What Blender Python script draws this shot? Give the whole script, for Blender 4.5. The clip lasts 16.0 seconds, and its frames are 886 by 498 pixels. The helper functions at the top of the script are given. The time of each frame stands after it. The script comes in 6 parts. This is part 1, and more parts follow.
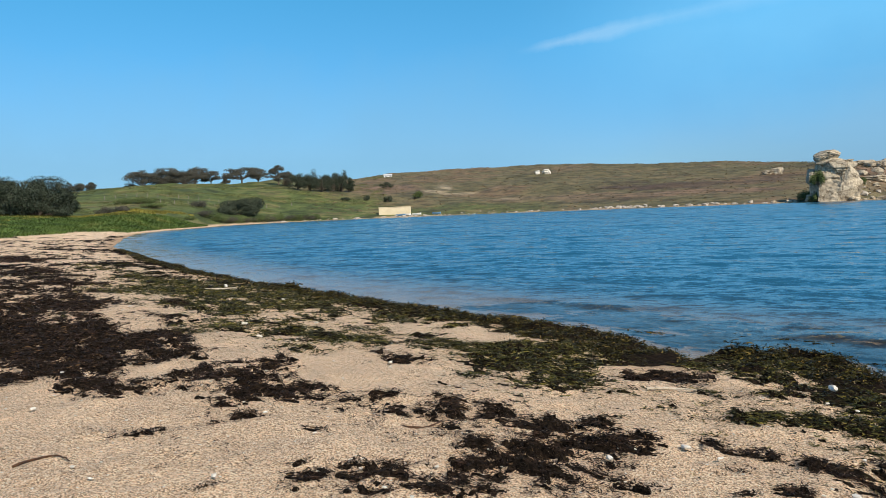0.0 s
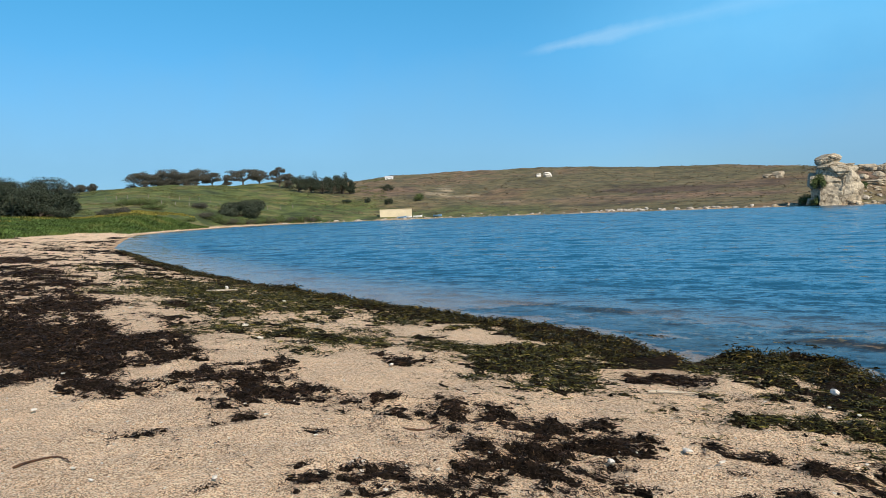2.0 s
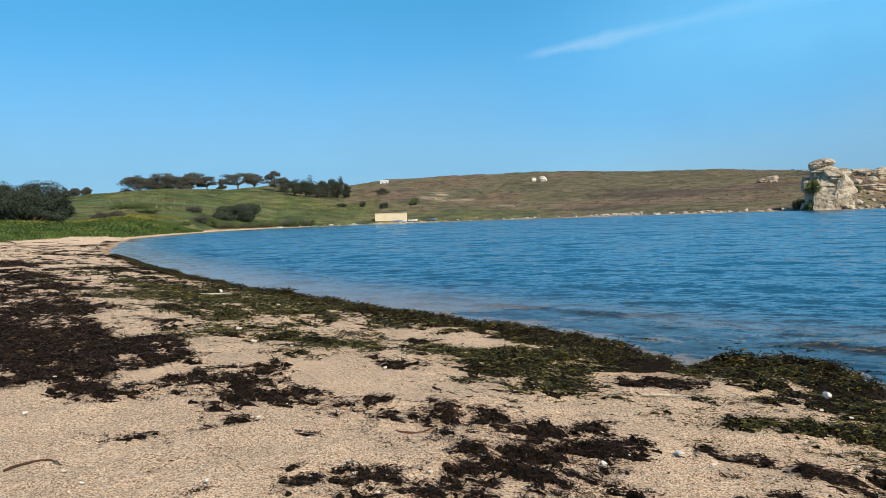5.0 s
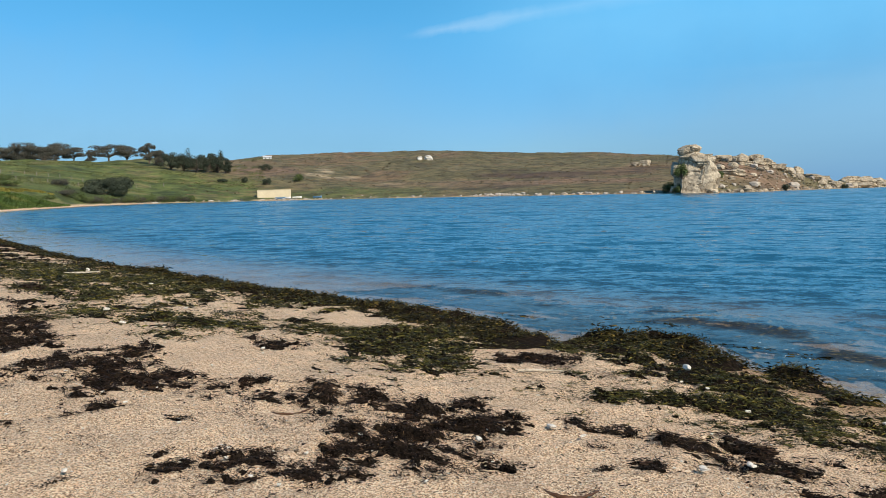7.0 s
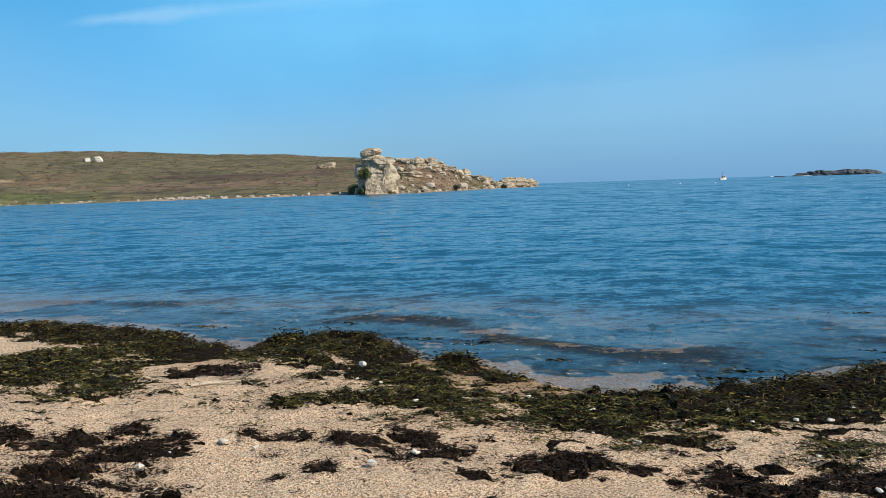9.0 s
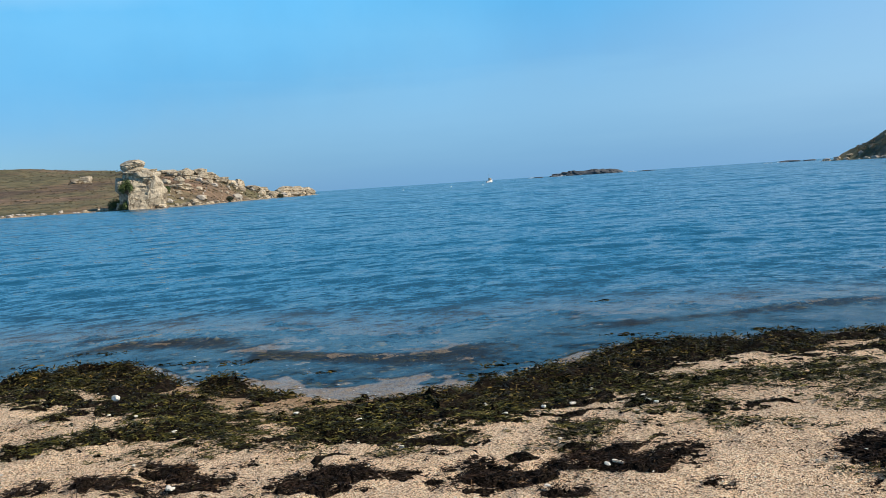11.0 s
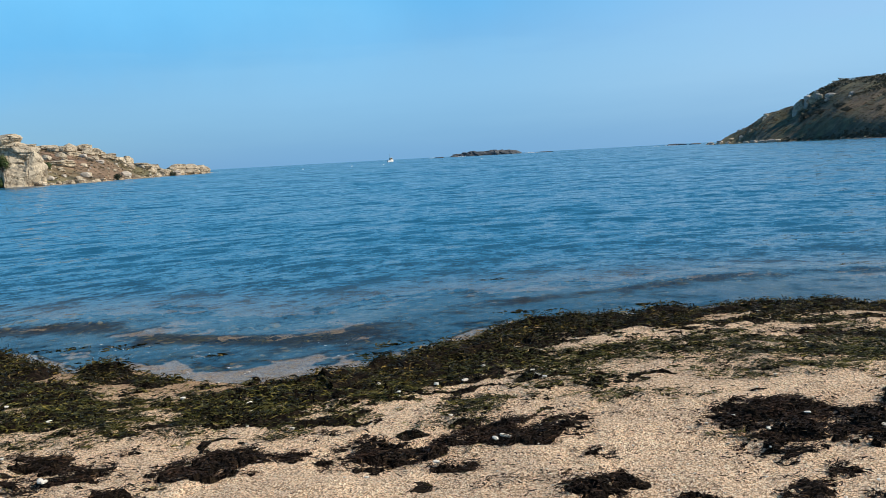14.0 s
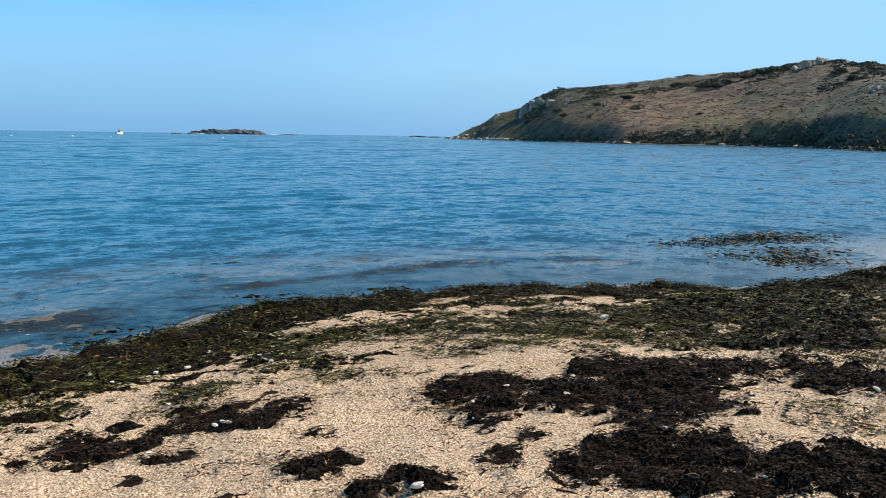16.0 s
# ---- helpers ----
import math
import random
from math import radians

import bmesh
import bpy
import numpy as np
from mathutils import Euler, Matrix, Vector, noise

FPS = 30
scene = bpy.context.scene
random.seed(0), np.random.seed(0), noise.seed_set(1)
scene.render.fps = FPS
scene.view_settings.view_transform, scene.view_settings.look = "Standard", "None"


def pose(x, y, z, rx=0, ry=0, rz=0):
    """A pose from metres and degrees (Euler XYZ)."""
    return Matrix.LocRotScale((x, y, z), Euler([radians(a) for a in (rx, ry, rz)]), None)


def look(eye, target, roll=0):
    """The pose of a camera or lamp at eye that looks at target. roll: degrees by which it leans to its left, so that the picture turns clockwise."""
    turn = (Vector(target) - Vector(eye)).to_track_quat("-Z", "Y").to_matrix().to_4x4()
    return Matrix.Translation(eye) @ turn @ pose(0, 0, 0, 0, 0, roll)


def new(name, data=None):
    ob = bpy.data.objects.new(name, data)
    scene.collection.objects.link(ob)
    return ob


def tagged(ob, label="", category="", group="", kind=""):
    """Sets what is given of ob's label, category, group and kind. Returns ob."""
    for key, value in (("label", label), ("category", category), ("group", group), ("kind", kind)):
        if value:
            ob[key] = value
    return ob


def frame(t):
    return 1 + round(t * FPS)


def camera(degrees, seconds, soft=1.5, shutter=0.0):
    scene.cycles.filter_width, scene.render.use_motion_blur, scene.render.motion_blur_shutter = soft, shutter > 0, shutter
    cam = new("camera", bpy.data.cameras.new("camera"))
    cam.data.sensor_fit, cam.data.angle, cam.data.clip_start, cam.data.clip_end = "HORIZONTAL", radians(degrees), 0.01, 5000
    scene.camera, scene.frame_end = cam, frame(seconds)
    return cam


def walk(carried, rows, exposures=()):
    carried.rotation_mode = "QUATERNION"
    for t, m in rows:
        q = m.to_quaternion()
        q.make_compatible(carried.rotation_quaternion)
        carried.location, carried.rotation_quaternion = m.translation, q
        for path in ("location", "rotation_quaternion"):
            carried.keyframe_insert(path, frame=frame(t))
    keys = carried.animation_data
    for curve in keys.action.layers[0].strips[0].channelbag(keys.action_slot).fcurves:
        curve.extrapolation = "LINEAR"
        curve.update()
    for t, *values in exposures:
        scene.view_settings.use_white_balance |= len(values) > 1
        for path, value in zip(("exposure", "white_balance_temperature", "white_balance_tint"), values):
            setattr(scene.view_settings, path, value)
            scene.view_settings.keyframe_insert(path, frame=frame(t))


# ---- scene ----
cam = camera(60.9, 16.0, soft=0.8)
walk(cam, [
    (0.0, look((-0.108, 0.006, 1.590), (-0.421, 9.988, 1.075), -2.26)),
    (0.5, look((-0.114, 0.012, 1.589), (-0.430, 9.992, 1.052), -2.28)),
    (1.0, look((-0.116, 0.012, 1.589), (-0.404, 9.994, 1.069), -2.14)),
    (1.5, look((-0.116, 0.013, 1.589), (-0.418, 9.996, 1.098), -2.05)),
    (2.0, look((-0.116, 0.010, 1.589), (-0.438, 9.994, 1.107), -2.06)),
    (2.5, look((-0.115, 0.009, 1.589), (-0.418, 9.993, 1.129), -2.03)),
    (3.0, look((-0.112, 0.004, 1.596), (-0.450, 9.988, 1.149), -2.06)),
    (3.5, look((-0.116, 0.009, 1.593), (-0.425, 9.995, 1.169), -1.99)),
    (5.8, look((-0.094, 0.007, 1.573), (-0.310, 9.994, 1.129), -1.81)),
    (6.0, look((-0.111, 0.019, 1.585), (-0.246, 10.005, 1.065), -1.36)),
    (6.5, look((-0.086, 0.019, 1.582), (0.162, 9.995, 0.933), -1.33)),
    (7.0, look((-0.051, 0.031, 1.579), (1.193, 9.924, 0.821), -1.11)),
    (7.5, look((0.009, 0.033, 1.590), (2.441, 9.702, 0.820), -2.36)),
    (8.0, look((0.074, 0.047, 1.593), (3.900, 9.255, 0.839), -2.55)),
    (8.5, look((0.104, 0.047, 1.590), (4.810, 8.825, 0.695), -1.80)),
    (9.0, look((0.129, 0.031, 1.590), (5.178, 8.622, 0.758), -1.77)),
    (9.5, look((0.159, 0.013, 1.608), (5.755, 8.257, 0.759), -2.03)),
    (10.0, look((0.193, -0.019, 1.618), (6.510, 7.672, 0.639), -1.92)),
    (10.2, look((0.215, -0.033, 1.628), (6.729, 7.497, 0.701), -2.52)),
    (12.3, look((0.332, -0.123, 1.619), (8.307, 5.825, 0.606), -3.09)),
    (12.5, look((0.326, -0.110, 1.624), (8.287, 5.853, 0.591), -3.07)),
    (13.0, look((0.325, -0.118, 1.619), (8.215, 5.937, 0.571), -3.33)),
    (13.5, look((0.335, -0.114, 1.611), (8.307, 5.805, 0.421), -3.17)),
    (14.0, look((0.350, -0.126, 1.613), (8.426, 5.644, 0.398), -3.16)),
    (14.5, look((0.346, -0.143, 1.615), (8.707, 5.194, 0.345), -2.16)),
    (15.0, look((0.348, -0.171, 1.617), (9.162, 4.370, 0.318), -0.36)),
    (15.5, look((0.338, -0.216, 1.621), (9.501, 3.528, 0.197), -0.09)),
    (16.0, look((0.335, -0.252, 1.623), (9.840, 2.479, 0.142), 0.82)),
], [(0.0, 0.0), (13.5, 0.0), (14.5, 0.09), (15.3, 0.08), (16.0, 0.26)])

# ---- world, sun ----
WATER = -0.4          # sea level; the beach at the viewer's feet is z = 0
SUN_AZ, SUN_EL = 148.0, 42.0

world = bpy.data.worlds.new("sky")
scene.world = world
world.use_nodes = True
wn, wl = world.node_tree.nodes, world.node_tree.links
wn.clear()
w_out = wn.new("ShaderNodeOutputWorld")
w_bg = wn.new("ShaderNodeBackground")
w_bg.inputs["Strength"].default_value = 0.10
sky = wn.new("ShaderNodeTexSky")
sky.sky_type = "NISHITA"
sky.sun_disc = False
sky.sun_elevation = radians(SUN_EL)
sky.sun_rotation = radians(SUN_AZ)
sky.altitude = 0
sky.air_density, sky.dust_density, sky.ozone_density = 1.0, 0.15, 3.0
coord = wn.new("ShaderNodeTexCoord")
axes = wn.new("ShaderNodeSeparateXYZ")
wl.new(coord.outputs["Generated"], axes.inputs["Vector"])
air = wn.new("ShaderNodeValToRGB")           # blue haze low down, deep blue above
air.color_ramp.elements[0].position, air.color_ramp.elements[0].color = 0.0, (0.30, 0.50, 1.0, 1)
air.color_ramp.elements[1].position, air.color_ramp.elements[1].color = 0.30, (0.42, 1.28, 1.45, 1)
_e1 = air.color_ramp.elements.new(0.08)
_e1.color = (0.52, 0.83, 1.13, 1)
_e0 = air.color_ramp.elements.new(0.60)
_e0.color = (0.26, 0.72, 0.95, 1)
_e2 = air.color_ramp.elements.new(0.03)
_e2.color = (0.44, 0.70, 1.06, 1)
wl.new(axes.outputs["Z"], air.inputs["Fac"])
tint = wn.new("ShaderNodeMix")
tint.data_type, tint.blend_type = "RGBA", "MULTIPLY"
tint.inputs["Factor"].default_value = 1.0
wl.new(sky.outputs["Color"], tint.inputs["A"])
wl.new(air.outputs["Color"], tint.inputs["B"])


def wisp(az0, el0, az1, el1, half_width, seed, strength, taper, ragged=0.35, fade=0.06):
    """A streak of cirrus along the arc between two bearings: a mask over the sky's directions."""
    def way(az, el):
        a, e = radians(az), radians(el)
        return Vector((math.sin(a) * math.cos(e), math.cos(a) * math.cos(e), math.sin(e)))
    p, q = way(az0, el0), way(az1, el1)
    across = p.cross(q).normalized()
    along = (q - p).normalized()
    def dot(v):
        n = wn.new("ShaderNodeVectorMath")
        n.operation = "DOT_PRODUCT"
        wl.new(coord.outputs["Generated"], n.inputs[0])
        n.inputs[1].default_value = v
        return n.outputs["Value"]
    def fit(src, a, b, c, d, smooth=True):
        n = wn.new("ShaderNodeMapRange")
        n.interpolation_type = "SMOOTHSTEP" if smooth else "LINEAR"
        for k, v in zip(("From Min", "From Max", "To Min", "To Max"), (a, b, c, d)):
            n.inputs[k].default_value = v
        wl.new(src, n.inputs["Value"])
        return n.outputs["Result"]
    def math2(op, a, b):
        n = wn.new("ShaderNodeMath")
        n.operation = op
        for k, v in enumerate((a, b)):
            if isinstance(v, (int, float)):
                n.inputs[k].default_value = v
            else:
                wl.new(v, n.inputs[k])
        return n.outputs["Value"]
    nz = wn.new("ShaderNodeTexNoise")
    nz.inputs["Scale"].default_value, nz.inputs["Detail"].default_value, nz.inputs["Roughness"].default_value = 9.0, 6, 0.6
    mp = wn.new("ShaderNodeMapping")
    mp.inputs["Location"].default_value = (seed, seed * 0.7, 0)
    wl.new(coord.outputs["Generated"], mp.inputs["Vector"])
    wl.new(mp.outputs["Vector"], nz.inputs["Vector"])
    u = dot(along)
    wide = fit(u, along.dot(p), along.dot(q), half_width * taper, half_width, False)
    side = math2("ADD", math2("ABSOLUTE", dot(across), 0.0), fit(nz.outputs["Fac"], 0.3, 0.7, -ragged * half_width, ragged * half_width, False))
    core = math2("SUBTRACT", 1.0, math2("MINIMUM", math2("DIVIDE", math2("MAXIMUM", side, 0.0), wide), 1.0))
    ends = math2("MULTIPLY", fit(u, along.dot(p) - 0.01, along.dot(p) + fade, 0, 1), fit(u, along.dot(q), along.dot(q) + 0.18, 1, 0))
    return math2("MULTIPLY", math2("MULTIPLY", core, ends), strength)


def veil(az0, el0, az1, el1, soft, strength):
    """A thin high haze that fills the sky below the arc between two bearings."""
    def way(az, el):
        a, e = radians(az), radians(el)
        return Vector((math.sin(a) * math.cos(e), math.cos(a) * math.cos(e), math.sin(e)))
    p, q = way(az0, el0), way(az1, el1)
    def ramped(v, a, b, c, d):
        dot = wn.new("ShaderNodeVectorMath")
        dot.operation = "DOT_PRODUCT"
        wl.new(coord.outputs["Generated"], dot.inputs[0])
        dot.inputs[1].default_value = v
        n = wn.new("ShaderNodeMapRange")
        n.interpolation_type = "SMOOTHSTEP"
        for k, w in zip(("From Min", "From Max", "To Min", "To Max"), (a, b, c, d)):
            n.inputs[k].default_value = w
        wl.new(dot.outputs["Value"], n.inputs["Value"])
        return n.outputs["Result"]
    under = ramped(p.cross(q).normalized(), -soft, soft, 0.0, strength)
    along = (q - p).normalized()
    reach = ramped(along, along.dot(p), along.dot(p) + 0.5, 0.0, 1.0)
    n = wn.new("ShaderNodeMath")
    n.operation = "MULTIPLY"
    wl.new(under, n.inputs[0])
    wl.new(reach, n.inputs[1])
    return n.outputs["Value"]


def cirrus(base, mask, colour):
    n = wn.new("ShaderNodeMix")
    n.data_type = "RGBA"
    n.inputs["B"].default_value = (*colour, 1)
    wl.new(mask, n.inputs["Factor"])
    wl.new(base, n.inputs["A"])
    return n.outputs["Result"]


def haze_layer(el_low, el_high, az_from, az_full, ragged, strength):
    """A mask over the seaward sky, full below el_low and gone above el_high, with a streaky top."""
    def spread(src, a, b, c, d):
        n = wn.new("ShaderNodeMapRange")
        n.interpolation_type = "SMOOTHSTEP"
        for k, w in zip(("From Min", "From Max", "To Min", "To Max"), (a, b, c, d)):
            n.inputs[k].default_value = w
        wl.new(src, n.inputs["Value"])
        return n.outputs["Result"]
    def join(op, a, b):
        n = wn.new("ShaderNodeMath")
        n.operation = op
        wl.new(a, n.inputs[0])
        if isinstance(b, float):
            n.inputs[1].default_value = b
        else:
            wl.new(b, n.inputs[1])
        return n.outputs["Value"]
    streaks = wn.new("ShaderNodeTexNoise")
    for k, w in (("Scale", 3.0), ("Detail", 5), ("Roughness", 0.55)):
        streaks.inputs[k].default_value = w
    flat = wn.new("ShaderNodeMapping")
    flat.inputs["Scale"].default_value = (1, 1, 9)
    wl.new(coord.outputs["Generated"], flat.inputs["Vector"])
    wl.new(flat.outputs["Vector"], streaks.inputs["Vector"])
    rise = join("ADD", axes.outputs["Z"], spread(streaks.outputs["Fac"], 0.3, 0.7, -ragged, ragged))
    below = spread(rise, math.sin(radians(el_low)), math.sin(radians(el_high)), strength, 0.0)
    way = wn.new("ShaderNodeVectorMath")
    way.operation = "DOT_PRODUCT"
    wl.new(coord.outputs["Generated"], way.inputs[0])
    way.inputs[1].default_value = (math.sin(radians(80)), math.cos(radians(80)), 0)
    return join("MULTIPLY", below, spread(way.outputs["Value"], math.cos(radians(80 - az_from)), math.cos(radians(80 - az_full)), 0.0, 1.0))


sky_colour = tint.outputs["Result"]
sky_colour = cirrus(sky_colour, wisp(4.6, 11.45, 24.5, 13.9, 0.018, 3.0, 0.34, 0.35), (7.2, 8.6, 9.6))
sky_colour = cirrus(sky_colour, wisp(-12.0, 6.5, 112.0, 8.5, 0.17, 5.0, 0.85, 0.9, 0.12, 0.6), (1.1, 5.4, 10.2))
sky_colour = cirrus(sky_colour, wisp(-75.0, 2.0, 0.0, 3.5, 0.15, 8.0, 0.62, 0.9, 0.15, 0.2), (2.2, 4.9, 7.3))
sky_colour = cirrus(sky_colour, veil(18.0, 3.0, 105.0, 15.0, 0.09, 0.42), (2.8, 5.6, 8.7))
sky_colour = cirrus(sky_colour, veil(48.0, 0.0, 118.0, 24.0, 0.18, 0.40), (5.0, 6.6, 8.3))
sky_colour = cirrus(sky_colour, wisp(4.0, 11.0, 46.0, 11.0, 0.13, 9.0, 0.30, 1.0, 0.15, 0.25), (3.4, 7.7, 10.9))
sky_colour = cirrus(sky_colour, haze_layer(6.9, 8.9, 12.0, 48.0, 0.012, 0.34), (2.9, 5.9, 8.6))
sky_colour = cirrus(sky_colour, haze_layer(-0.5, 6.0, 8.0, 44.0, 0.006, 0.62), (1.45, 3.5, 6.3))
wl.new(sky_colour, w_bg.inputs["Color"])
wl.new(w_bg.outputs["Background"], w_out.inputs["Surface"])

sun_data = bpy.data.lights.new("sun", "SUN")
sun_data.energy, sun_data.angle, sun_data.color = 5.35, radians(0.53), (1.0, 0.88, 0.72)
sun = new("sun", sun_data)
_a, _e = radians(SUN_AZ), radians(SUN_EL)
SUN_DIR = Vector((math.sin(_a) * math.cos(_e), math.cos(_a) * math.cos(_e), math.sin(_e)))
sun.matrix_world = look(SUN_DIR * 50, (0, 0, 0))


# ---- small numeric tools ----
def _hash(ix, iy, seed):
    h = (ix.astype(np.int64) * 374761393 + iy.astype(np.int64) * 668265263 + seed * 974634777) & 0xFFFFFFFF
    h = ((h ^ (h >> 13)) * 1274126177) & 0xFFFFFFFF
    return ((h ^ (h >> 16)) & 0xFFFF) / 65535.0


def vnoise(x, y, seed=0):
    x, y = np.asarray(x, float), np.asarray(y, float)
    ix, iy = np.floor(x), np.floor(y)
    fx, fy = x - ix, y - iy
    fx, fy = fx * fx * (3 - 2 * fx), fy * fy * (3 - 2 * fy)
    ix, iy = ix.astype(np.int64), iy.astype(np.int64)
    a, b = _hash(ix, iy, seed), _hash(ix + 1, iy, seed)
    c, d = _hash(ix, iy + 1, seed), _hash(ix + 1, iy + 1, seed)
    return (a + (b - a) * fx) * (1 - fy) + (c + (d - c) * fx) * fy


def fbm(x, y, octaves=4, seed=0):
    x, y = np.asarray(x, float), np.asarray(y, float)
    total, amp, norm = 0.0, 1.0, 0.0
    for k in range(octaves):
        total = total + amp * vnoise(x * 2 ** k, y * 2 ** k, seed + 17 * k)
        norm += amp
        amp *= 0.5
    return total / norm


def sstep(a, b, v):
    t = np.clip((np.asarray(v, float) - a) / (b - a), 0, 1)
    return t * t * (3 - 2 * t)


def polar(az, r):
    a = radians(az)
    return r * math.sin(a), r * math.cos(a)


# ---- plan of the bay: bearings in degrees clockwise from +y, distances in metres ----
NEAR_SHORE = [(138, 57.6), (128, 30.8), (115, 18.5), (105, 13.9), (102.7, 12.7), (100, 11.83), (96.6, 11.2), (92.8, 11.2),
              (89, 10.8), (85, 10.45), (80.8, 10.35), (74.5, 9.7), (68.3, 9.35), (62, 9.0), (59.2, 8.65), (56, 7.85), (52.5, 7.5),
              (49, 7.3), (45, 7.2), (42, 7.2), (37, 7.6), (33, 8.5), (29, 8.59),
              (26, 9.84), (22, 10.22), (18, 10.12), (15.5, 9.65), (12, 10.7), (9, 11.65), (4, 12.8), (-2, 14.32),
              (-8, 17.09), (-15, 22.02), (-20, 29.78), (-23, 40.74), (-25.6, 68.6), (-24.8, 104), (-24, 138)]
BAY_SHORE = [(-21.7, 168), (-17.8, 224), (-13.7, 255), (-6.6, 275), (2, 280), (7, 272), (14.5, 267), (21, 262), (27, 252),
             (29, 258), (31.3, 300), (34.5, 370), (37.3, 450), (38.0, 500)]
OPEN_SEA = [(36, 620), (30, 9000), (55, 9000), (86, 9000), (83, 900), (74.6, 590)]
RIGHT_SHORE = [(74.3, 560), (77, 480), (81, 415), (87, 310), (95, 295), (100, 262), (104, 205), (115, 130), (130, 85)]
POLY = np.array([polar(a, r) for a, r in NEAR_SHORE + BAY_SHORE + OPEN_SEA + RIGHT_SHORE])


def shore_distance(x, y):
    """Signed distance to the waterline, positive on land."""
    x, y = np.ravel(np.asarray(x, float)), np.ravel(np.asarray(y, float))
    best = np.full(x.shape, 1e18)
    inside = np.zeros(x.shape, bool)
    n = len(POLY)
    for i in range(n):
        ax, ay = POLY[i]
        bx, by = POLY[(i + 1) % n]
        dx, dy = bx - ax, by - ay
        t = np.clip(((x - ax) * dx + (y - ay) * dy) / (dx * dx + dy * dy), 0, 1)
        best = np.minimum(best, (x - ax - t * dx) ** 2 + (y - ay - t * dy) ** 2)
        if ay != by:
            cross = (ay > y) != (by > y)
            inside ^= cross & (x < ax + (y - ay) / (by - ay) * dx)
    d = np.sqrt(best)
    return np.where(inside, -d, d)


def table(rows):
    rows = np.array(rows, float)
    return lambda az: np.interp(az, rows[:, 0], rows[:, 1])


land_start = table([(-180, 40), (-60, 60), (-40, 90), (-32, 105), (-27.5, 145), (-25, 140), (-24, 138), (-21.7, 168),
                    (-17.8, 224), (-13.7, 255), (-6.6, 275), (2, 280), (14.5, 267), (21, 262), (27, 252), (31.3, 300),
                    (34.5, 370), (37.6, 460), (38.2, 520), (74, 560), (77, 480), (81, 415), (87, 310), (95, 295),
                    (100, 262), (104, 205), (115, 130), (130, 85), (145, 50), (180, 40)])
ridge_range = table([(-180, 110), (-60, 260), (-32, 330), (-20, 375), (-13, 430), (-5, 520), (5, 560), (20, 520),
                     (24, 470), (26.5, 345), (30, 350), (32, 375), (34.5, 410), (37.6, 480), (38.5, 540), (74, 575), (78, 530), (82, 500), (90, 460),
                     (100, 410), (104, 370), (130, 200), (180, 110)])
ridge_rise = table([(-180, 3.0), (-60, 2.0), (-32, 1.7), (-27, 2.05), (-23.7, 2.40), (-20, 2.54), (-16.4, 2.55), (-14.8, 2.66), (-13, 2.76), (-11.7, 2.78),
                    (-8.6, 2.56), (-5.6, 2.88), (-1, 2.97), (5.5, 3.1), (11.7, 2.8), (19.5, 2.53), (24.2, 2.25), (27, 2.2),
                    (30, 1.8), (32, 1.0), (34.5, 0.3), (37.6, 0.0), (38.3, -0.4), (74, -0.2), (75.2, 0.32), (76.5, 0.75),
                    (77.9, 1.62), (79.6, 2.1), (80.9, 3.05), (82.4, 3.68), (85.3, 3.85), (88.8, 4.12), (94.5, 4.72),
                    (97.3, 4.98), (99.7, 5.3), (103.6, 4.75), (120, 5.0), (180, 4.0)])


def ground_z(x, y):
    shape = np.shape(x)
    x, y = np.ravel(np.asarray(x, float)), np.ravel(np.asarray(y, float))
    r = np.hypot(x, y) + 1e-6
    az = np.degrees(np.arctan2(x, y))
    d = shore_distance(x, y)
    # beach: a gentle rise from the water to the level stand
    beach = WATER + 0.40 * np.clip(d / 5.5, 0, 1) ** 0.8 + 0.012 * np.clip(d - 6, 0, 80)
    # sea bed
    bed = WATER + np.where(d > -6, 0.05 * d, -0.30 + 0.09 * (d + 6))
    bed = np.maximum(bed, -7.0)
    z = np.where(d > 0, beach, bed)
    # uneven sand, trodden in places
    near = np.clip(1 - r / 60, 0, 1) * sstep(-0.5, 1.5, d)
    z = z + near * (0.09 * (fbm(x * 0.55, y * 0.55, 3, 3) - 0.5) + 0.085 * (fbm(x * 2.6, y * 2.6, 4, 9) - 0.5)
                    + 0.045 * (fbm(x * 8.5, y * 8.5, 2, 13) - 0.5) * np.clip(1.5 - r / 14, 0, 1))
    # hills behind the shore
    r2, rr = land_start(az), ridge_range(az)
    top = 1.6 + rr * np.tan(np.radians(ridge_rise(az)))
    u = (r - r2) / np.maximum(rr - r2, 15)
    prof = np.where(u < 1, np.clip(u, 0, 1) ** 1.05, 1 - 0.28 * np.clip(u - 1, 0, None) ** 1.2)
    cliff = sstep(70, 80, az) * (1 - sstep(125, 140, az))
    prof = prof * (1 - 0.12 * cliff) + 0.12 * cliff * sstep(0.0, 0.10, u) * np.where(u < 1, 1, prof)
    hill = np.maximum(top - 0.4, 0) * np.clip(prof, -0.05, 2) * sstep(0, 10, d) * (u > 0)
    rough = sstep(0.02, 0.2, u) * np.clip(hill / 8, 0, 1)
    hill = hill + rough * ((fbm(x / 38, y / 38, 4, 21) - 0.5) * 3.0 + (fbm(x / 6, y / 6, 3, 31) - 0.5) * (0.8 + 1.0 * sstep(70, 80, az)))
    z = np.where(u > 0, z + np.where(d > 0, hill, 0), z)
    z = np.where((r > 900) & (d > 0) & (u > 0), np.maximum(z - (r - 900) * 0.03, -3), z)
    return z.reshape(shape)


def gz(x, y):
    return float(ground_z(np.array([x]), np.array([y]))[0])


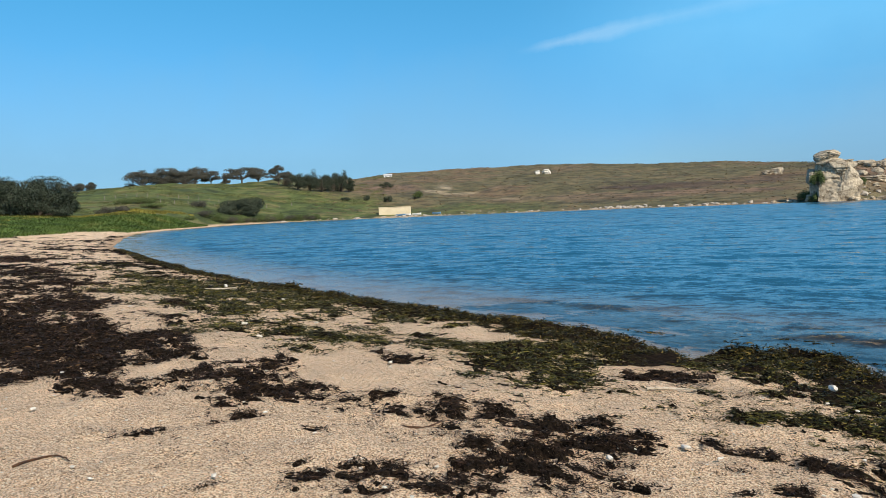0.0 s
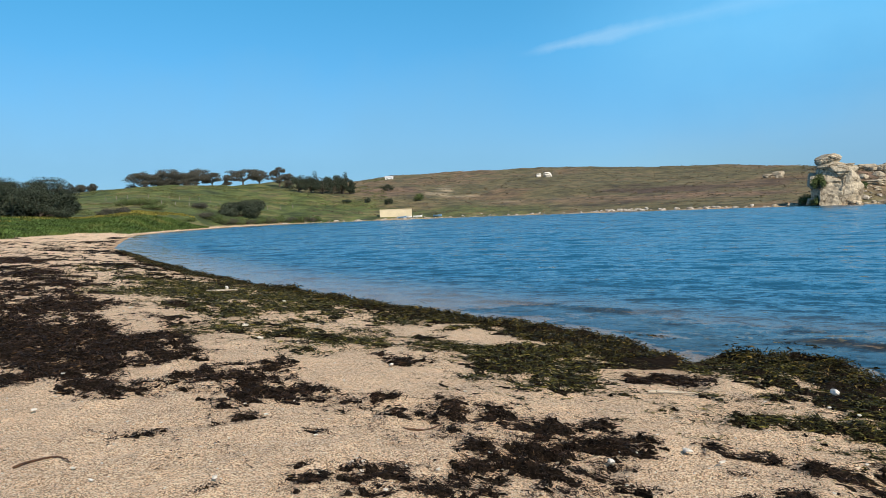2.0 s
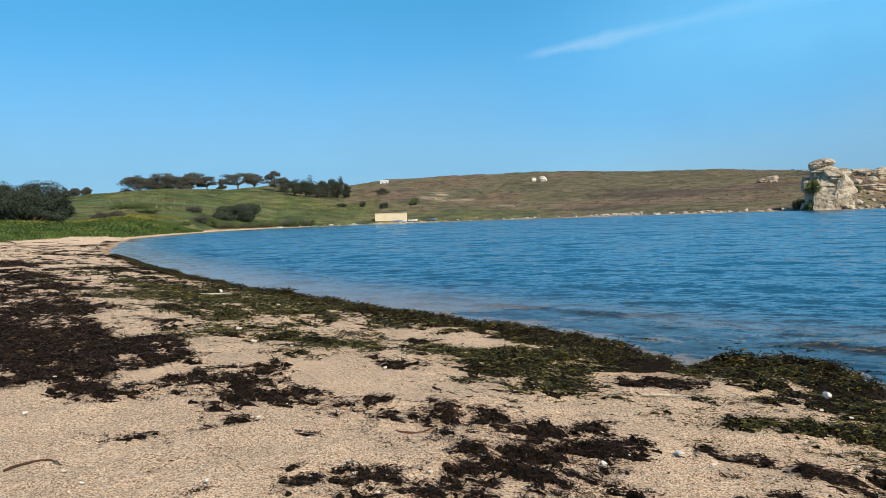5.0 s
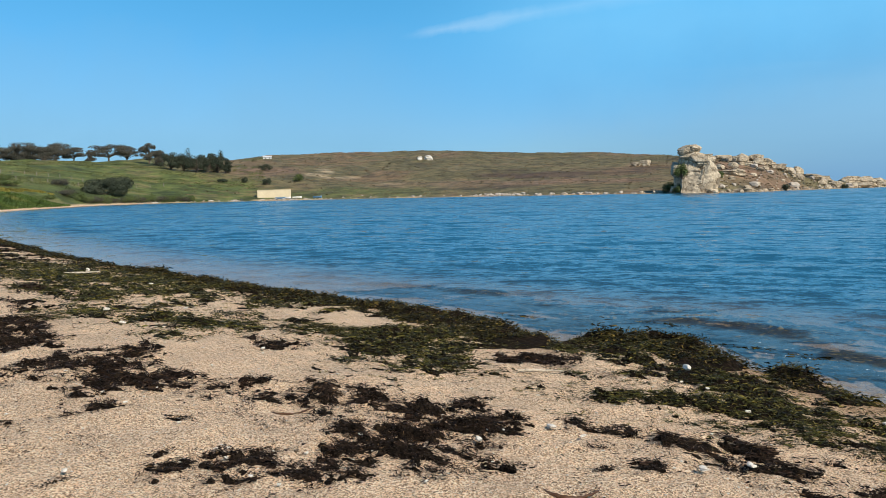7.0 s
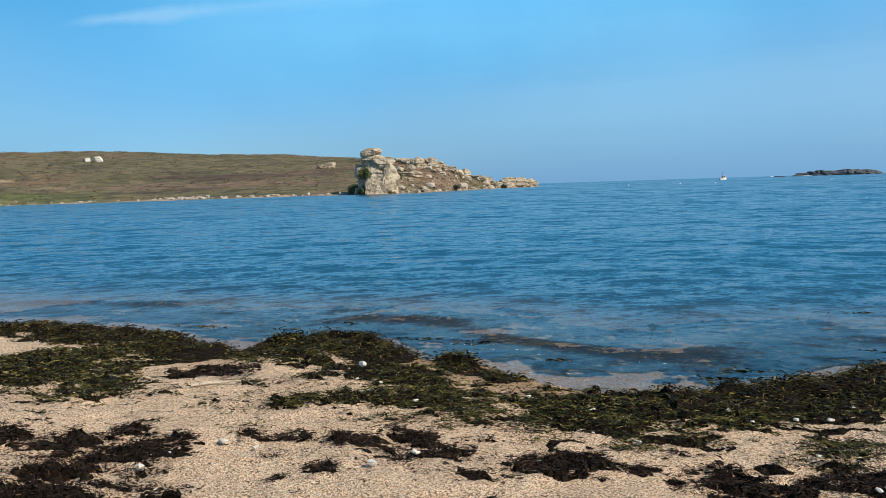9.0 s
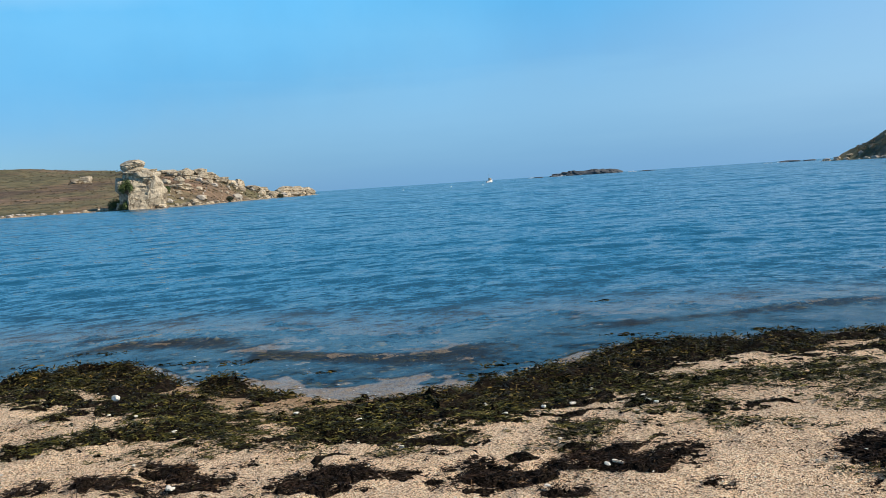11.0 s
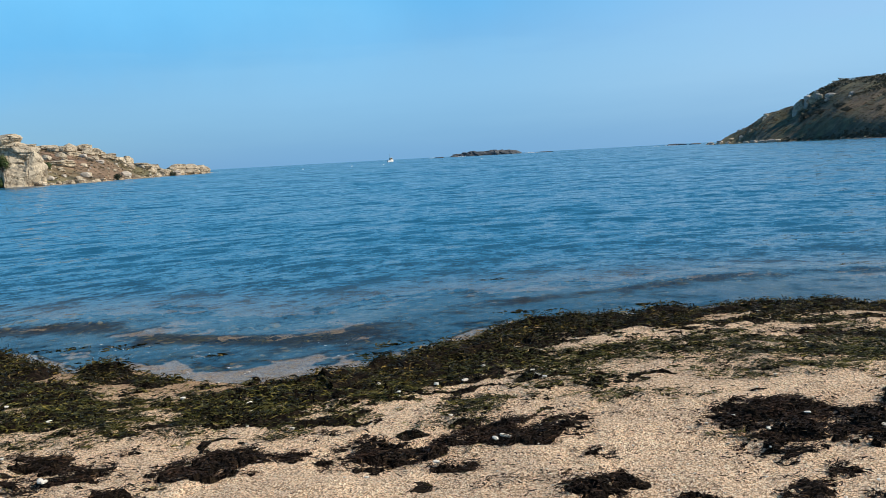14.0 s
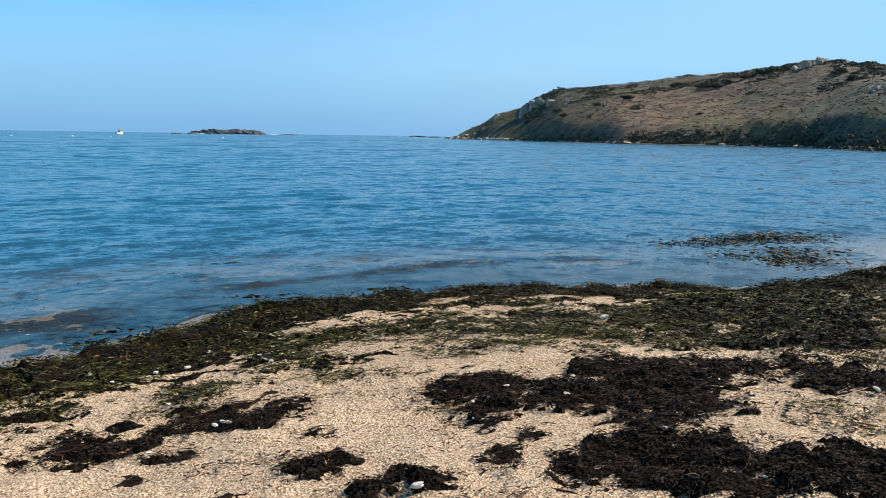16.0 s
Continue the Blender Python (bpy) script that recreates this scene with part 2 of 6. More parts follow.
# ---- materials ----
def mat(name):
    m = bpy.data.materials.new(name)
    m.use_nodes = True
    m.node_tree.nodes.clear()
    out = m.node_tree.nodes.new("ShaderNodeOutputMaterial")
    return m, m.node_tree.nodes, m.node_tree.links, out


def node(nodes, kind, **inputs):
    n = nodes.new(kind)
    for key, value in inputs.items():
        n.inputs[key.replace("_", " ")].default_value = value
    return n


def ramp(nodes, stops):
    n = nodes.new("ShaderNodeValToRGB")
    els = n.color_ramp.elements
    els[0].position, els[0].color = stops[0][0], (*stops[0][1], 1)
    els[1].position, els[1].color = stops[-1][0], (*stops[-1][1], 1)
    for p, c in stops[1:-1]:
        e = els.new(p)
        e.color = (*c, 1)
    return n


def mixc(nodes, links, fac, a, b, blend="MIX"):
    n = nodes.new("ShaderNodeMix")
    n.data_type, n.blend_type = "RGBA", blend
    for sock, v in (("Factor", fac), ("A", a), ("B", b)):
        if isinstance(v, (int, float)):
            n.inputs[sock].default_value = v
        elif isinstance(v, tuple):
            n.inputs[sock].default_value = (*v, 1)
        else:
            links.new(v, n.inputs[sock])
    return n.outputs["Result"]


def noise_tex(nodes, links, scale, detail=4, rough=0.55, vec=None):
    n = node(nodes, "ShaderNodeTexNoise", Scale=scale, Detail=detail, Roughness=rough)
    if vec:
        links.new(vec, n.inputs["Vector"])
    return n


def grainy(name, stops, scale=1.0, rough=0.8, bump=0.3, bump_scale=None, fine=8.0, tone=0.35, coat=0.0, per_object=0.0, shine=0.3, accent=None, share=0.0):
    """A natural surface: colours spread by a coarse noise, broken by a fine one, with relief."""
    m, n, l, out = mat(name)
    geo = n.new("ShaderNodeNewGeometry")
    a = noise_tex(n, l, scale, 5, 0.6, geo.outputs["Position"])
    b = noise_tex(n, l, scale * fine, 4, 0.65, geo.outputs["Position"])
    r = ramp(n, stops)
    l.new(a.outputs["Fac"], r.inputs["Fac"])
    fine_r = ramp(n, [(0.3, (1 - tone,) * 3), (0.7, (1 + tone * 0.6,) * 3)])
    l.new(b.outputs["Fac"], fine_r.inputs["Fac"])
    col = mixc(n, l, 1.0, r.outputs["Color"], fine_r.outputs["Color"], "MULTIPLY")
    isl = n.new("ShaderNodeNewGeometry")
    ir = ramp(n, [(0.0, (1 - per_object,) * 3), (1.0, (1 + per_object,) * 3)])
    l.new(isl.outputs["Random Per Island"], ir.inputs["Fac"])
    col = mixc(n, l, 1.0, col, ir.outputs["Color"], "MULTIPLY")
    if accent:                       # a few pieces of another colour
        pick = ramp(n, [(0.0, (1, 1, 1)), (share, (1, 1, 1)), (share + 0.01, (0, 0, 0))])
        l.new(isl.outputs["Random Per Island"], pick.inputs["Fac"])
        col = mixc(n, l, pick.outputs["Color"], col, accent)
    p = node(n, "ShaderNodeBsdfPrincipled", Roughness=rough, Coat_Weight=coat, Coat_Roughness=0.25)
    p.inputs["Specular IOR Level"].default_value = shine
    l.new(col, p.inputs["Base Color"])
    bm = node(n, "ShaderNodeBump", Strength=bump, Distance=0.02 if not bump_scale else bump_scale)
    l.new(b.outputs["Fac"], bm.inputs["Height"])
    l.new(bm.outputs["Normal"], p.inputs["Normal"])
    l.new(p.outputs["BSDF"], out.inputs["Surface"])
    return m


def cracked(m, scale, width, distance):
    """Open joints and weathered cracks over a rock material."""
    n, l = m.node_tree.nodes, m.node_tree.links
    p = next(q for q in n if q.type == "BSDF_PRINCIPLED")
    pos = n.new("ShaderNodeNewGeometry").outputs["Position"]
    warp = noise_tex(n, l, scale * 1.7, 4, 0.6, pos)
    push = n.new("ShaderNodeVectorMath")
    push.operation = "SCALE"
    l.new(warp.outputs["Color"], push.inputs[0])
    push.inputs["Scale"].default_value = 1.5 / scale
    moved = n.new("ShaderNodeVectorMath")
    moved.operation = "ADD"
    l.new(pos, moved.inputs[0])
    l.new(push.outputs["Vector"], moved.inputs[1])
    cells = node(n, "ShaderNodeTexVoronoi", Scale=scale)
    cells.feature = "DISTANCE_TO_EDGE"
    l.new(moved.outputs["Vector"], cells.inputs["Vector"])
    joint = ramp(n, [(0.0, (0.46, 0.42, 0.37)), (width * 0.5, (0.74, 0.71, 0.66)), (width, (1.0, 1.0, 1.0))])
    l.new(cells.outputs["Distance"], joint.inputs["Fac"])
    base = p.inputs["Base Color"].links[0].from_socket
    l.new(mixc(n, l, 1.0, base, joint.outputs["Color"], "MULTIPLY"), p.inputs["Base Color"])
    bump = node(n, "ShaderNodeBump", Strength=0.8, Distance=distance)
    l.new(joint.outputs["Color"], bump.inputs["Height"])
    if p.inputs["Normal"].links:
        l.new(p.inputs["Normal"].links[0].from_socket, bump.inputs["Normal"])
    l.new(bump.outputs["Normal"], p.inputs["Normal"])
    return m


def ground_material():
    m, n, l, out = mat("beach_and_hill_ground")
    geo = n.new("ShaderNodeNewGeometry")
    pos = geo.outputs["Position"]
    # coarse shell sand
    cells = node(n, "ShaderNodeTexVoronoi", Scale=115.0)
    l.new(pos, cells.inputs["Vector"])
    hsv = n.new("ShaderNodeSeparateColor")
    l.new(cells.outputs["Color"], hsv.inputs["Color"])
    grain = ramp(n, [(0.0, (0.14, 0.095, 0.062)), (0.20, (0.42, 0.295, 0.19)), (0.56, (0.86, 0.615, 0.405)), (1.0, (1.0, 0.90, 0.72))])
    l.new(hsv.outputs["Red"], grain.inputs["Fac"])
    broad = noise_tex(n, l, 1.6, 5, 0.6, pos)
    br = ramp(n, [(0.3, (0.86, 0.83, 0.80)), (0.7, (1.14, 1.09, 1.02))])
    l.new(broad.outputs["Fac"], br.inputs["Fac"])
    sand = mixc(n, l, 1.0, grain.outputs["Color"], br.outputs["Color"], "MULTIPLY")
    wet = n.new("ShaderNodeAttribute")
    wet.attribute_name = "wet"
    wr = ramp(n, [(0.0, (1, 1, 1)), (1.0, (0.60, 0.54, 0.47))])
    l.new(wet.outputs["Fac"], wr.inputs["Fac"])
    sand = mixc(n, l, 1.0, sand, wr.outputs["Color"], "MULTIPLY")
    # offshore bed goes near black: dark weed, plus light lost at depth painted in
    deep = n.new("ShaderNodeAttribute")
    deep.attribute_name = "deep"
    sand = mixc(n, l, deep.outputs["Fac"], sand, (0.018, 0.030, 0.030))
    # grass
    g1 = noise_tex(n, l, 0.06, 6, 0.65, pos)
    gr = ramp(n, [(0.30, (0.045, 0.060, 0.024)), (0.42, (0.080, 0.105, 0.034)), (0.52, (0.115, 0.145, 0.040)), (0.60, (0.17, 0.15, 0.065)), (0.70, (0.10, 0.105, 0.045))])
    l.new(g1.outputs["Fac"], gr.inputs["Fac"])
    # heath
    h1 = noise_tex(n, l, 0.022, 7, 0.7, pos)
    hr = ramp(n, [(0.30, (0.085, 0.065, 0.045)), (0.42, (0.125, 0.112, 0.058)), (0.52, (0.150, 0.130, 0.070)), (0.60, (0.19, 0.130, 0.080)), (0.70, (0.135, 0.125, 0.062))])
    l.new(h1.outputs["Fac"], hr.inputs["Fac"])
    heath = n.new("ShaderNodeAttribute")
    heath.attribute_name = "heath"
    plants = mixc(n, l, heath.outputs["Fac"], gr.outputs["Color"], hr.outputs["Color"])
    # scrub is paled and rust greyed to put distance haze into their colour
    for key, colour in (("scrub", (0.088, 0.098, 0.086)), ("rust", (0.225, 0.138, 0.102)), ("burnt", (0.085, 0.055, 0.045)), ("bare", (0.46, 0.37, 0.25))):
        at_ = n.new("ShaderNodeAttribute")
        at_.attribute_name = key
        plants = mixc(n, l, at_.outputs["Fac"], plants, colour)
    fine = noise_tex(n, l, 0.9, 6, 0.75, pos)
    fr = ramp(n, [(0.3, (0.5, 0.5, 0.5)), (0.7, (1.4, 1.4, 1.4))])
    l.new(fine.outputs["Fac"], fr.inputs["Fac"])
    plants = mixc(n, l, 1.0, plants, fr.outputs["Color"], "MULTIPLY")
    clumps = noise_tex(n, l, 0.16, 4, 0.6, pos)
    cr = ramp(n, [(0.36, (0.48, 0.53, 0.54)), (0.64, (1.32, 1.28, 1.22))])
    l.new(clumps.outputs["Fac"], cr.inputs["Fac"])
    plants = mixc(n, l, 1.0, plants, cr.outputs["Color"], "MULTIPLY")
    veg = n.new("ShaderNodeAttribute")
    veg.attribute_name = "veg"
    col = mixc(n, l, veg.outputs["Fac"], sand, plants)
    p = node(n, "ShaderNodeBsdfPrincipled", Roughness=0.85)
    p.inputs["Specular IOR Level"].default_value = 0.25
    l.new(col, p.inputs["Base Color"])
    b1 = node(n, "ShaderNodeBump", Strength=1.0, Distance=0.011)
    l.new(cells.outputs["Distance"], b1.inputs["Height"])
    b2 = node(n, "ShaderNodeBump", Strength=1.0, Distance=0.035)
    med = noise_tex(n, l, 22, 5, 0.65, pos)
    l.new(med.outputs["Fac"], b2.inputs["Height"])
    l.new(b1.outputs["Normal"], b2.inputs["Normal"])
    b3 = node(n, "ShaderNodeBump", Strength=0.6, Distance=0.5)
    l.new(fine.outputs["Fac"], b3.inputs["Height"])
    mixn = n.new("ShaderNodeMix")
    mixn.data_type = "VECTOR"
    l.new(veg.outputs["Fac"], mixn.inputs["Factor"])
    l.new(b2.outputs["Normal"], mixn.inputs["A"])
    l.new(b3.outputs["Normal"], mixn.inputs["B"])
    l.new(mixn.outputs["Result"], p.inputs["Normal"])
    l.new(p.outputs["BSDF"], out.inputs["Surface"])
    return m


def water_material():
    m, n, l, out = mat("sea_water")
    geo = n.new("ShaderNodeNewGeometry")
    pos = geo.outputs["Position"]
    mp = node(n, "ShaderNodeMapping")
    mp.inputs["Rotation"].default_value = (0, 0, radians(40))
    mp.inputs["Scale"].default_value = (1.1, 1.4, 1.0)
    l.new(pos, mp.inputs["Vector"])
    vec = mp.outputs["Vector"]
    mp2 = node(n, "ShaderNodeMapping")             # longer swells with crests along the bay
    mp2.inputs["Rotation"].default_value = (0, 0, radians(40))
    mp2.inputs["Scale"].default_value = (0.55, 1.2, 1.0)
    l.new(pos, mp2.inputs["Vector"])
    big = noise_tex(n, l, 0.9, 3, 0.5, mp2.outputs["Vector"])
    mid = noise_tex(n, l, 2.2, 4, 0.6, vec)
    small = noise_tex(n, l, 7.0, 3, 0.55, vec)
    tiny = noise_tex(n, l, 19.0, 2, 0.5, vec)
    choppy = n.new("ShaderNodeAttribute")
    choppy.attribute_name = "choppy"
    def vmath(op, a, v):
        q = n.new("ShaderNodeVectorMath")
        q.operation = op
        l.new(a, q.inputs[0])
        if isinstance(v, tuple):
            q.inputs[1].default_value = v
        elif v is not None:
            l.new(v, q.inputs[1])
        return q.outputs["Vector"]
    slope = None                                # wavelets of four sizes tilt the surface
    for tex, k in ((big, 0.26), (mid, 0.36), (small, 0.26), (tiny, 0.20)):
        s = vmath("MULTIPLY", vmath("SUBTRACT", tex.outputs["Color"], (0.5, 0.5, 0.5)), (k, k, 0.0))
        slope = vmath("ADD", slope, s) if slope else s
    scaled = n.new("ShaderNodeVectorMath")
    scaled.operation = "SCALE"
    l.new(slope, scaled.inputs[0])
    l.new(choppy.outputs["Fac"], scaled.inputs["Scale"])
    crest = n.new("ShaderNodeAttribute")
    crest.attribute_name = "crest"
    inward = vmath("NORMALIZE", vmath("MULTIPLY", pos, (-1.0, -1.0, 0.0)), None)
    faces = None                                # long low crests that run in towards the strand
    for scale, lo, hi, k in ((1.0, 0.48, 0.72, 0.13), (2.3, 0.50, 0.72, 0.13), (5.0, 0.48, 0.68, 0.12)):
        band = noise_tex(n, l, scale, 3, 0.5, crest.outputs["Vector"])
        tip = n.new("ShaderNodeMapRange")
        tip.interpolation_type = "SMOOTHSTEP"
        for key, w in zip(("From Min", "From Max", "To Min", "To Max"), (lo, hi, 0.10 * k, k)):
            tip.inputs[key].default_value = w
        l.new(band.outputs["Fac"], tip.inputs["Value"])
        lean = n.new("ShaderNodeVectorMath")
        lean.operation = "SCALE"
        l.new(inward, lean.inputs[0])
        l.new(tip.outputs["Result"], lean.inputs["Scale"])
        faces = vmath("ADD", faces, lean.outputs["Vector"]) if faces else lean.outputs["Vector"]
    calmed = n.new("ShaderNodeVectorMath")
    calmed.operation = "SCALE"
    l.new(faces, calmed.inputs[0])
    l.new(choppy.outputs["Fac"], calmed.inputs["Scale"])
    tilt = vmath("ADD", scaled.outputs["Vector"], calmed.outputs["Vector"])
    nor = vmath("NORMALIZE", vmath("ADD", tilt, geo.outputs["Normal"]), None)
    depth = n.new("ShaderNodeAttribute")
    depth.attribute_name = "turbid"
    patch = noise_tex(n, l, 0.02, 4, 0.6, pos)
    pr = ramp(n, [(0.35, (0.015, 0.098, 0.178)), (0.65, (0.020, 0.118, 0.210))])
    l.new(patch.outputs["Fac"], pr.inputs["Fac"])
    clear = node(n, "ShaderNodeBsdfTransparent", Color=(0.72, 0.84, 0.88, 1))
    body = n.new("ShaderNodeBsdfDiffuse")
    silt = n.new("ShaderNodeAttribute")         # stirred sand and shredded weed near the strand
    silt.attribute_name = "silt"
    l.new(mixc(n, l, silt.outputs["Fac"], pr.outputs["Color"], (0.085, 0.072, 0.040)), body.inputs["Color"])
    mix1 = n.new("ShaderNodeMixShader")
    l.new(depth.outputs["Fac"], mix1.inputs["Fac"])
    l.new(clear.outputs[0], mix1.inputs[1])
    l.new(body.outputs[0], mix1.inputs[2])
    gloss = node(n, "ShaderNodeBsdfGlossy", Roughness=0.07)
    l.new(nor, gloss.inputs["Normal"])
    fres = node(n, "ShaderNodeFresnel", IOR=1.52)
    l.new(nor, fres.inputs["Normal"])
    rough_sea = n.new("ShaderNodeMath")      # wave faces hide one another at low angles
    rough_sea.operation = "MULTIPLY"
    rough_sea.inputs[1].default_value = 1.0
    l.new(fres.outputs["Fac"], rough_sea.inputs[0])
    mix2 = n.new("ShaderNodeMixShader")
    l.new(rough_sea.outputs[0], mix2.inputs["Fac"])
    l.new(mix1.outputs[0], mix2.inputs[1])
    l.new(gloss.outputs[0], mix2.inputs[2])
    l.new(mix2.outputs[0], out.inputs["Surface"])
    return m


M_GROUND = ground_material()
M_WATER = water_material()
M_WEED_DARK = grainy("dry_dark_seaweed", [(0.3, (0.012, 0.010, 0.008)), (0.52, (0.028, 0.019, 0.014)), (0.72, (0.066, 0.037, 0.024))], 9, 0.5, 0.3, None, 6, 0.4, 0.0, 0.7, 0.04, (0.14, 0.085, 0.045), 0.045)
M_WEED_GREEN = grainy("wet_green_seaweed", [(0.30, (0.010, 0.010, 0.005)), (0.46, (0.024, 0.022, 0.008)), (0.60, (0.052, 0.053, 0.015)), (0.76, (0.16, 0.125, 0.036))], 5, 0.4, 0.3, None, 8, 0.5, 0.0, 0.8, 0.07, (0.20, 0.165, 0.04), 0.15)
M_WEED_BANK = grainy("olive_brown_wrack", [(0.30, (0.007, 0.006, 0.003)), (0.48, (0.020, 0.017, 0.006)), (0.62, (0.054, 0.047, 0.011)), (0.80, (0.13, 0.09, 0.028))], 4, 0.4, 0.3, None, 8, 0.5, 0.0, 0.8, 0.07, (0.22, 0.15, 0.04), 0.07)
# base sheet of the heaps, darker than the fronds on it for depth
M_UNDERMAT = grainy("dark_undermat", [(0.3, (0.006, 0.005, 0.004)), (0.55, (0.015, 0.011, 0.008)), (0.75, (0.040, 0.028, 0.016))], 14, 0.9, 0.4, None, 6, 0.4, 0.0, 0.7, 0.03)
M_FOAM = grainy("sea_foam", [(0.3, (0.70, 0.72, 0.73)), (0.7, (0.82, 0.83, 0.83))], 3.0, 0.7, 0.3, 0.05, 8, 0.1)
M_STONE = grainy("pale_pebble", [(0.3, (0.62, 0.56, 0.47)), (0.7, (0.82, 0.79, 0.72))], 30, 0.6, 0.2, 0.002, 6, 0.2)
M_GRANITE = grainy("lichened_granite", [(0.28, (0.16, 0.135, 0.10)), (0.46, (0.42, 0.355, 0.26)), (0.62, (0.55, 0.47, 0.345)), (0.78, (0.31, 0.26, 0.19))], 0.30, 0.9, 0.6, 0.3, 6, 0.5)
cracked(M_GRANITE, 0.17, 0.045, 0.30)
M_PALE_ROCK = grainy("pale_granite", [(0.3, (0.34, 0.30, 0.25)), (0.7, (0.54, 0.49, 0.42))], 0.6, 0.9, 0.6, 0.15, 8, 0.3)
M_FAR_ROCK = grainy("dark_far_rock", [(0.3, (0.06, 0.07, 0.08)), (0.7, (0.12, 0.13, 0.14))], 0.05, 0.95, 0.5, 1.0, 8, 0.3)
M_LEAF = grainy("dark_evergreen_leaves", [(0.3, (0.032, 0.044, 0.032)), (0.55, (0.054, 0.068, 0.046)), (0.75, (0.080, 0.086, 0.054))], 0.5, 0.8, 0.0, None, 6, 0.3, 0.0, 0.12, 0.1)
M_LEAF_GREY = grainy("grey_green_leaves", [(0.3, (0.058, 0.062, 0.050)), (0.55, (0.090, 0.088, 0.070)), (0.75, (0.125, 0.112, 0.085))], 0.5, 0.8, 0.0, None, 6, 0.3, 0.0, 0.12, 0.1)
M_LEAF_GREEN = grainy("green_shrub_leaves", [(0.3, (0.05, 0.075, 0.024)), (0.55, (0.095, 0.13, 0.04)), (0.75, (0.15, 0.17, 0.06))], 0.5, 0.7, 0.0, None, 6, 0.3, 0.0, 0.22)
M_GORSE = grainy("dark_gorse", [(0.3, (0.075, 0.076, 0.052)), (0.6, (0.14, 0.125, 0.085)), (0.8, (0.20, 0.15, 0.10))], 0.1, 0.8, 0.0, None, 8, 0.3, 0.0, 0.5)
M_GORSE_DARK = grainy("deep_green_gorse", [(0.3, (0.042, 0.050, 0.040)), (0.6, (0.070, 0.078, 0.062)), (0.8, (0.10, 0.098, 0.075))], 0.3, 0.8, 0.0, None, 6, 0.3, 0.0, 0.3)
M_BLUE = grainy("faded_blue_paint", [(0.3, (0.10, 0.22, 0.38)), (0.7, (0.16, 0.30, 0.46))], 1.0, 0.5, 0.05, 0.01)
M_GRASS = grainy("shore_grass", [(0.3, (0.040, 0.075, 0.016)), (0.55, (0.085, 0.140, 0.028)), (0.75, (0.18, 0.18, 0.045))], 0.12, 0.7, 0.0, None, 9, 0.3, 0.0, 0.35)
M_YELLOW = grainy("yellow_flowering_weeds", [(0.3, (0.16, 0.15, 0.035)), (0.55, (0.28, 0.24, 0.045)), (0.75, (0.20, 0.18, 0.05))], 0.1, 0.8, 0.0, None, 9, 0.3, 0.0, 0.35)
M_ROUGH_GRASS = grainy("rough_pasture", [(0.3, (0.085, 0.105, 0.040)), (0.55, (0.14, 0.155, 0.060)), (0.75, (0.24, 0.20, 0.09))], 0.08, 0.8, 0.0, None, 9, 0.3, 0.0, 0.35)
M_HEATH = grainy("heather_and_bracken", [(0.3, (0.11, 0.09, 0.055)), (0.5, (0.18, 0.145, 0.085)), (0.62, (0.24, 0.16, 0.105)), (0.75, (0.15, 0.16, 0.075))], 0.03, 0.8, 0.0, None, 20, 0.35, 0.0, 0.3)
M_BARK = grainy("grey_bark", [(0.3, (0.07, 0.055, 0.04)), (0.7, (0.16, 0.13, 0.10))], 2.0, 0.9, 0.5, 0.03)
M_CREAM = grainy("cream_painted_render", [(0.3, (0.58, 0.49, 0.33)), (0.7, (0.66, 0.57, 0.39))], 0.5, 0.8, 0.1, 0.01, 8, 0.08)
M_CONCRETE = grainy("weathered_concrete", [(0.3, (0.35, 0.33, 0.29)), (0.7, (0.5, 0.47, 0.42))], 0.6, 0.9, 0.2, 0.02)
M_SLATE = grainy("pale_slate_roof", [(0.3, (0.50, 0.50, 0.50)), (0.7, (0.62, 0.62, 0.62))], 1.0, 0.7, 0.2, 0.02)
M_WHITE = grainy("white_gloss_paint", [(0.3, (0.76, 0.76, 0.74)), (0.7, (0.82, 0.82, 0.80))], 1.0, 0.35, 0.05, 0.01, 8, 0.06)
M_DARK = grainy("dark_opening", [(0.3, (0.02, 0.02, 0.022)), (0.7, (0.035, 0.035, 0.037))], 1.0, 0.4, 0.05)
M_DRIFT = grainy("bleached_driftwood", [(0.3, (0.40, 0.34, 0.26)), (0.7, (0.60, 0.53, 0.42))], 14, 0.8, 0.4, 0.004, 6, 0.3)
M_STALK = grainy("brown_kelp_stalk", [(0.3, (0.05, 0.025, 0.014)), (0.7, (0.13, 0.065, 0.032))], 20, 0.6, 0.3, 0.003)
M_POST = grainy("grey_fence_wood", [(0.3, (0.20, 0.18, 0.15)), (0.7, (0.32, 0.29, 0.25))], 3, 0.85, 0.3, 0.01)


# ---- mesh helpers ----
def mesh_object(name, verts, faces, material, parent=None, label="", smooth=False):
    me = bpy.data.meshes.new(name)
    me.from_pydata([tuple(v) for v in verts] if not isinstance(verts, np.ndarray) else verts.tolist(), [], faces if isinstance(faces, list) else faces.tolist())
    me.materials.append(material)
    if smooth:
        me.polygons.foreach_set("use_smooth", np.ones(len(me.polygons), bool))
    me.update()
    ob = new(name, me)
    if parent:
        ob.parent = parent
    if label:
        ob["label"] = label
    return ob


def part(name, bm, material, parent, label="", smooth=False):
    me = bpy.data.meshes.new(name)
    bm.to_mesh(me)
    bm.free()
    me.materials.append(material)
    if smooth:
        me.polygons.foreach_set("use_smooth", np.ones(len(me.polygons), bool))
    ob = new(name, me)
    ob.parent = parent
    if label:
        ob["label"] = label
    return ob


def float_attr(me, name, values):
    at = me.attributes.new(name, "FLOAT", "POINT")
    at.data.foreach_set("value", np.asarray(values, np.float32))


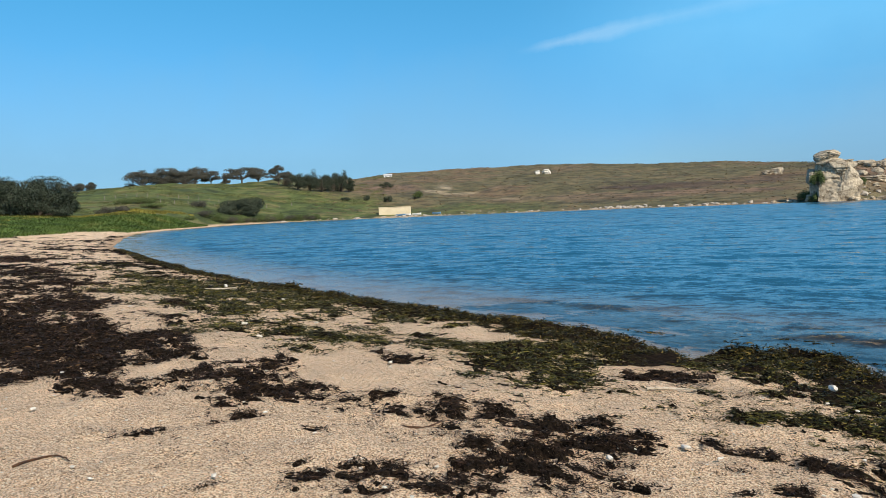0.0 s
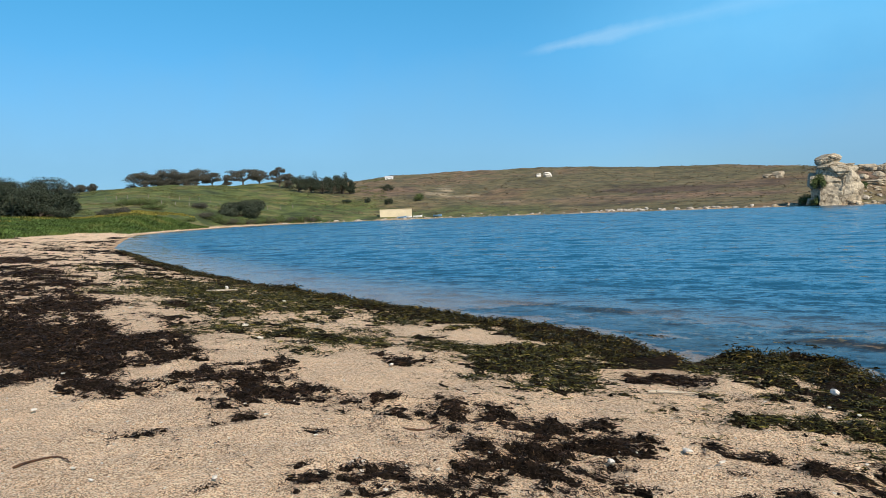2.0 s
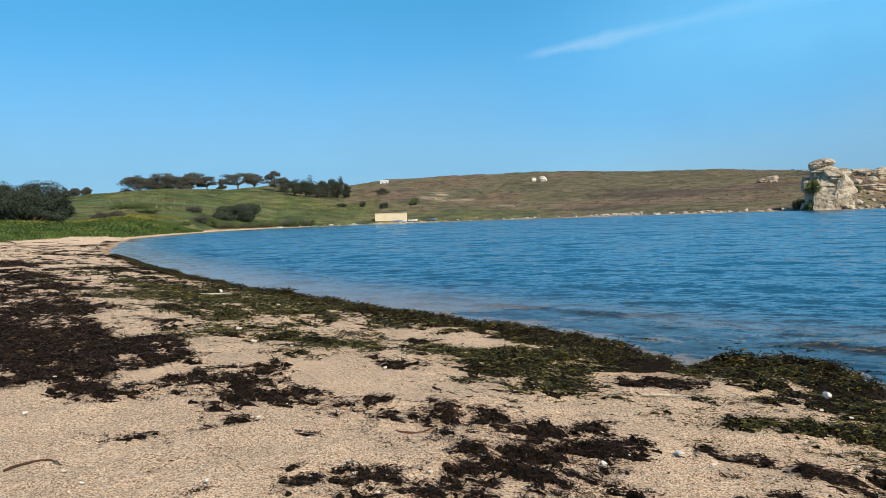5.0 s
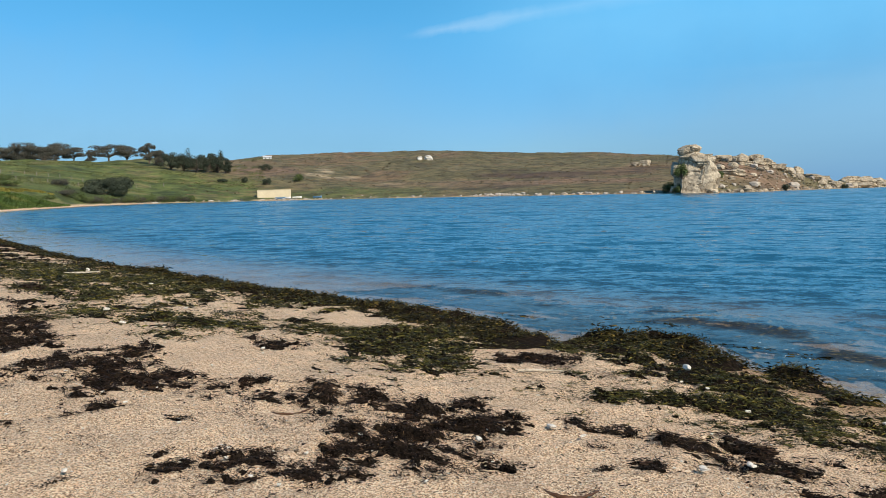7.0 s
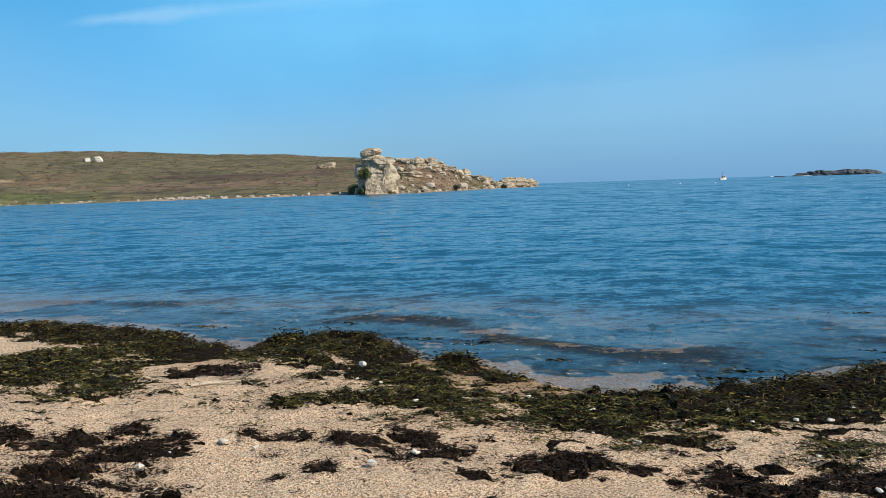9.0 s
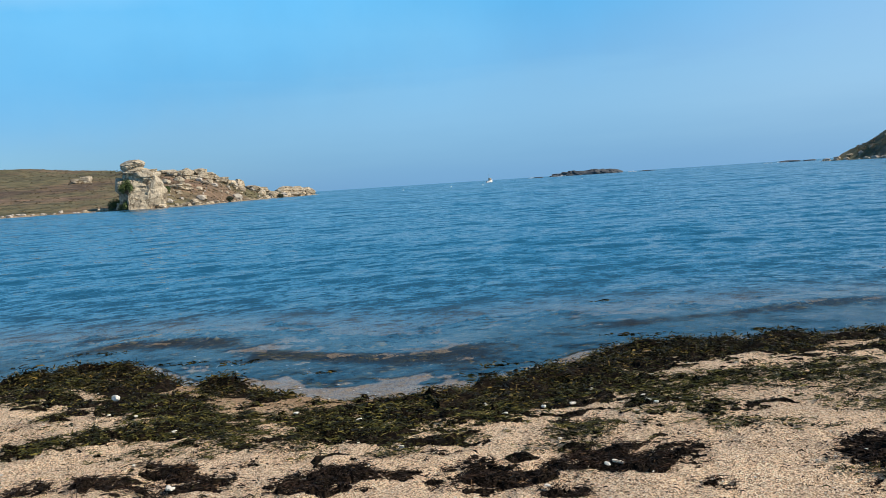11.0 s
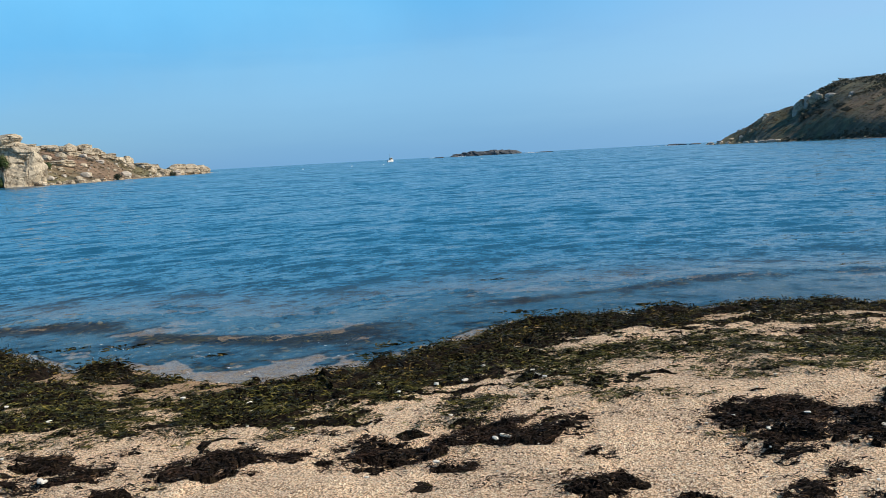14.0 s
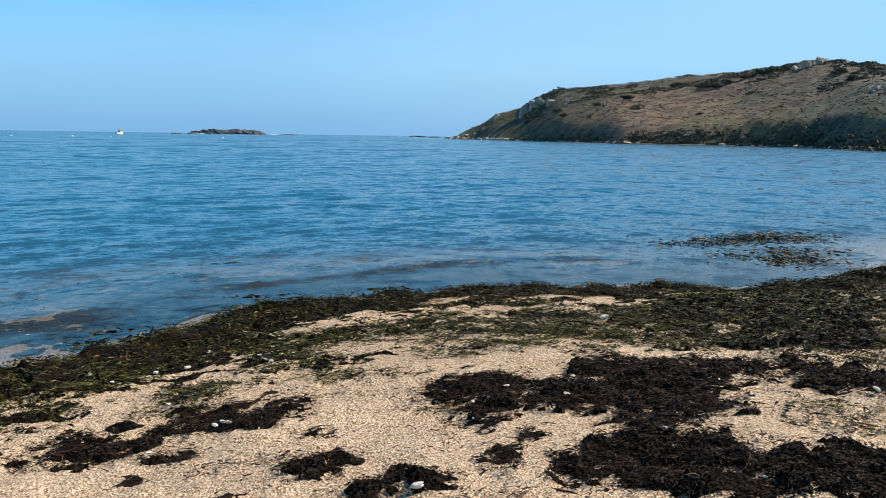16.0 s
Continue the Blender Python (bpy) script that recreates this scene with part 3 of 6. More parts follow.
def polar_grid(az, rad):
    A, R = np.meshgrid(np.radians(az), rad, indexing="ij")
    x, y = (R * np.sin(A)).ravel(), (R * np.cos(A)).ravel()
    na, nr = len(az), len(rad)
    i, j = np.meshgrid(np.arange(na - 1), np.arange(nr - 1), indexing="ij")
    a = (i * nr + j).ravel()
    faces = np.stack([a, a + nr, a + nr + 1, a + 1], 1)
    return x, y, faces


# ---- ground: one sheet from the viewer's feet to beyond the hills ----
def build_ground():
    az = np.concatenate([np.arange(-180, -42, 3.0), np.arange(-42, 112, 0.4), np.arange(112, 180.1, 3.0)])
    az[-1] = 180.0
    rad = [0.05, 0.8, 1.6]
    while rad[-1] < 22:
        rad.append(rad[-1] * 1.013 if rad[-1] > 1.6 else 1.7)
    while rad[-1] < 700:
        rad.append(rad[-1] * 1.021)
    while rad[-1] < 4700:
        rad.append(rad[-1] * 1.12)
    rad = np.array(rad)
    x, y, faces = polar_grid(az, rad)
    z = ground_z(x, y)
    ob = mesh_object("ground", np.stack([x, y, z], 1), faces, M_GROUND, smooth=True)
    d = shore_distance(x, y)
    r = np.hypot(x, y)
    a = np.degrees(np.arctan2(x, y))
    ragged = (fbm(x / 5, y / 5, 3, 5) - 0.5) * 7
    veg = sstep(1.0, 5.0, r - land_start(a) + ragged - 2.0) * sstep(1.5, 4, d + ragged * 0.2)
    veg = np.maximum(veg, 1.0 * (a > 72) * (r > 60))
    veg = np.maximum(veg, sstep(-15.0, -11.0, a) * (r > 200) * sstep(0.1, 0.8, d + ragged * 0.05))
    heath = np.clip(sstep(-11, -5, a + (fbm(x / 40, y / 40, 3, 6) - 0.5) * 12 + 5.0 * sstep(11, 19, z)), 0, 1)
    low = 1 - sstep(2.0, 6.5, z + (fbm(x / 30, y / 30, 3, 8) - 0.5) * 6)
    heath = heath * (1 - 0.75 * low * (1 - sstep(2, 9, a)))
    heath = heath * (1 - 0.12 * sstep(70, 76, a))
    def growth(patches, seed, scale):
        total = np.zeros(len(x))
        for paz, pr, half_az, half_r, weight in patches:
            q = np.hypot((a - paz) / half_az, (r - pr) / half_r)
            total = np.maximum(total, weight * (1 - sstep(0.45, 1.1, q + (fbm(x / scale, y / scale, 4, seed) - 0.5) * 1.3)))
        return total
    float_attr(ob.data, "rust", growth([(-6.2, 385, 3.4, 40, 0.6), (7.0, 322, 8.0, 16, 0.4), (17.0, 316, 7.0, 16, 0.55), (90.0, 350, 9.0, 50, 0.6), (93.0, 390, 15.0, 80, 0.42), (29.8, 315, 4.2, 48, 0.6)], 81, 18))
    rise = np.clip((r - land_start(a)) / np.maximum(ridge_range(a) - land_start(a), 1.0), 0, 1.5)
    drift = (fbm(a / 2.6, rise * 4.0, 4, 85) - 0.5) * 2
    thick = np.maximum(0.65 * (1 - sstep(0.05, 0.16, rise + 0.25 * drift)), 0.9 * sstep(0.55, 0.74, rise + 0.55 * drift + 0.012 * (a - 98)))
    thick = np.maximum(thick, 0.7 * sstep(0.50, 0.64, fbm(a / 1.3, rise * 5.0, 4, 86)))
    float_attr(ob.data, "scrub", 0.85 * thick * sstep(75, 77, a) * (r > 60))
    float_attr(ob.data, "burnt", growth([(16.0, 350, 7.0, 18, 0.75), (21.0, 372, 4.0, 14, 0.6), (11.0, 300, 5.0, 8, 0.4)], 82, 22))
    float_attr(ob.data, "bare", growth([(-2.3, 372, 1.1, 9, 0.8), (-1.5, 392, 0.7, 14, 0.8), (-0.6, 360, 1.8, 4, 0.6), (3.0, 330, 2.0, 3, 0.4)], 83, 6))
    float_attr(ob.data, "veg", veg)
    float_attr(ob.data, "heath", heath)
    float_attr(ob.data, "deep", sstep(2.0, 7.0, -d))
    float_attr(ob.data, "wet", 1 - sstep(0.15, 1.3, d + (fbm(x, y, 3, 4) - 0.5) * 0.8))
    tagged(ob, "coarse shell sand beach rising into grass and heath hills", "ground", kind="structure")


def build_sea():
    az = np.concatenate([np.arange(-32, 112, 0.35), np.arange(112, 146, 2.0)])
    rad = [6.0]
    while rad[-1] < 130:
        rad.append(rad[-1] * 1.0085)
    while rad[-1] < 600:
        rad.append(rad[-1] * 1.012)
    while rad[-1] < 4800:
        rad.append(rad[-1] * 1.05)
    x, y, faces = polar_grid(az, np.array(rad))
    d = shore_distance(x, y)
    keep = (d[faces] < 1.5).any(1)
    faces = faces[keep]
    used, inv = np.unique(faces, return_inverse=True)
    faces = inv.reshape(-1, 4)
    x, y, d = x[used], y[used], d[used]
    r = np.hypot(x, y)
    u, v = 0.77 * x - 0.64 * y, 0.64 * x + 0.77 * y       # along and across the wave crests
    chop = (fbm(u / 1.8, v / 0.75, 3, 43) - 0.5) * 0.14 + (fbm(u / 0.7, v / 0.28, 2, 44) - 0.5) * 0.018
    chop = chop + (fbm(u / 2.8, v / 0.7, 2, 49) - 0.5) * 0.06 * np.clip(1.3 - r / 60, 0, 1)
    chop = chop + (fbm(u / 6.0, v / 2.0, 2, 45) - 0.5) * 0.13 * np.clip(1.4 - r / 300, 0.4, 1)
    chop = chop + (fbm(u / 18.0, v / 6.0, 3, 50) - 0.5) * 0.30 * sstep(20, 110, r)
    chop = chop * 0.5
    calm = 0.35 + 0.9 * sstep(0.35, 0.62, fbm(u / 30, v / 12, 3, 46))      # cat's-paws of wind
    z = WATER + chop * calm * sstep(0.5, 9.0, -d) * np.clip(1.2 - r / 900, 0.4, 1)
    ridge = sstep(0.45, 0.64, fbm(x / 3.0, y / 3.0, 2, 47)) * np.clip(1 - r / 60, 0, 1)
    off = d + 1.9 + (fbm(x / 2.5, y / 2.5, 2, 48) - 0.5) * 1.6
    z = z + ridge * 0.06 * np.exp(-np.where(off > 0, off / 0.24, off / 0.8) ** 2)
    ob = mesh_object("water", np.stack([x, y, z], 1), faces, M_WATER, smooth=True)
    float_attr(ob.data, "turbid", 1 - np.exp(-np.clip(-d - 0.5, 0, 400) / 3.0))
    bearing = np.arctan2(x, y)
    crest = ob.data.attributes.new("crest", "FLOAT_VECTOR", "POINT")
    crest.data.foreach_set("vector", np.stack([bearing * 11.0, 17.0 * np.log(r), 0 * r], 1).astype(np.float32).ravel())
    float_attr(ob.data, "silt", np.exp(-np.clip(-d - 0.8 + (fbm(x / 3.0, y / 3.0, 3, 51) - 0.5) * 2.0, 0, 400) / 1.8))
    float_attr(ob.data, "choppy", 0.40 + 0.60 * sstep(0.8, 5.0, -d))
    ob.visible_shadow = False
    tagged(ob, "rippled blue sea with clear shallows in the bay", "water", kind="structure")


build_ground()
build_sea()


# ---- rocks ----
def boulder_mesh(seed, sub=3, jag=0.35, blocky=5.0):
    """An angular weathered block, one metre across: a rounded box, split by joints and chipped."""
    rng = random.Random(seed)
    bm = bmesh.new()
    bmesh.ops.create_icosphere(bm, subdivisions=sub, radius=0.5)
    turn = Euler((rng.uniform(-0.14, 0.14), rng.uniform(-0.14, 0.14), rng.uniform(-0.2, 0.2))).to_matrix()
    cuts = [(Vector((rng.uniform(-1, 1), rng.uniform(-1, 1), rng.uniform(-0.5, 1))).normalized(), rng.uniform(0.36, 0.50)) for _ in range(7)]
    off = Vector((rng.uniform(-50, 50), rng.uniform(-50, 50), rng.uniform(-50, 50)))
    levels = [rng.uniform(-0.35, 0.4) for _ in range(3)]
    uprights = [rng.uniform(-0.35, 0.35) for _ in range(2)]
    for v in bm.verts:
        c = turn.transposed() @ v.co
        k = 0.5 * c.length / max((abs(c.x) ** blocky + abs(c.y) ** blocky + abs(c.z) ** blocky) ** (1 / blocky), 1e-6)
        v.co = turn @ (c.normalized() * k)
        for nrm, lim in cuts:
            h = v.co.dot(nrm)
            if h > lim:
                v.co -= nrm * (h - lim) * 0.95
        f = noise.fractal(v.co * 2.2 + off, 1.0, 2.0, 5)
        g = noise.noise(v.co * Vector((1.0, 1.0, 4.0)) + off)
        v.co *= 1 + jag * 0.30 * f + jag * 0.16 * g
        for z0 in levels:                         # weathered joints
            q = (v.co.z - z0 - 0.05 * v.co.x) / 0.035
            if abs(q) < 1.5:
                s = 1 - 0.34 * jag * math.exp(-q * q)
                v.co.x *= s
                v.co.y *= s
        for x0 in uprights:
            q = (v.co.x - x0 - 0.15 * v.co.z) / 0.03
            if abs(q) < 1.5:
                v.co.y *= 1 - 0.30 * jag * math.exp(-q * q)
                v.co.z *= 1 - 0.10 * jag * math.exp(-q * q)
    return bm


def rock(name, seed, x, y, z, sx, sy, sz, turn, material, label, category="rock", group="", sub=3, jag=0.35):
    bm = boulder_mesh(seed, sub, jag)
    bmesh.ops.transform(bm, matrix=Matrix.Diagonal((sx, sy, sz, 1)), verts=bm.verts)
    me = bpy.data.meshes.new(name)
    bm.to_mesh(me)
    bm.free()
    me.materials.append(material)
    ob = new(name, me)
    ob.matrix_world = pose(x, y, z, 0, 0, turn)
    return tagged(ob, label, category, group)


def at(az, r, el=None):
    """The place at a bearing and range: on the ground, or at an angle of rise from the eye."""
    x, y = polar(az, r)
    return (x, y, gz(x, y)) if el is None else (x, y, 1.6 + r * math.tan(radians(el)))


def stack_rock():
    """The tall tor at the water's edge, built of weathered blocks."""
    r = 256.0
    bx, by = polar(25.75, r)
    base = new("rock_tor")
    base.location = (bx, by, WATER)
    k = r * math.pi / 180
    rt = Vector(polar(25.6 + 90, 1.0) + (0,))
    fw = Vector(polar(25.6, 1.0) + (0,))
    blocks = [  # across (deg from 25.6), rise (deg above water), width, height, depth in deg, lean
        (0.15, 0.55, 2.3, 1.7, 2.0, 4), (0.75, 1.35, 1.55, 2.0, 1.6, -5), (-0.35, 1.55, 1.45, 1.6, 1.4, 6), (0.25, 2.30, 1.9, 0.8, 1.4, 2),
        (-0.30, 2.72, 1.5, 0.5, 1.1, 5), (-0.45, 3.12, 1.45, 0.60, 1.1, -3), (-0.9, 2.2, 0.6, 0.9, 0.8, 8), (0.7, 2.55, 0.9, 0.35, 0.9, -6),
        (-0.75, 0.45, 1.1, 1.0, 1.3, 10), (0.95, 0.5, 0.9, 1.1, 1.2, -8), (-1.32, 1.72, 0.85, 0.85, 0.9, 12), (-1.10, 0.95, 1.0, 1.1, 1.0, 4), (-1.2, 0.22, 1.1, 0.5, 0.8, 3)]
    for i, (u, h, w, t, dp, lean) in enumerate(blocks):
        bm = boulder_mesh(100 + i, 4, 0.26, 6.0)
        bmesh.ops.transform(bm, matrix=Matrix.Diagonal((w * k * 1.12, dp * k, t * k * 1.12, 1)), verts=bm.verts)
        ob = part("block", bm, M_GRANITE, base)
        ob.matrix_local = Matrix.Translation(rt * u * k + fw * (abs(u) * 1.0) + Vector((0, 0, h * k))) @ pose(0, 0, 0, 0, lean, -25.6)
    shrub = bush(88, 24.75, 252, 5.4, 5.2, M_LEAF_GREEN, 1800, "green shrub growing from a ledge of the tor", "")
    shrub.location = (*polar(24.72, 253.0), WATER + 1.12 * k)
    tagged(base, "tall weathered granite tor of stacked blocks at the waterline", "rock")


def headland_rocks():
    rng = random.Random(5)
    # outcrops on the spit: bearing, rise of the centre, width and height in degrees, range
    for i, (a, e, w, h, r) in enumerate([
            (27.9, 1.95, 0.9, 0.45, 330), (28.8, 2.0, 0.9, 0.5, 340), (28.6, 1.45, 1.2, 0.8, 330), (29.6, 2.1, 1.1, 0.45, 345), (29.8, 1.6, 0.8, 0.5, 340),
            (28.9, 1.0, 1.1, 0.4, 330), (30.3, 1.2, 1.2, 0.5, 350), (31.0, 1.25, 1.1, 0.4, 355), (31.6, 0.95, 1.0, 0.5, 360), (32.3, 0.85, 0.9, 0.7, 370),
            (28.2, 0.45, 1.6, 0.45, 300), (26.6, 2.3, 1.0, 0.25, 330), (27.4, 2.35, 0.8, 0.25, 335), (30.9, 0.75, 1.0, 0.25, 350), (33.3, 0.45, 1.1, 0.5, 380),
            (34.0, 0.3, 0.9, 0.35, 400), (35.5, 0.12, 1.3, 0.62, 430), (36.4, 0.14, 1.5, 0.66, 440), (37.2, 0.12, 1.0, 0.62, 450), (37.4, 0.02, 0.7, 0.4, 452),
            (36.0, -0.08, 2.0, 0.3, 425), (34.6, 0.0, 1.2, 0.35, 395)]):
        x, y, z = at(a, r, e)
        g = gz(x, y)
        k = r * math.pi / 180
        rock("outcrop", 300 + i, x, y, min(max(z, g + 0.1 * h * k), g + 0.45 * h * k), w * k * 1.05, w * k * 0.9, h * k * 1.1, rng.uniform(0, 360), M_GRANITE,
             "pale weathered granite outcrop on the rocky spit", "rock", "outcrops on the spit", 4)
    # boulders along the foot of the spit and the hill
    for i in range(120):
        a = rng.uniform(10, 37.8) if i < 95 else rng.uniform(27.2, 34)
        r = np.interp(a, [7, 14.5, 21, 27, 29, 31.3, 34.5, 37.6], [272, 267, 262, 252, 258, 300, 370, 455]) + rng.uniform(0.0, 4.0)
        s = 0.35 + 1.0 * rng.random() ** 2 if a < 22 else 0.5 + 2.0 * rng.random() ** 2
        x, y = polar(a, r)
        rock("boulder", 500 + i % 9, x, y, max(gz(x, y), WATER) + 0.12 * s, s * 1.6, s * 1.2, s * 0.9, rng.uniform(0, 360),
             M_PALE_ROCK if a < 22 else M_GRANITE, "pale sea-worn boulder at the water's edge", "boulder", "boulders along the shore", 2)
    for i in range(70):  # the pale boulder bank
        a = rng.gauss(12.2, 1.2)
        r = np.interp(a, [7, 14.5, 21], [272, 267, 262]) + rng.uniform(0.0, 6.5)
        s = rng.uniform(0.35, 0.9)
        x, y = polar(a, r)
        rock("boulder", 500 + i % 9, x, y, max(gz(x, y), WATER) + 0.2 * s, s * 1.5, s * 1.2, s * 0.95, rng.uniform(0, 360), M_PALE_ROCK,
             "pale boulder in the bank below the heath", "boulder", "boulders along the shore", 2)
    for i in range(34):  # sparse low stones left of the boulder bank
        a = rng.uniform(-16, 10)
        r = np.interp(a, [-17.8, -13.7, -6.6, 2, 10], [224, 255, 275, 280, 271]) + rng.uniform(0, 2.5)
        s = rng.uniform(0.4, 1.1)
        x, y = polar(a, r)
        rock("boulder", 500 + i % 9, x, y, max(gz(x, y), WATER) + 0.1 * s, s * 1.7, s * 1.2, s * 0.8, rng.uniform(0, 360), M_PALE_ROCK,
             "small pale boulder on the far strand", "boulder", "boulders along the shore", 2)
    for i, (a, e, w, h) in enumerate([(5.55, 2.28, 0.42, 0.30), (6.2, 2.36, 0.62, 0.46)]):
        x, y, z = at(a, 455)
        k = 455 * math.pi / 180
        rock("pale_boulder", 700 + i, x, y, z + 0.25 * h * k, w * k, w * k, h * k, 20 * i, M_STONE, "bright pale boulder standing on the heath hill", "boulder", "", 3)
    for i, (a, w, h, r) in enumerate([(21.6, 0.8, 0.35, 388), (22.2, 0.8, 0.42, 392), (22.3, 0.5, 0.22, 384)]):
        x, y, z = at(a, r)
        k = r * math.pi / 180
        rock("outcrop", 720 + i, x, y, z + 0.3 * h * k, w * k, w * k, h * k, 40 * i, M_GRANITE, "grey granite outcrop in the heather", "rock", "", 3)


def right_headland_rocks():
    rng = random.Random(8)
    for i, (a, r, w, h) in enumerate([
            (74.2, 556, 0.5, 0.30), (74.9, 548, 0.6, 0.42), (75.6, 536, 0.6, 0.36), (76.3, 520, 0.5, 0.4), (76.9, 515, 0.4, 0.3), (83.1, 450, 0.5, 0.35), (80.0, 492, 0.9, 1.0), (80.6, 490, 0.7, 0.8), (81.0, 485, 0.8, 0.9), (81.9, 470, 0.7, 0.35), (77.9, 522, 0.45, 0.45), (98.3, 395, 0.7, 0.5), (99.0, 392, 0.8, 0.8),
            (99.7, 396, 0.8, 0.7), (91.5, 400, 0.5, 0.25), (103.2, 300, 0.8, 0.5), (95.6, 380, 0.4, 0.25), (100.6, 330, 0.3, 0.2), (103.9, 290, 0.7, 0.6)]):
        k = r * math.pi / 180
        for m in range(3):                      # each crag is a cluster of split blocks
            s = (1.0, 0.62, 0.5)[m] * (1.0 if 79.5 < a < 82 else 0.72)
            x, y, z = at(a + rng.uniform(-0.4, 0.4) * w * (m > 0), r - 1.5 * m)
            rock("crag", 800 + 3 * i + m, x, y, z + (0.40 if a > 95 else 0.22) * h * s * k, w * s * k, w * s * k * 0.8, h * s * k, rng.uniform(0, 360), M_PALE_ROCK if (i + m) % 2 else M_GRANITE,
                 "grey crag breaking out of the bracken headland", "rock", "crags of the headland", 3, 0.55)
    for i in range(46):
        a = rng.uniform(74.3, 104.5) if i > 14 else rng.uniform(74.2, 79.5)
        r = np.interp(a, [74, 77, 81, 87, 95, 100, 104.5], [562, 480, 415, 310, 295, 262, 200]) + rng.uniform(-2.5, 2)
        s = rng.uniform(0.5, 1.5) * (1.8 if a < 80 else 1)
        x, y = polar(a, r)
        rock("boulder", 900 + i % 7, x, y, WATER + 0.2 * s, s * 2.0, s * 1.3, s, rng.uniform(0, 360), M_PALE_ROCK if i % 3 else M_GRANITE,
             "sea-worn boulder at the foot of the headland", "boulder", "boulders of the headland", 2)


def foot_rock():
    """The long tawny rock awash below the headland."""
    x, y = polar(87.5, 298)
    rock("rock", 931, x, y, WATER + 0.1, 6.5, 3.0, 2.0, 5, M_GRANITE, "long tawny rock awash below the headland", "rock", "", 3)


def spit_boulders():
    """Pale boulders tumbled over the slope of the rocky spit."""
    rng = random.Random(28)
    for i in range(110):
        a = rng.uniform(27.2, 36.8)
        u = rng.random()
        r = float(land_start(a)) + 2 + u * max(float(ridge_range(a)) - float(land_start(a)) - 4, 3)
        s = (0.6 + 2.2 * rng.random() ** 2) * r / 330
        x, y = polar(a, r)
        rock("boulder", 960 + i % 8, x, y, gz(x, y) + 0.25 * s, s * 1.7, s * 1.3, s, rng.uniform(0, 360), M_GRANITE if i % 3 else M_PALE_ROCK,
             "pale granite boulder on the rocky spit", "boulder", "boulders of the spit", 2, 0.45)


def strand_stones():
    """Pale stones and dark weedy ones along the far strand by the boat shed."""
    rng = random.Random(18)
    for i in range(60):
        a = rng.uniform(-13.5, 6.0)
        r = np.interp(a, [-13.7, -6.6, 2, 7], [255, 275, 280, 272]) + abs(rng.gauss(0, 2.2)) + 0.5
        s = rng.uniform(0.22, 0.6)
        x, y = polar(a, r)
        rock("stone", 940 + i % 6, x, y, gz(x, y) + 0.2 * s, s * 1.9, s * 1.3, s * 0.8, rng.uniform(0, 360), M_PALE_ROCK if i % 5 < 3 else M_FAR_ROCK,
             "weathered stone on the far strand", "stone", "stones of the far strand", 2)


def islet():
    rng = random.Random(3)
    base = new("islet")
    r = 1500.0
    bx, by = polar(58.0, r)
    base.location = (bx, by, WATER)
    k = r * math.pi / 180
    rt = Vector(polar(148, 1.0) + (0,))
    for i in range(26):
        u = rng.uniform(-2.3, 2.5)
        env = 0.42 * (1 - abs(u - 0.2) / 3.1) ** 0.5 + 0.02
        w, h = rng.uniform(0.4, 1.0), env * rng.uniform(0.5, 1.1)
        bm = boulder_mesh(1000 + i, 3, 0.5)
        bmesh.ops.transform(bm, matrix=Matrix.Diagonal((w * k * 1.3, w * k, h * 2 * k, 1)), verts=bm.verts)
        ob = part("block", bm, M_FAR_ROCK, base)
        ob.matrix_local = Matrix.Translation(rt * u * k) @ pose(0, 0, 0, 0, 0, rng.uniform(-30, 30) - 58)
    tagged(base, "low dark rocky islet out at sea", "islet")
    for a, w, h, rr in ((72.0, 1.5, 0.12, 1100), (73.2, 0.8, 0.1, 1000), (54.6, 0.8, 0.06, 1300), (62.5, 1.3, 0.06, 1400)):
        kk = rr * math.pi / 180
        x, y = polar(a, rr)
        rock("reef", int(a * 10), x, y, WATER, w * kk, w * kk * 0.5, h * 2 * kk, -a, M_FAR_ROCK, "low wave-washed reef out at sea", "reef", "reefs", 3)


def surf(az, r, length, height):
    """A broken line of white surf against a reef."""
    rng = random.Random(int(az * 10))
    bm = bmesh.new()
    for i in range(9):
        u = (i - 4) / 4 * length / 2 + rng.uniform(-0.06, 0.06) * length
        h = height * rng.uniform(0.4, 1.0) * (1 - 0.12 * abs(i - 4))
        lump = bmesh.ops.create_icosphere(bm, subdivisions=2, radius=0.5, matrix=Matrix.Translation((u, rng.uniform(-1, 1), h * 0.2)) @ Matrix.Diagonal((length * rng.uniform(0.10, 0.24), length * 0.1, h, 1)))
        for v in lump["verts"]:
            v.co += Vector((noise.noise(v.co * 0.9), noise.noise(v.co * 0.9 + Vector((7, 0, 0))), noise.noise(v.co * 1.3))) * h * 0.35
    me = bpy.data.meshes.new("surf")
    bm.to_mesh(me)
    bm.free()
    me.materials.append(M_FOAM)
    ob = new("surf", me)
    x, y = polar(az, r)
    ob.matrix_world = pose(x, y, WATER, 0, 0, -az)
    tagged(ob, "white surf breaking on a low reef", "surf", "surf on the reefs", "stuff")


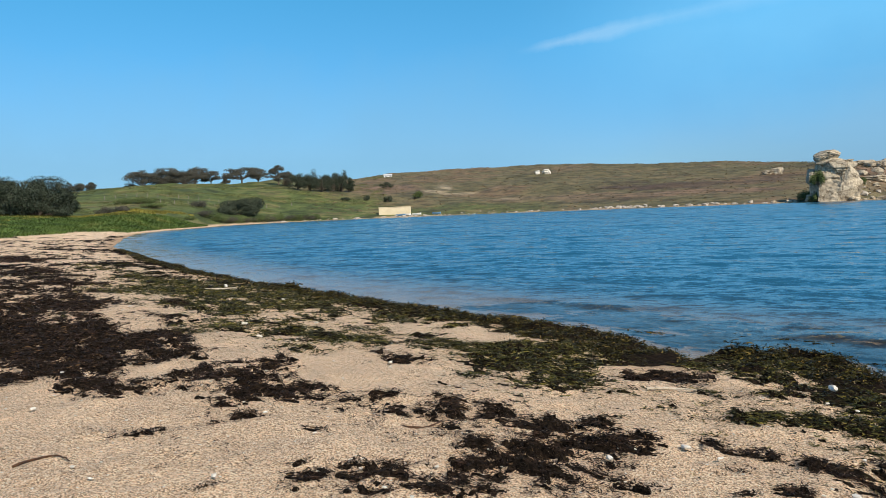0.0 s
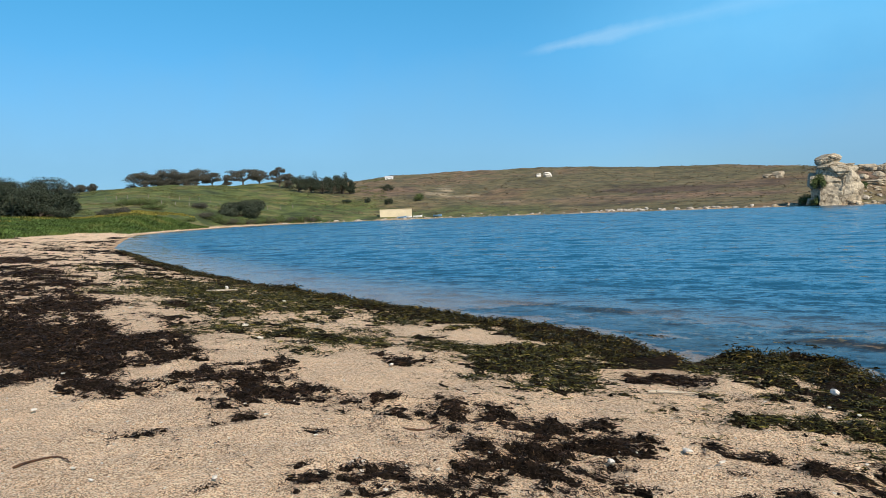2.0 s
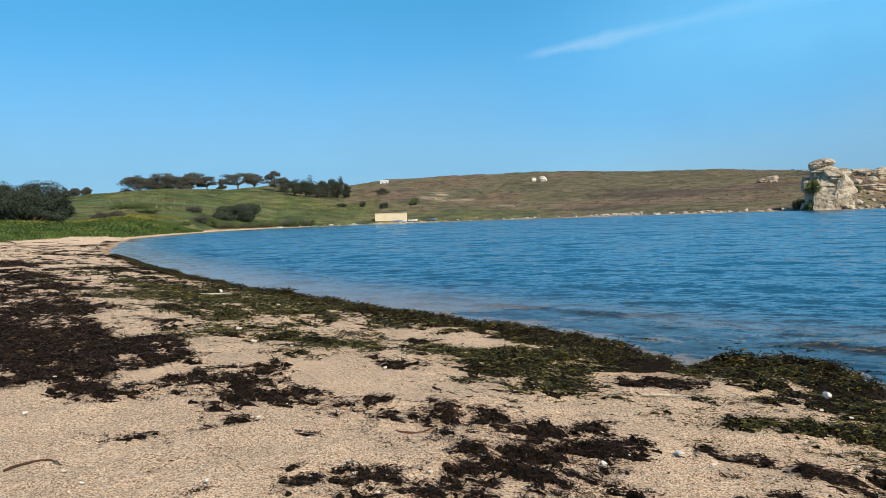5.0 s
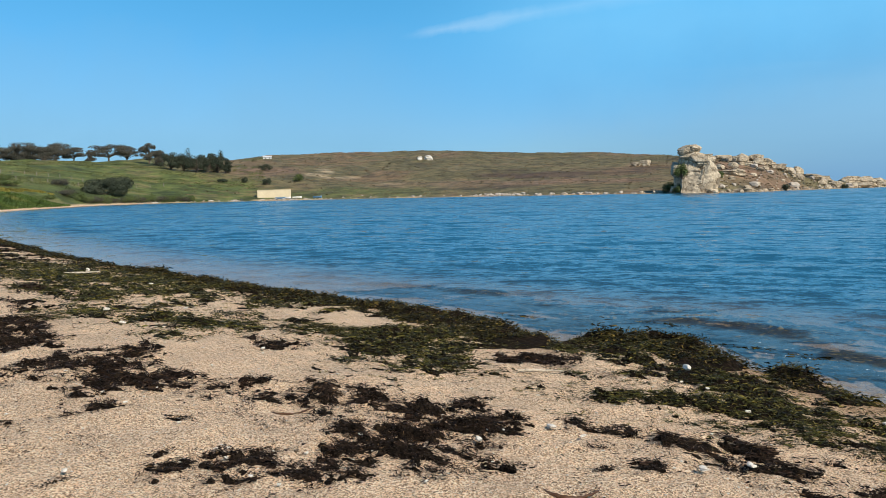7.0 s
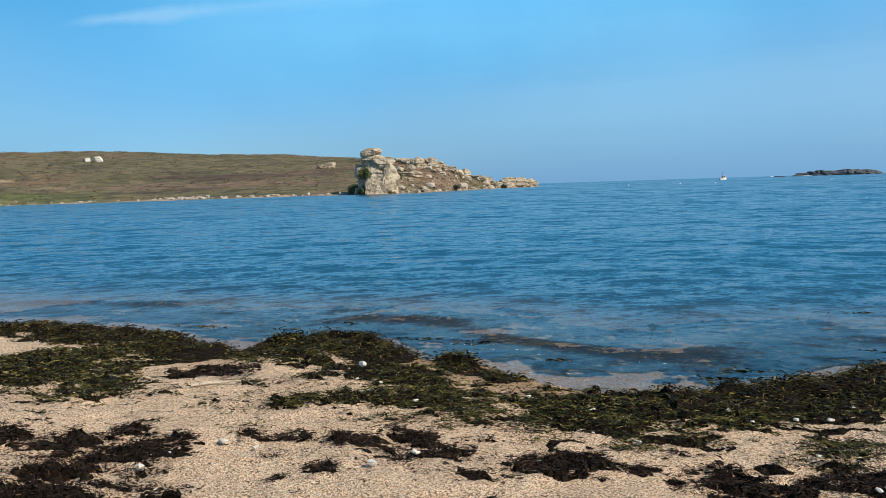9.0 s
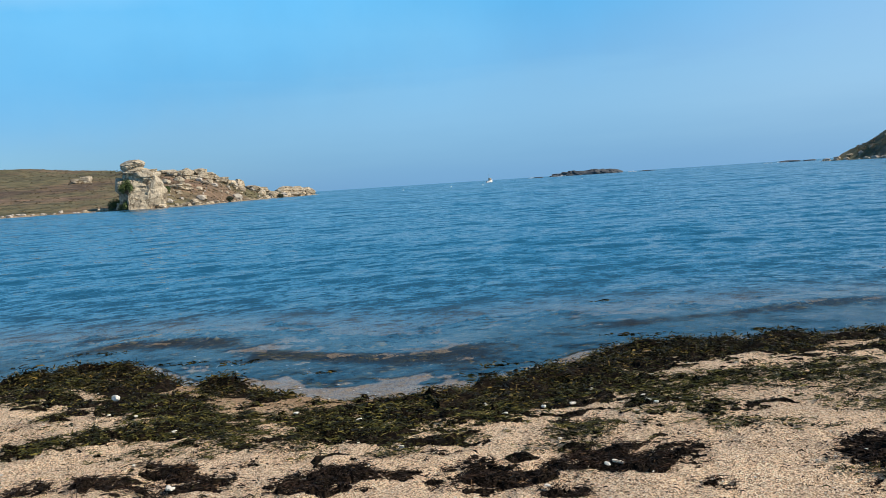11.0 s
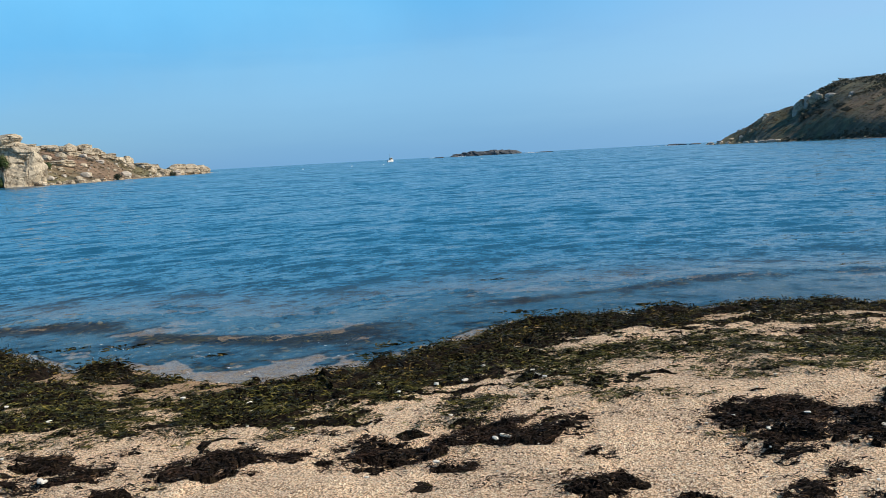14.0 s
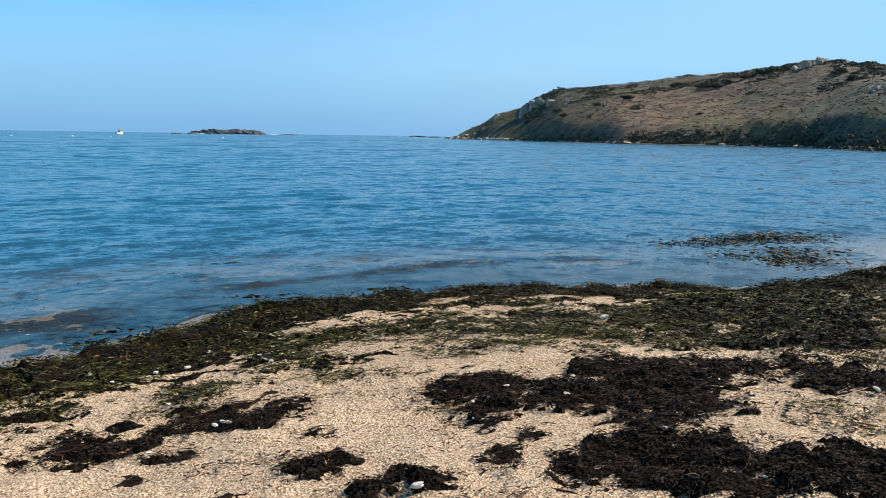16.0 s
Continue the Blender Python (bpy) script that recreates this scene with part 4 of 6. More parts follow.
def foam_and_glint_flecks(n, seed):
    """Small bubbles and flecks of foam drifting just off the wrack, with white flecks standing in for sun glints."""
    rng = np.random.default_rng(seed)
    # bearings 76 to 106 get white flecks in place of sun sparkle
    path = np.concatenate([shore_path(30, 50), shore_path(76, 106)])
    k = rng.integers(0, len(path), n)
    out = 1.0 + np.abs(rng.normal(0, 0.09, n)) + 0.02
    x, y = path[k, 0] * out + rng.normal(0, 0.1, n), path[k, 1] * out + rng.normal(0, 0.1, n)
    ok = (shore_distance(x, y) < -0.15) & (along_shore(x, y, 2.5, 0.5, 411) > 0.5)
    x, y = x[ok], y[ok]
    m = len(x)
    turn = rng.normal(-0.86, 0.5, m)
    a, b = 0.005 + 0.020 * rng.random(m) ** 4, 0.003 + 0.006 * rng.random(m) ** 2
    ring = np.linspace(0, 2 * np.pi, 6, endpoint=False)
    wob = rng.uniform(0.6, 1.3, (m, 6))
    px, py = np.cos(ring) * a[:, None] * wob, np.sin(ring) * b[:, None] * wob
    vx = x[:, None] + px * np.cos(turn)[:, None] - py * np.sin(turn)[:, None]
    vy = y[:, None] + px * np.sin(turn)[:, None] + py * np.cos(turn)[:, None]
    rim = np.stack([vx, vy, np.full_like(vx, WATER + 0.022)], 2)
    top = np.stack([x, y, np.full(m, WATER + 0.025)], 1)[:, None]
    v = np.concatenate([rim, top], 1).reshape(-1, 3)
    base = np.arange(m)[:, None] * 7
    f = np.concatenate([np.stack([base[:, 0] + i, base[:, 0] + (i + 1) % 6, base[:, 0] + 6], 1) for i in range(6)])
    ob = mesh_object("foam", v, f, M_FOAM, smooth=True)
    tagged(ob, "white flecks of foam and painted sun glints in the shallows", "foam", kind="stuff")


# ---- trees and bushes ----
def leaf_cloud(rng, lobes, n, size):
    """Many small leaf sprays scattered through a set of lobes (centre, radii)."""
    g = np.random.default_rng(rng.randrange(1 << 30))
    vol = np.array([l[1].x * l[1].y + l[1].x * l[1].z for l in lobes])
    k = g.choice(len(lobes), n, p=vol / vol.sum())
    def unit(v):
        return v / (np.linalg.norm(v, axis=1, keepdims=True) + 1e-9)
    q = unit(g.normal(0, 1, (n, 3))) * (g.random((n, 1)) ** 0.35)
    p = np.array([l[0] for l in lobes])[k] + q * np.array([l[1] for l in lobes])[k]
    nrm = unit(q * 1.3 + g.normal(0, 0.6, (n, 3)) + [0, 0, 0.25])
    t = unit(np.cross(nrm, g.normal(0, 1, (n, 3))))
    b = np.cross(nrm, t)
    s = size * g.uniform(0.6, 1.4, (n, 1))
    verts = np.stack([p - t * s, p + b * s * 0.5 + nrm * s * 0.15, p + t * s, p - b * s * 0.5 + nrm * s * 0.15], 1).reshape(-1, 3)
    i = np.arange(n) * 4
    return verts, np.stack([i, i + 1, i + 2, i + 3], 1)


def limb(bm, a, b, r0, r1, sides=6):
    axis = (b - a).normalized()
    t = axis.orthogonal().normalized()
    s = axis.cross(t)
    rings = []
    for p, r in ((a, r0), (a.lerp(b, 0.5) + t * (b - a).length * 0.06, (r0 + r1) / 2), (b, r1)):
        rings.append([bm.verts.new(p + (t * math.cos(k * 2 * math.pi / sides) + s * math.sin(k * 2 * math.pi / sides)) * r) for k in range(sides)])
    for lo, hi in zip(rings, rings[1:]):
        for k in range(sides):
            bm.faces.new((lo[k], lo[(k + 1) % sides], hi[(k + 1) % sides], hi[k]))
    bm.faces.new(rings[-1])


def tree(seed, az, r, height, width, bare=0.25, leaves=1500, material=None, label="dark wind-shaped evergreen tree on the green slope", group="", sink=0.0):
    rng = random.Random(seed)
    x, y, z = at(az, r)
    base = new("tree")
    base.location = (x, y, z - sink)
    bm = bmesh.new()
    top = Vector((rng.uniform(-0.06, 0.06) * height, rng.uniform(-0.06, 0.06) * height, height * (bare + 0.35)))
    limb(bm, Vector((0, 0, -0.4)), top, height * 0.045, height * 0.02, 8)
    part("trunk", bm, M_BARK, base)
    lobes = []
    bm = bmesh.new()
    for i in range(rng.randint(17, 22)):
        a = rng.uniform(0, 6.28)
        q = rng.random() ** 0.55
        rise = bare + (1 - bare) * (0.06 + 0.76 * rng.random() ** 0.9 * (1 - 0.42 * q * q))
        c = Vector((math.cos(a) * q * width * 0.40, math.sin(a) * q * width * 0.40, height * rise))
        rad = Vector((width * rng.uniform(0.10, 0.23), width * rng.uniform(0.10, 0.23), height * (1 - bare) * rng.uniform(0.09, 0.19)))
        lobes.append((c, rad))
        limb(bm, Vector((0, 0, height * bare * rng.uniform(0.6, 1.0))), c, height * 0.02, height * 0.006, 5)
    part("branch_frame", bm, M_BARK, base)
    v, f = leaf_cloud(rng, lobes, leaves, max(height, width) * 0.009 + 0.10)
    mesh_object("crown", v, f, material or M_LEAF, base)
    return tagged(base, label, "tree", group)


def bush(seed, az, r, height, width, material=None, leaves=900, label="rounded dark green bush on the slope", group="bushes"):
    rng = random.Random(seed)
    x, y, z = at(az, r)
    base = new("bush")
    base.location = (x, y, z)
    lobes = []
    bm = bmesh.new()
    for i in range(rng.randint(7, 11)):
        a, q = rng.uniform(0, 6.28), rng.random() ** 0.6
        c = Vector((math.cos(a) * q * width * 0.36, math.sin(a) * q * width * 0.36, height * rng.uniform(0.22, 0.70) * (1 - 0.4 * q)))
        lobes.append((c, Vector((width * rng.uniform(0.14, 0.24), width * rng.uniform(0.14, 0.24), height * rng.uniform(0.22, 0.32)))))
        limb(bm, Vector((0, 0, -0.2)), c, 0.05 + height * 0.012, 0.03, 5)
    part("stem_frame", bm, M_BARK, base)
    v, f = leaf_cloud(rng, lobes, int(leaves * 1.5), max(height, width * 0.5) * 0.022 + 0.08)
    mesh_object("foliage", v, f, material or M_LEAF, base)
    return tagged(base, label, "bush", group)


def build_trees():
    near = "dense dark evergreen tree at the edge of the dune grass"
    for i, (a, r, h, w) in enumerate([(-32.3, 190, 10.8, 19), (-30.6, 192, 11.0, 18), (-29.3, 194, 9.8, 14), (-28.4, 196, 7.4, 9), (-34.6, 188, 11.0, 16), (-31.4, 184, 10.0, 15), (-29.9, 186, 8.4, 13)]):
        tree(1 + i, a, r, h, w, 0.0, 7000, None, near, "trees by the strand")
    row = "wind-shaped evergreen tree in the row on the ridge"
    for i, (a, r, h, w, bare) in enumerate([(-24.04, 385, 2.2, 4.4, 0.0), (-23.28, 380, 6.3, 10.6, 0.0), (-22.2, 382, 6.8, 11.0, 0.0), (-21.15, 383, 8.2, 12.0, 0.04), (-20.5, 380, 6.8, 9.0, 0.0), (-19.77, 386, 7.4, 9.2, 0.2), (-18.68, 388, 5.2, 7.0, 0.15),
                                            (-17.65, 400, 4.2, 3.0, 0.0), (-16.5, 412, 7.7, 12.0, 0.2), (-15.35, 430, 6.5, 8.4, 0.12), (-13.9, 395, 8.2, 5.0, 0.3), (-13.32, 384, 6.4, 7.5, 0.0)]):
        tree(20 + i, a, r - 4, h * 1.30, w * 1.75, bare + 0.02, 5500, M_LEAF_GREY, row, "trees on the ridge")
    for i, (a, r, h, w) in enumerate([(-12.5, 356, 6.6, 8), (-11.6, 358, 7.0, 8), (-10.79, 356, 9.2, 10), (-10.0, 362, 7.8, 7), (-9.3, 364, 9.2, 8), (-8.75, 366, 7.0, 6)]):
        tree(50 + i, a, r, h * 1.4, w * 1.3, 0.06, 5500, None, "dark evergreen tree in the copse above the bay", "trees of the copse")
    for i, (a, r, h, w) in enumerate([(-28.6, 346, 4.6, 6.5), (-27.9, 346, 4.4, 6.5), (-27.2, 344, 4.0, 6.0), (-26.6, 344, 3.6, 5.0)]):
        tree(70 + i, a, r, h, w, 0.0, 4000, M_LEAF_GREY, "low dark tree on the skyline", "trees on the ridge")
    bush(80, -16.8, 258, 7.6, 17.0, M_LEAF, 9000, "broad dark rounded bush standing alone on the grass slope", "")
    for i, (a, r, h, w, m) in enumerate([(-24.6, 242, 2.6, 6, M_LEAF_GREEN), (-23.6, 241, 2.6, 7, M_LEAF_GREEN), (-22.7, 243, 2.3, 6, M_LEAF_GREEN), (-19.7, 257, 2.7, 7, M_LEAF_GREY), (-25.9, 201, 2.4, 5, M_LEAF_GREY), (-24.8, 203, 2.2, 5, M_LEAF_GREY),
                                         (-22.8, 230, 2.0, 9, M_LEAF_GREEN), (-5.94, 387, 4.6, 7.8, M_LEAF), (-7.38, 333, 2.8, 3.8, M_LEAF), (-5.83, 327, 4.0, 4.2, M_LEAF),
                                         (-3.5, 337, 4.2, 6, M_LEAF_GREEN), (-9.0, 330, 2.0, 5, M_LEAF), (-20.8, 205, 1.8, 9, M_LEAF_GREEN), (23.9, 262, 4.5, 5.5, M_LEAF_GREEN),
                                         (24.6, 254, 4.0, 4.0, M_LEAF_GREEN), (27.3, 285, 3.5, 4, M_LEAF_GREEN), (31.6, 305, 3.4, 4, M_LEAF), (35.2, 385, 3.2, 3.5, M_LEAF)]):
        bush(90 + i, a, r, h, w, m, 1100)
    # thickets on the headland
    for i, (a, u, h, w) in enumerate([(80.3, 0.45, 3.4, 8), (81.2, 0.40, 3.0, 9), (82.3, 0.42, 3.2, 10), (82.9, 0.32, 2.6, 7), (85.2, 0.5, 2.4, 8), (87.4, 0.62, 2.4, 9), (92.6, 0.70, 3.4, 11), (93.4, 0.68, 3.8, 12),
                                      (94.2, 0.72, 3.6, 11), (95.3, 0.8, 3.2, 10), (96.2, 0.84, 3.6, 12), (97.0, 0.86, 3.6, 12), (97.9, 0.88, 3.4, 10), (90.8, 0.78, 2.6, 9), (101.0, 0.72, 3.0, 10), (102.0, 0.66, 3.0, 10)]):
        r = float(land_start(a) + u * (ridge_range(a) - land_start(a)))
        bush(260 + i, a, r, h, w, M_GORSE_DARK, 1500, "dark gorse thicket on the bracken headland", "thickets on the headland")
    # low hedge above the strand
    for i in range(17):
        a = -19.2 + i * 0.49
        r = np.interp(a, [-18.3, -16.2, -14, -12.2, -11], [231, 243, 259, 263, 266])
        bush(130 + i, a, r, 2.7 + 0.25 * (i % 3), 6.2, M_LEAF_GREEN if i % 3 else M_LEAF_GREY, 800, "low scrubby hedge bush above the strand", "hedge above the strand")


def tufts(name, pts, height, width, material, label, seed, blades=6, spread=0.5, lean_by=0.9):
    """Low springy tufts of blades at the given points, one mesh."""
    rng = np.random.default_rng(seed)
    n = len(pts) * blades
    p = np.repeat(pts, blades, 0) + np.c_[rng.normal(0, width * spread, (n, 2)), np.zeros(n)]
    a = rng.uniform(0, 2 * np.pi, n)
    lean = rng.normal(0, lean_by, (n, 2))
    h = height * rng.uniform(0.5, 1.3, n)
    w = width * rng.uniform(0.3, 0.6, n)
    t = np.c_[np.cos(a) * w, np.sin(a) * w, np.zeros(n)]
    tip = p + np.c_[lean * h[:, None], h]
    mid = (p + tip) / 2 + np.c_[np.zeros((n, 2)), h * 0.2]
    v = np.stack([p - t * 0.8 - [0, 0, 0.1], p + t * 0.8 - [0, 0, 0.1], mid + t, mid - t, tip], 1).reshape(-1, 3)
    k = np.arange(n) * 5
    faces = np.stack([k, k + 1, k + 2, k + 3], 1).tolist() + np.stack([k + 3, k + 2, k + 4], 1).tolist()
    ob = mesh_object(name, v, faces, material)
    return tagged(ob, label, name.replace("_", " "), kind="stuff")


def build_scrub():
    rng = np.random.default_rng(11)
    def spread(n, a0, a1, near_off, far_frac, seed):
        a = rng.uniform(a0, a1, n)
        u = rng.uniform(0, 1, n) ** 0.8
        r = land_start(a) + near_off + u * (ridge_range(a) * far_frac - land_start(a) - near_off)
        x, y = r * np.sin(np.radians(a)), r * np.cos(np.radians(a))
        ok = shore_distance(x, y) > 2
        x, y = x[ok], y[ok]
        return np.stack([x, y, ground_z(x, y)], 1)
    tufts("grass", spread(17000, -36, -10, 3, 0.55, 1), 0.40, 0.20, M_GRASS, "rank green dune grass with yellow flower heads", 1, 5, 0.9)
    band = spread(6000, -36, -17, 48, 0.60, 7)
    band = band[(fbm(band[:, 0] / 9, band[:, 1] / 9, 3, 79) > 0.53) & (np.hypot(band[:, 0], band[:, 1]) < 225)]
    tufts("yellow_flowers", band, 0.42, 0.24, M_YELLOW, "yellow-flowering weeds above the dune grass", 8, 5, 1.0)
    rough = spread(20000, -32, -6, 30, 0.97, 5)
    rough = rough[fbm(rough[:, 0] / 14, rough[:, 1] / 14, 3, 78) > 0.5]
    tufts("rough_grass", rough, 0.20, 0.30, M_ROUGH_GRASS, "rough tussocky pasture grass on the slope", 6, 4, 1.2, 1.2)
    tufts("heath", spread(5000, -12, 34, 4, 1.02, 2), 0.14, 0.6, M_HEATH, "brown heather and bracken covering the hill", 2, 6, 0.5, 1.6)
    tufts("bracken", spread(6000, 76, 106, 4, 1.02, 3), 0.18, 0.5, M_HEATH, "rusty bracken on the headland", 3, 6, 0.5, 1.4)
    # dark gorse thickets at the foot of the headland and in drifts above
    n = 5200
    a = rng.uniform(78.5, 108, n)
    r = land_start(a) + 1.5 + np.abs(rng.normal(0, 4, n)) * np.interp(a, [78, 84, 95, 106], [0.6, 0.8, 0.8, 1.8])
    x, y = r * np.sin(np.radians(a)), r * np.cos(np.radians(a))
    n2 = 9000
    a2 = rng.uniform(80, 106, n2)
    r2 = land_start(a2) + rng.uniform(0.25, 1.0, n2) * (ridge_range(a2) - land_start(a2))
    x2, y2 = r2 * np.sin(np.radians(a2)), r2 * np.cos(np.radians(a2))
    drift = (fbm(x2 / 30, y2 / 12, 3, 77) > 0.74) | ((r2 > 0.9 * ridge_range(a2)) & (fbm(x2 / 20, y2 / 20, 3, 76) > 0.45))
    x, y = np.r_[x, x2[drift]], np.r_[y, y2[drift]]
    ok = shore_distance(x, y) > 1.0
    tufts("gorse", np.stack([x[ok], y[ok], ground_z(x[ok], y[ok])], 1), 0.50, 0.80, M_GORSE, "dark gorse thicket at the foot of the headland", 4, 5, 0.8, 0.9)


# ---- seaweed ----
def fronds(rng, x, y, z, length, width, up=0.25):
    """Curled ribbon fronds of two segments each, combed loosely along the strand; returns vertices and quads."""
    n = len(x)
    a = np.where(rng.random(n) < 0.6, rng.normal(-0.86, 0.55, n) + np.pi * rng.integers(0, 2, n), rng.uniform(0, 2 * np.pi, n))
    L = length * np.exp(rng.normal(-0.12, 0.45, n))
    W = width * rng.uniform(0.4, 1.3, n)
    bend = rng.normal(0, 0.9, n)
    pitch = rng.normal(up * 0.5, up, n)
    roll = rng.normal(0, 0.7, n)
    p = np.stack([x, y, z], 1)
    rows = []
    for k in range(3):
        aa = a + bend * k / 2
        s = np.stack([-np.sin(aa) * np.cos(roll), np.cos(aa) * np.cos(roll), np.sin(roll)], 1)
        wk = W * (0.6, 1.0, 0.3)[k]
        rows.append(p - s * wk[:, None] / 2)
        rows.append(p + s * wk[:, None] / 2)
        pk = pitch - k * np.abs(pitch) * 1.3
        p = p + np.stack([np.cos(aa) * np.cos(pk), np.sin(aa) * np.cos(pk), np.sin(pk)], 1) * (L / 2)[:, None]
        p[:, 2] = np.maximum(p[:, 2], z - 0.01)
    v = np.stack(rows, 1).reshape(-1, 3)
    b = np.arange(n) * 6
    f = np.concatenate([np.stack([b + 2 * k, b + 2 * k + 1, b + 2 * k + 3, b + 2 * k + 2], 1) for k in range(2)])
    return v, f


# bare patches of sand between the heaps: place, half-axes, turn
CLEARINGS = [(-0.03, 10.62, 0.49, 0.79, 0), (2.21, 8.45, 0.80, 0.36, 15), (2.61, 6.57, 0.50, 0.33, 22), (1.17, 6.82, 0.46, 0.41, 10),
             (-6.01, 13.17, 0.60, 4.56, -25), (-3.19, 9.39, 0.55, 1.54, -19), (-3.64, 13.09, 0.53, 1.04, -16), (-1.0, 11.89, 0.47, 1.16, -5),
             (-1.28, 8.03, 0.80, 1.0, -9), (3.95, 7.20, 0.28, 0.36, 29), (3.94, 6.12, 0.27, 0.43, 33), (4.60, 3.40, 0.34, 0.22, 53),
             (2.84, 4.49, 0.32, 0.36, 32), (5.61, 1.63, 0.39, 0.22, 72), (7.97, 1.40, 0.38, 0.36, 79), (8.47, 0.72, 0.39, 0.30, 84),
             (5.94, 0.77, 0.13, 0.22, 81), (4.45, 5.66, 0.60, 0.42, 38)]


def clearing(x, y):
    """How bare of weed the sand is, 0 to 1."""
    most = np.zeros(len(x))
    ragged = (fbm(x / 0.35, y / 0.35, 3, 66) - 0.5) * 1.3
    for cx, cy, rx, ry, turn in CLEARINGS:
        c, s = math.cos(radians(turn)), math.sin(radians(turn))
        q = np.hypot(((x - cx) * c - (y - cy) * s) / rx, ((x - cx) * s + (y - cy) * c) / ry)
        most = np.maximum(most, 1 - sstep(0.7, 1.15, q + ragged))
    return most


def along_shore(x, y, stretch, scale, seed):
    """Noise of even spread whose streaks run along the strand."""
    u, v = (0.65 * x - 0.76 * y) / (scale * stretch), (0.76 * x + 0.65 * y) / scale
    m = fbm(u, v, 4, seed)
    return np.clip((m - 0.5) / 0.13 * 0.29 + 0.5, 0, 1)


def weed_mat(x0, x1, y0, y1, step, field, height):
    """A crumbly sheet of matted weed wherever field > 0; returns vertices and quads."""
    nx, ny = max(3, int((x1 - x0) / step)), max(3, int((y1 - y0) / step))
    X, Y = np.meshgrid(np.linspace(x0, x1, nx), np.linspace(y0, y1, ny), indexing="ij")
    x, y = X.ravel(), Y.ravel()
    jig = np.random.default_rng(nx * ny)
    x, y = x + jig.uniform(-0.35, 0.35, len(x)) * step, y + jig.uniform(-0.35, 0.35, len(x)) * step
    f = field(x, y)
    i, j = np.meshgrid(np.arange(nx - 1), np.arange(ny - 1), indexing="ij")
    a = (i * ny + j).ravel()
    q = np.stack([a, a + ny, a + ny + 1, a + 1], 1)
    q = q[(f[q] > 0).sum(1) >= 2]
    used, inv = np.unique(q, return_inverse=True)
    x, y, f = x[used], y[used], f[used]
    crumb = 0.35 * fbm(x / (step * 5), y / (step * 5), 2, 67) + 0.65 * jig.random(len(x))
    z = ground_z(x, y) - 0.006 + np.where(f > 0, height(x, y, f) * (0.35 + 0.9 * crumb) + 0.006, -0.004)
    q = inv.reshape(-1, 4)
    v = np.stack([x, y, z], 1)[q]
    mid = v.mean(1, keepdims=True)
    v = mid + (v - mid) * jig.uniform(0.95, 1.35, (len(q), 1, 1)) + jig.normal(0, step * 0.10, (len(q), 4, 3)) * [0.6, 0.6, 0.6]
    return v.reshape(-1, 3), np.arange(len(q) * 4).reshape(-1, 4)


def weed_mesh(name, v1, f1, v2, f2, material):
    """Loose fronds over a near-black undermat, darker than they are to give the heap depth."""
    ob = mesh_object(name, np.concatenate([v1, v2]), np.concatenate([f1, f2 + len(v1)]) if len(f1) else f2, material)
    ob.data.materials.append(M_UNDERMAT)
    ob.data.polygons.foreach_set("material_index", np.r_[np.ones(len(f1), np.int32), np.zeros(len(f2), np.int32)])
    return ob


def weed_patch(cx, cy, rx, ry, turn, density, material, label, length=0.12, width=0.022, pile=0.05, holes=0.42, seed=0, cell=0.30, matted=True):
    """A ragged heap of seaweed on the sand: an ellipse of half-axes rx, ry turned clockwise from +x, broken by holes."""
    rng = np.random.default_rng(seed + 1000)
    c, s = math.cos(radians(turn)), math.sin(radians(turn))
    def field(x, y):
        q = np.hypot(((x - cx) * c - (y - cy) * s) / rx, ((x - cx) * s + (y - cy) * c) / ry)
        m = 0.34 * along_shore(x, y, 1.5, cell, 60 + seed) + 0.36 * along_shore(x, y, 1.7, cell * 0.36, 160 + seed) + 0.30 * along_shore(x, y, 1.5, cell * 0.14, 360 + seed)
        return (1.0 - q) * 0.72 + (m - holes) * 2.7 - 0.4 * clearing(x, y)
    def height(x, y, f):
        lump = sstep(0.36, 0.66, fbm(x / 0.16, y / 0.16, 3, 64))
        return np.clip(f * 1.8, 0, 1) * pile * (0.25 + 0.75 * lump)
    ex, ey = 1.45 * math.hypot(rx * c, ry * s), 1.45 * math.hypot(rx * s, ry * c)
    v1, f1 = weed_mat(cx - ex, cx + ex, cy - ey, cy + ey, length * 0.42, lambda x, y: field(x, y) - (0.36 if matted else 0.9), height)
    n = int(density * rx * ry * 6.5)
    u, v = rng.uniform(-1.45, 1.45, n), rng.uniform(-1.45, 1.45, n)
    x, y = cx + u * rx * c + v * ry * s, cy - u * rx * s + v * ry * c
    f = field(x, y)
    ok = f > np.abs(rng.normal(0.0, 0.13, n))
    x, y, f = x[ok], y[ok], f[ok]
    z = ground_z(x, y) + height(x, y, f) * rng.uniform(0.4, 1.15, len(x)) + 0.005
    v2, f2 = fronds(rng, x, y, z, length, width, 0.25)
    # torn bits strewn round the edge, in little knots
    knots = max(6, int(n * 0.008))
    u, v = rng.normal(0, 0.85, knots), rng.normal(0, 0.85, knots)
    many = 1 + rng.poisson(5, knots)
    u, v, many = np.repeat(u, many), np.repeat(v, many), len(np.repeat(u, many))
    x = cx + u * rx * c + v * ry * s + rng.normal(0, length * 0.8, many)
    y = cy - u * rx * s + v * ry * c + rng.normal(0, length * 0.5, many)
    on = shore_distance(x, y) > 0.2
    x, y = x[on], y[on]
    v3, f3 = fronds(rng, x, y, ground_z(x, y) + rng.uniform(0.003, 0.012, len(x)), length * 0.6, width * 0.9, 0.2)
    v2, f2 = np.concatenate([v2, v3]), np.concatenate([f2, f3 + len(v2)])
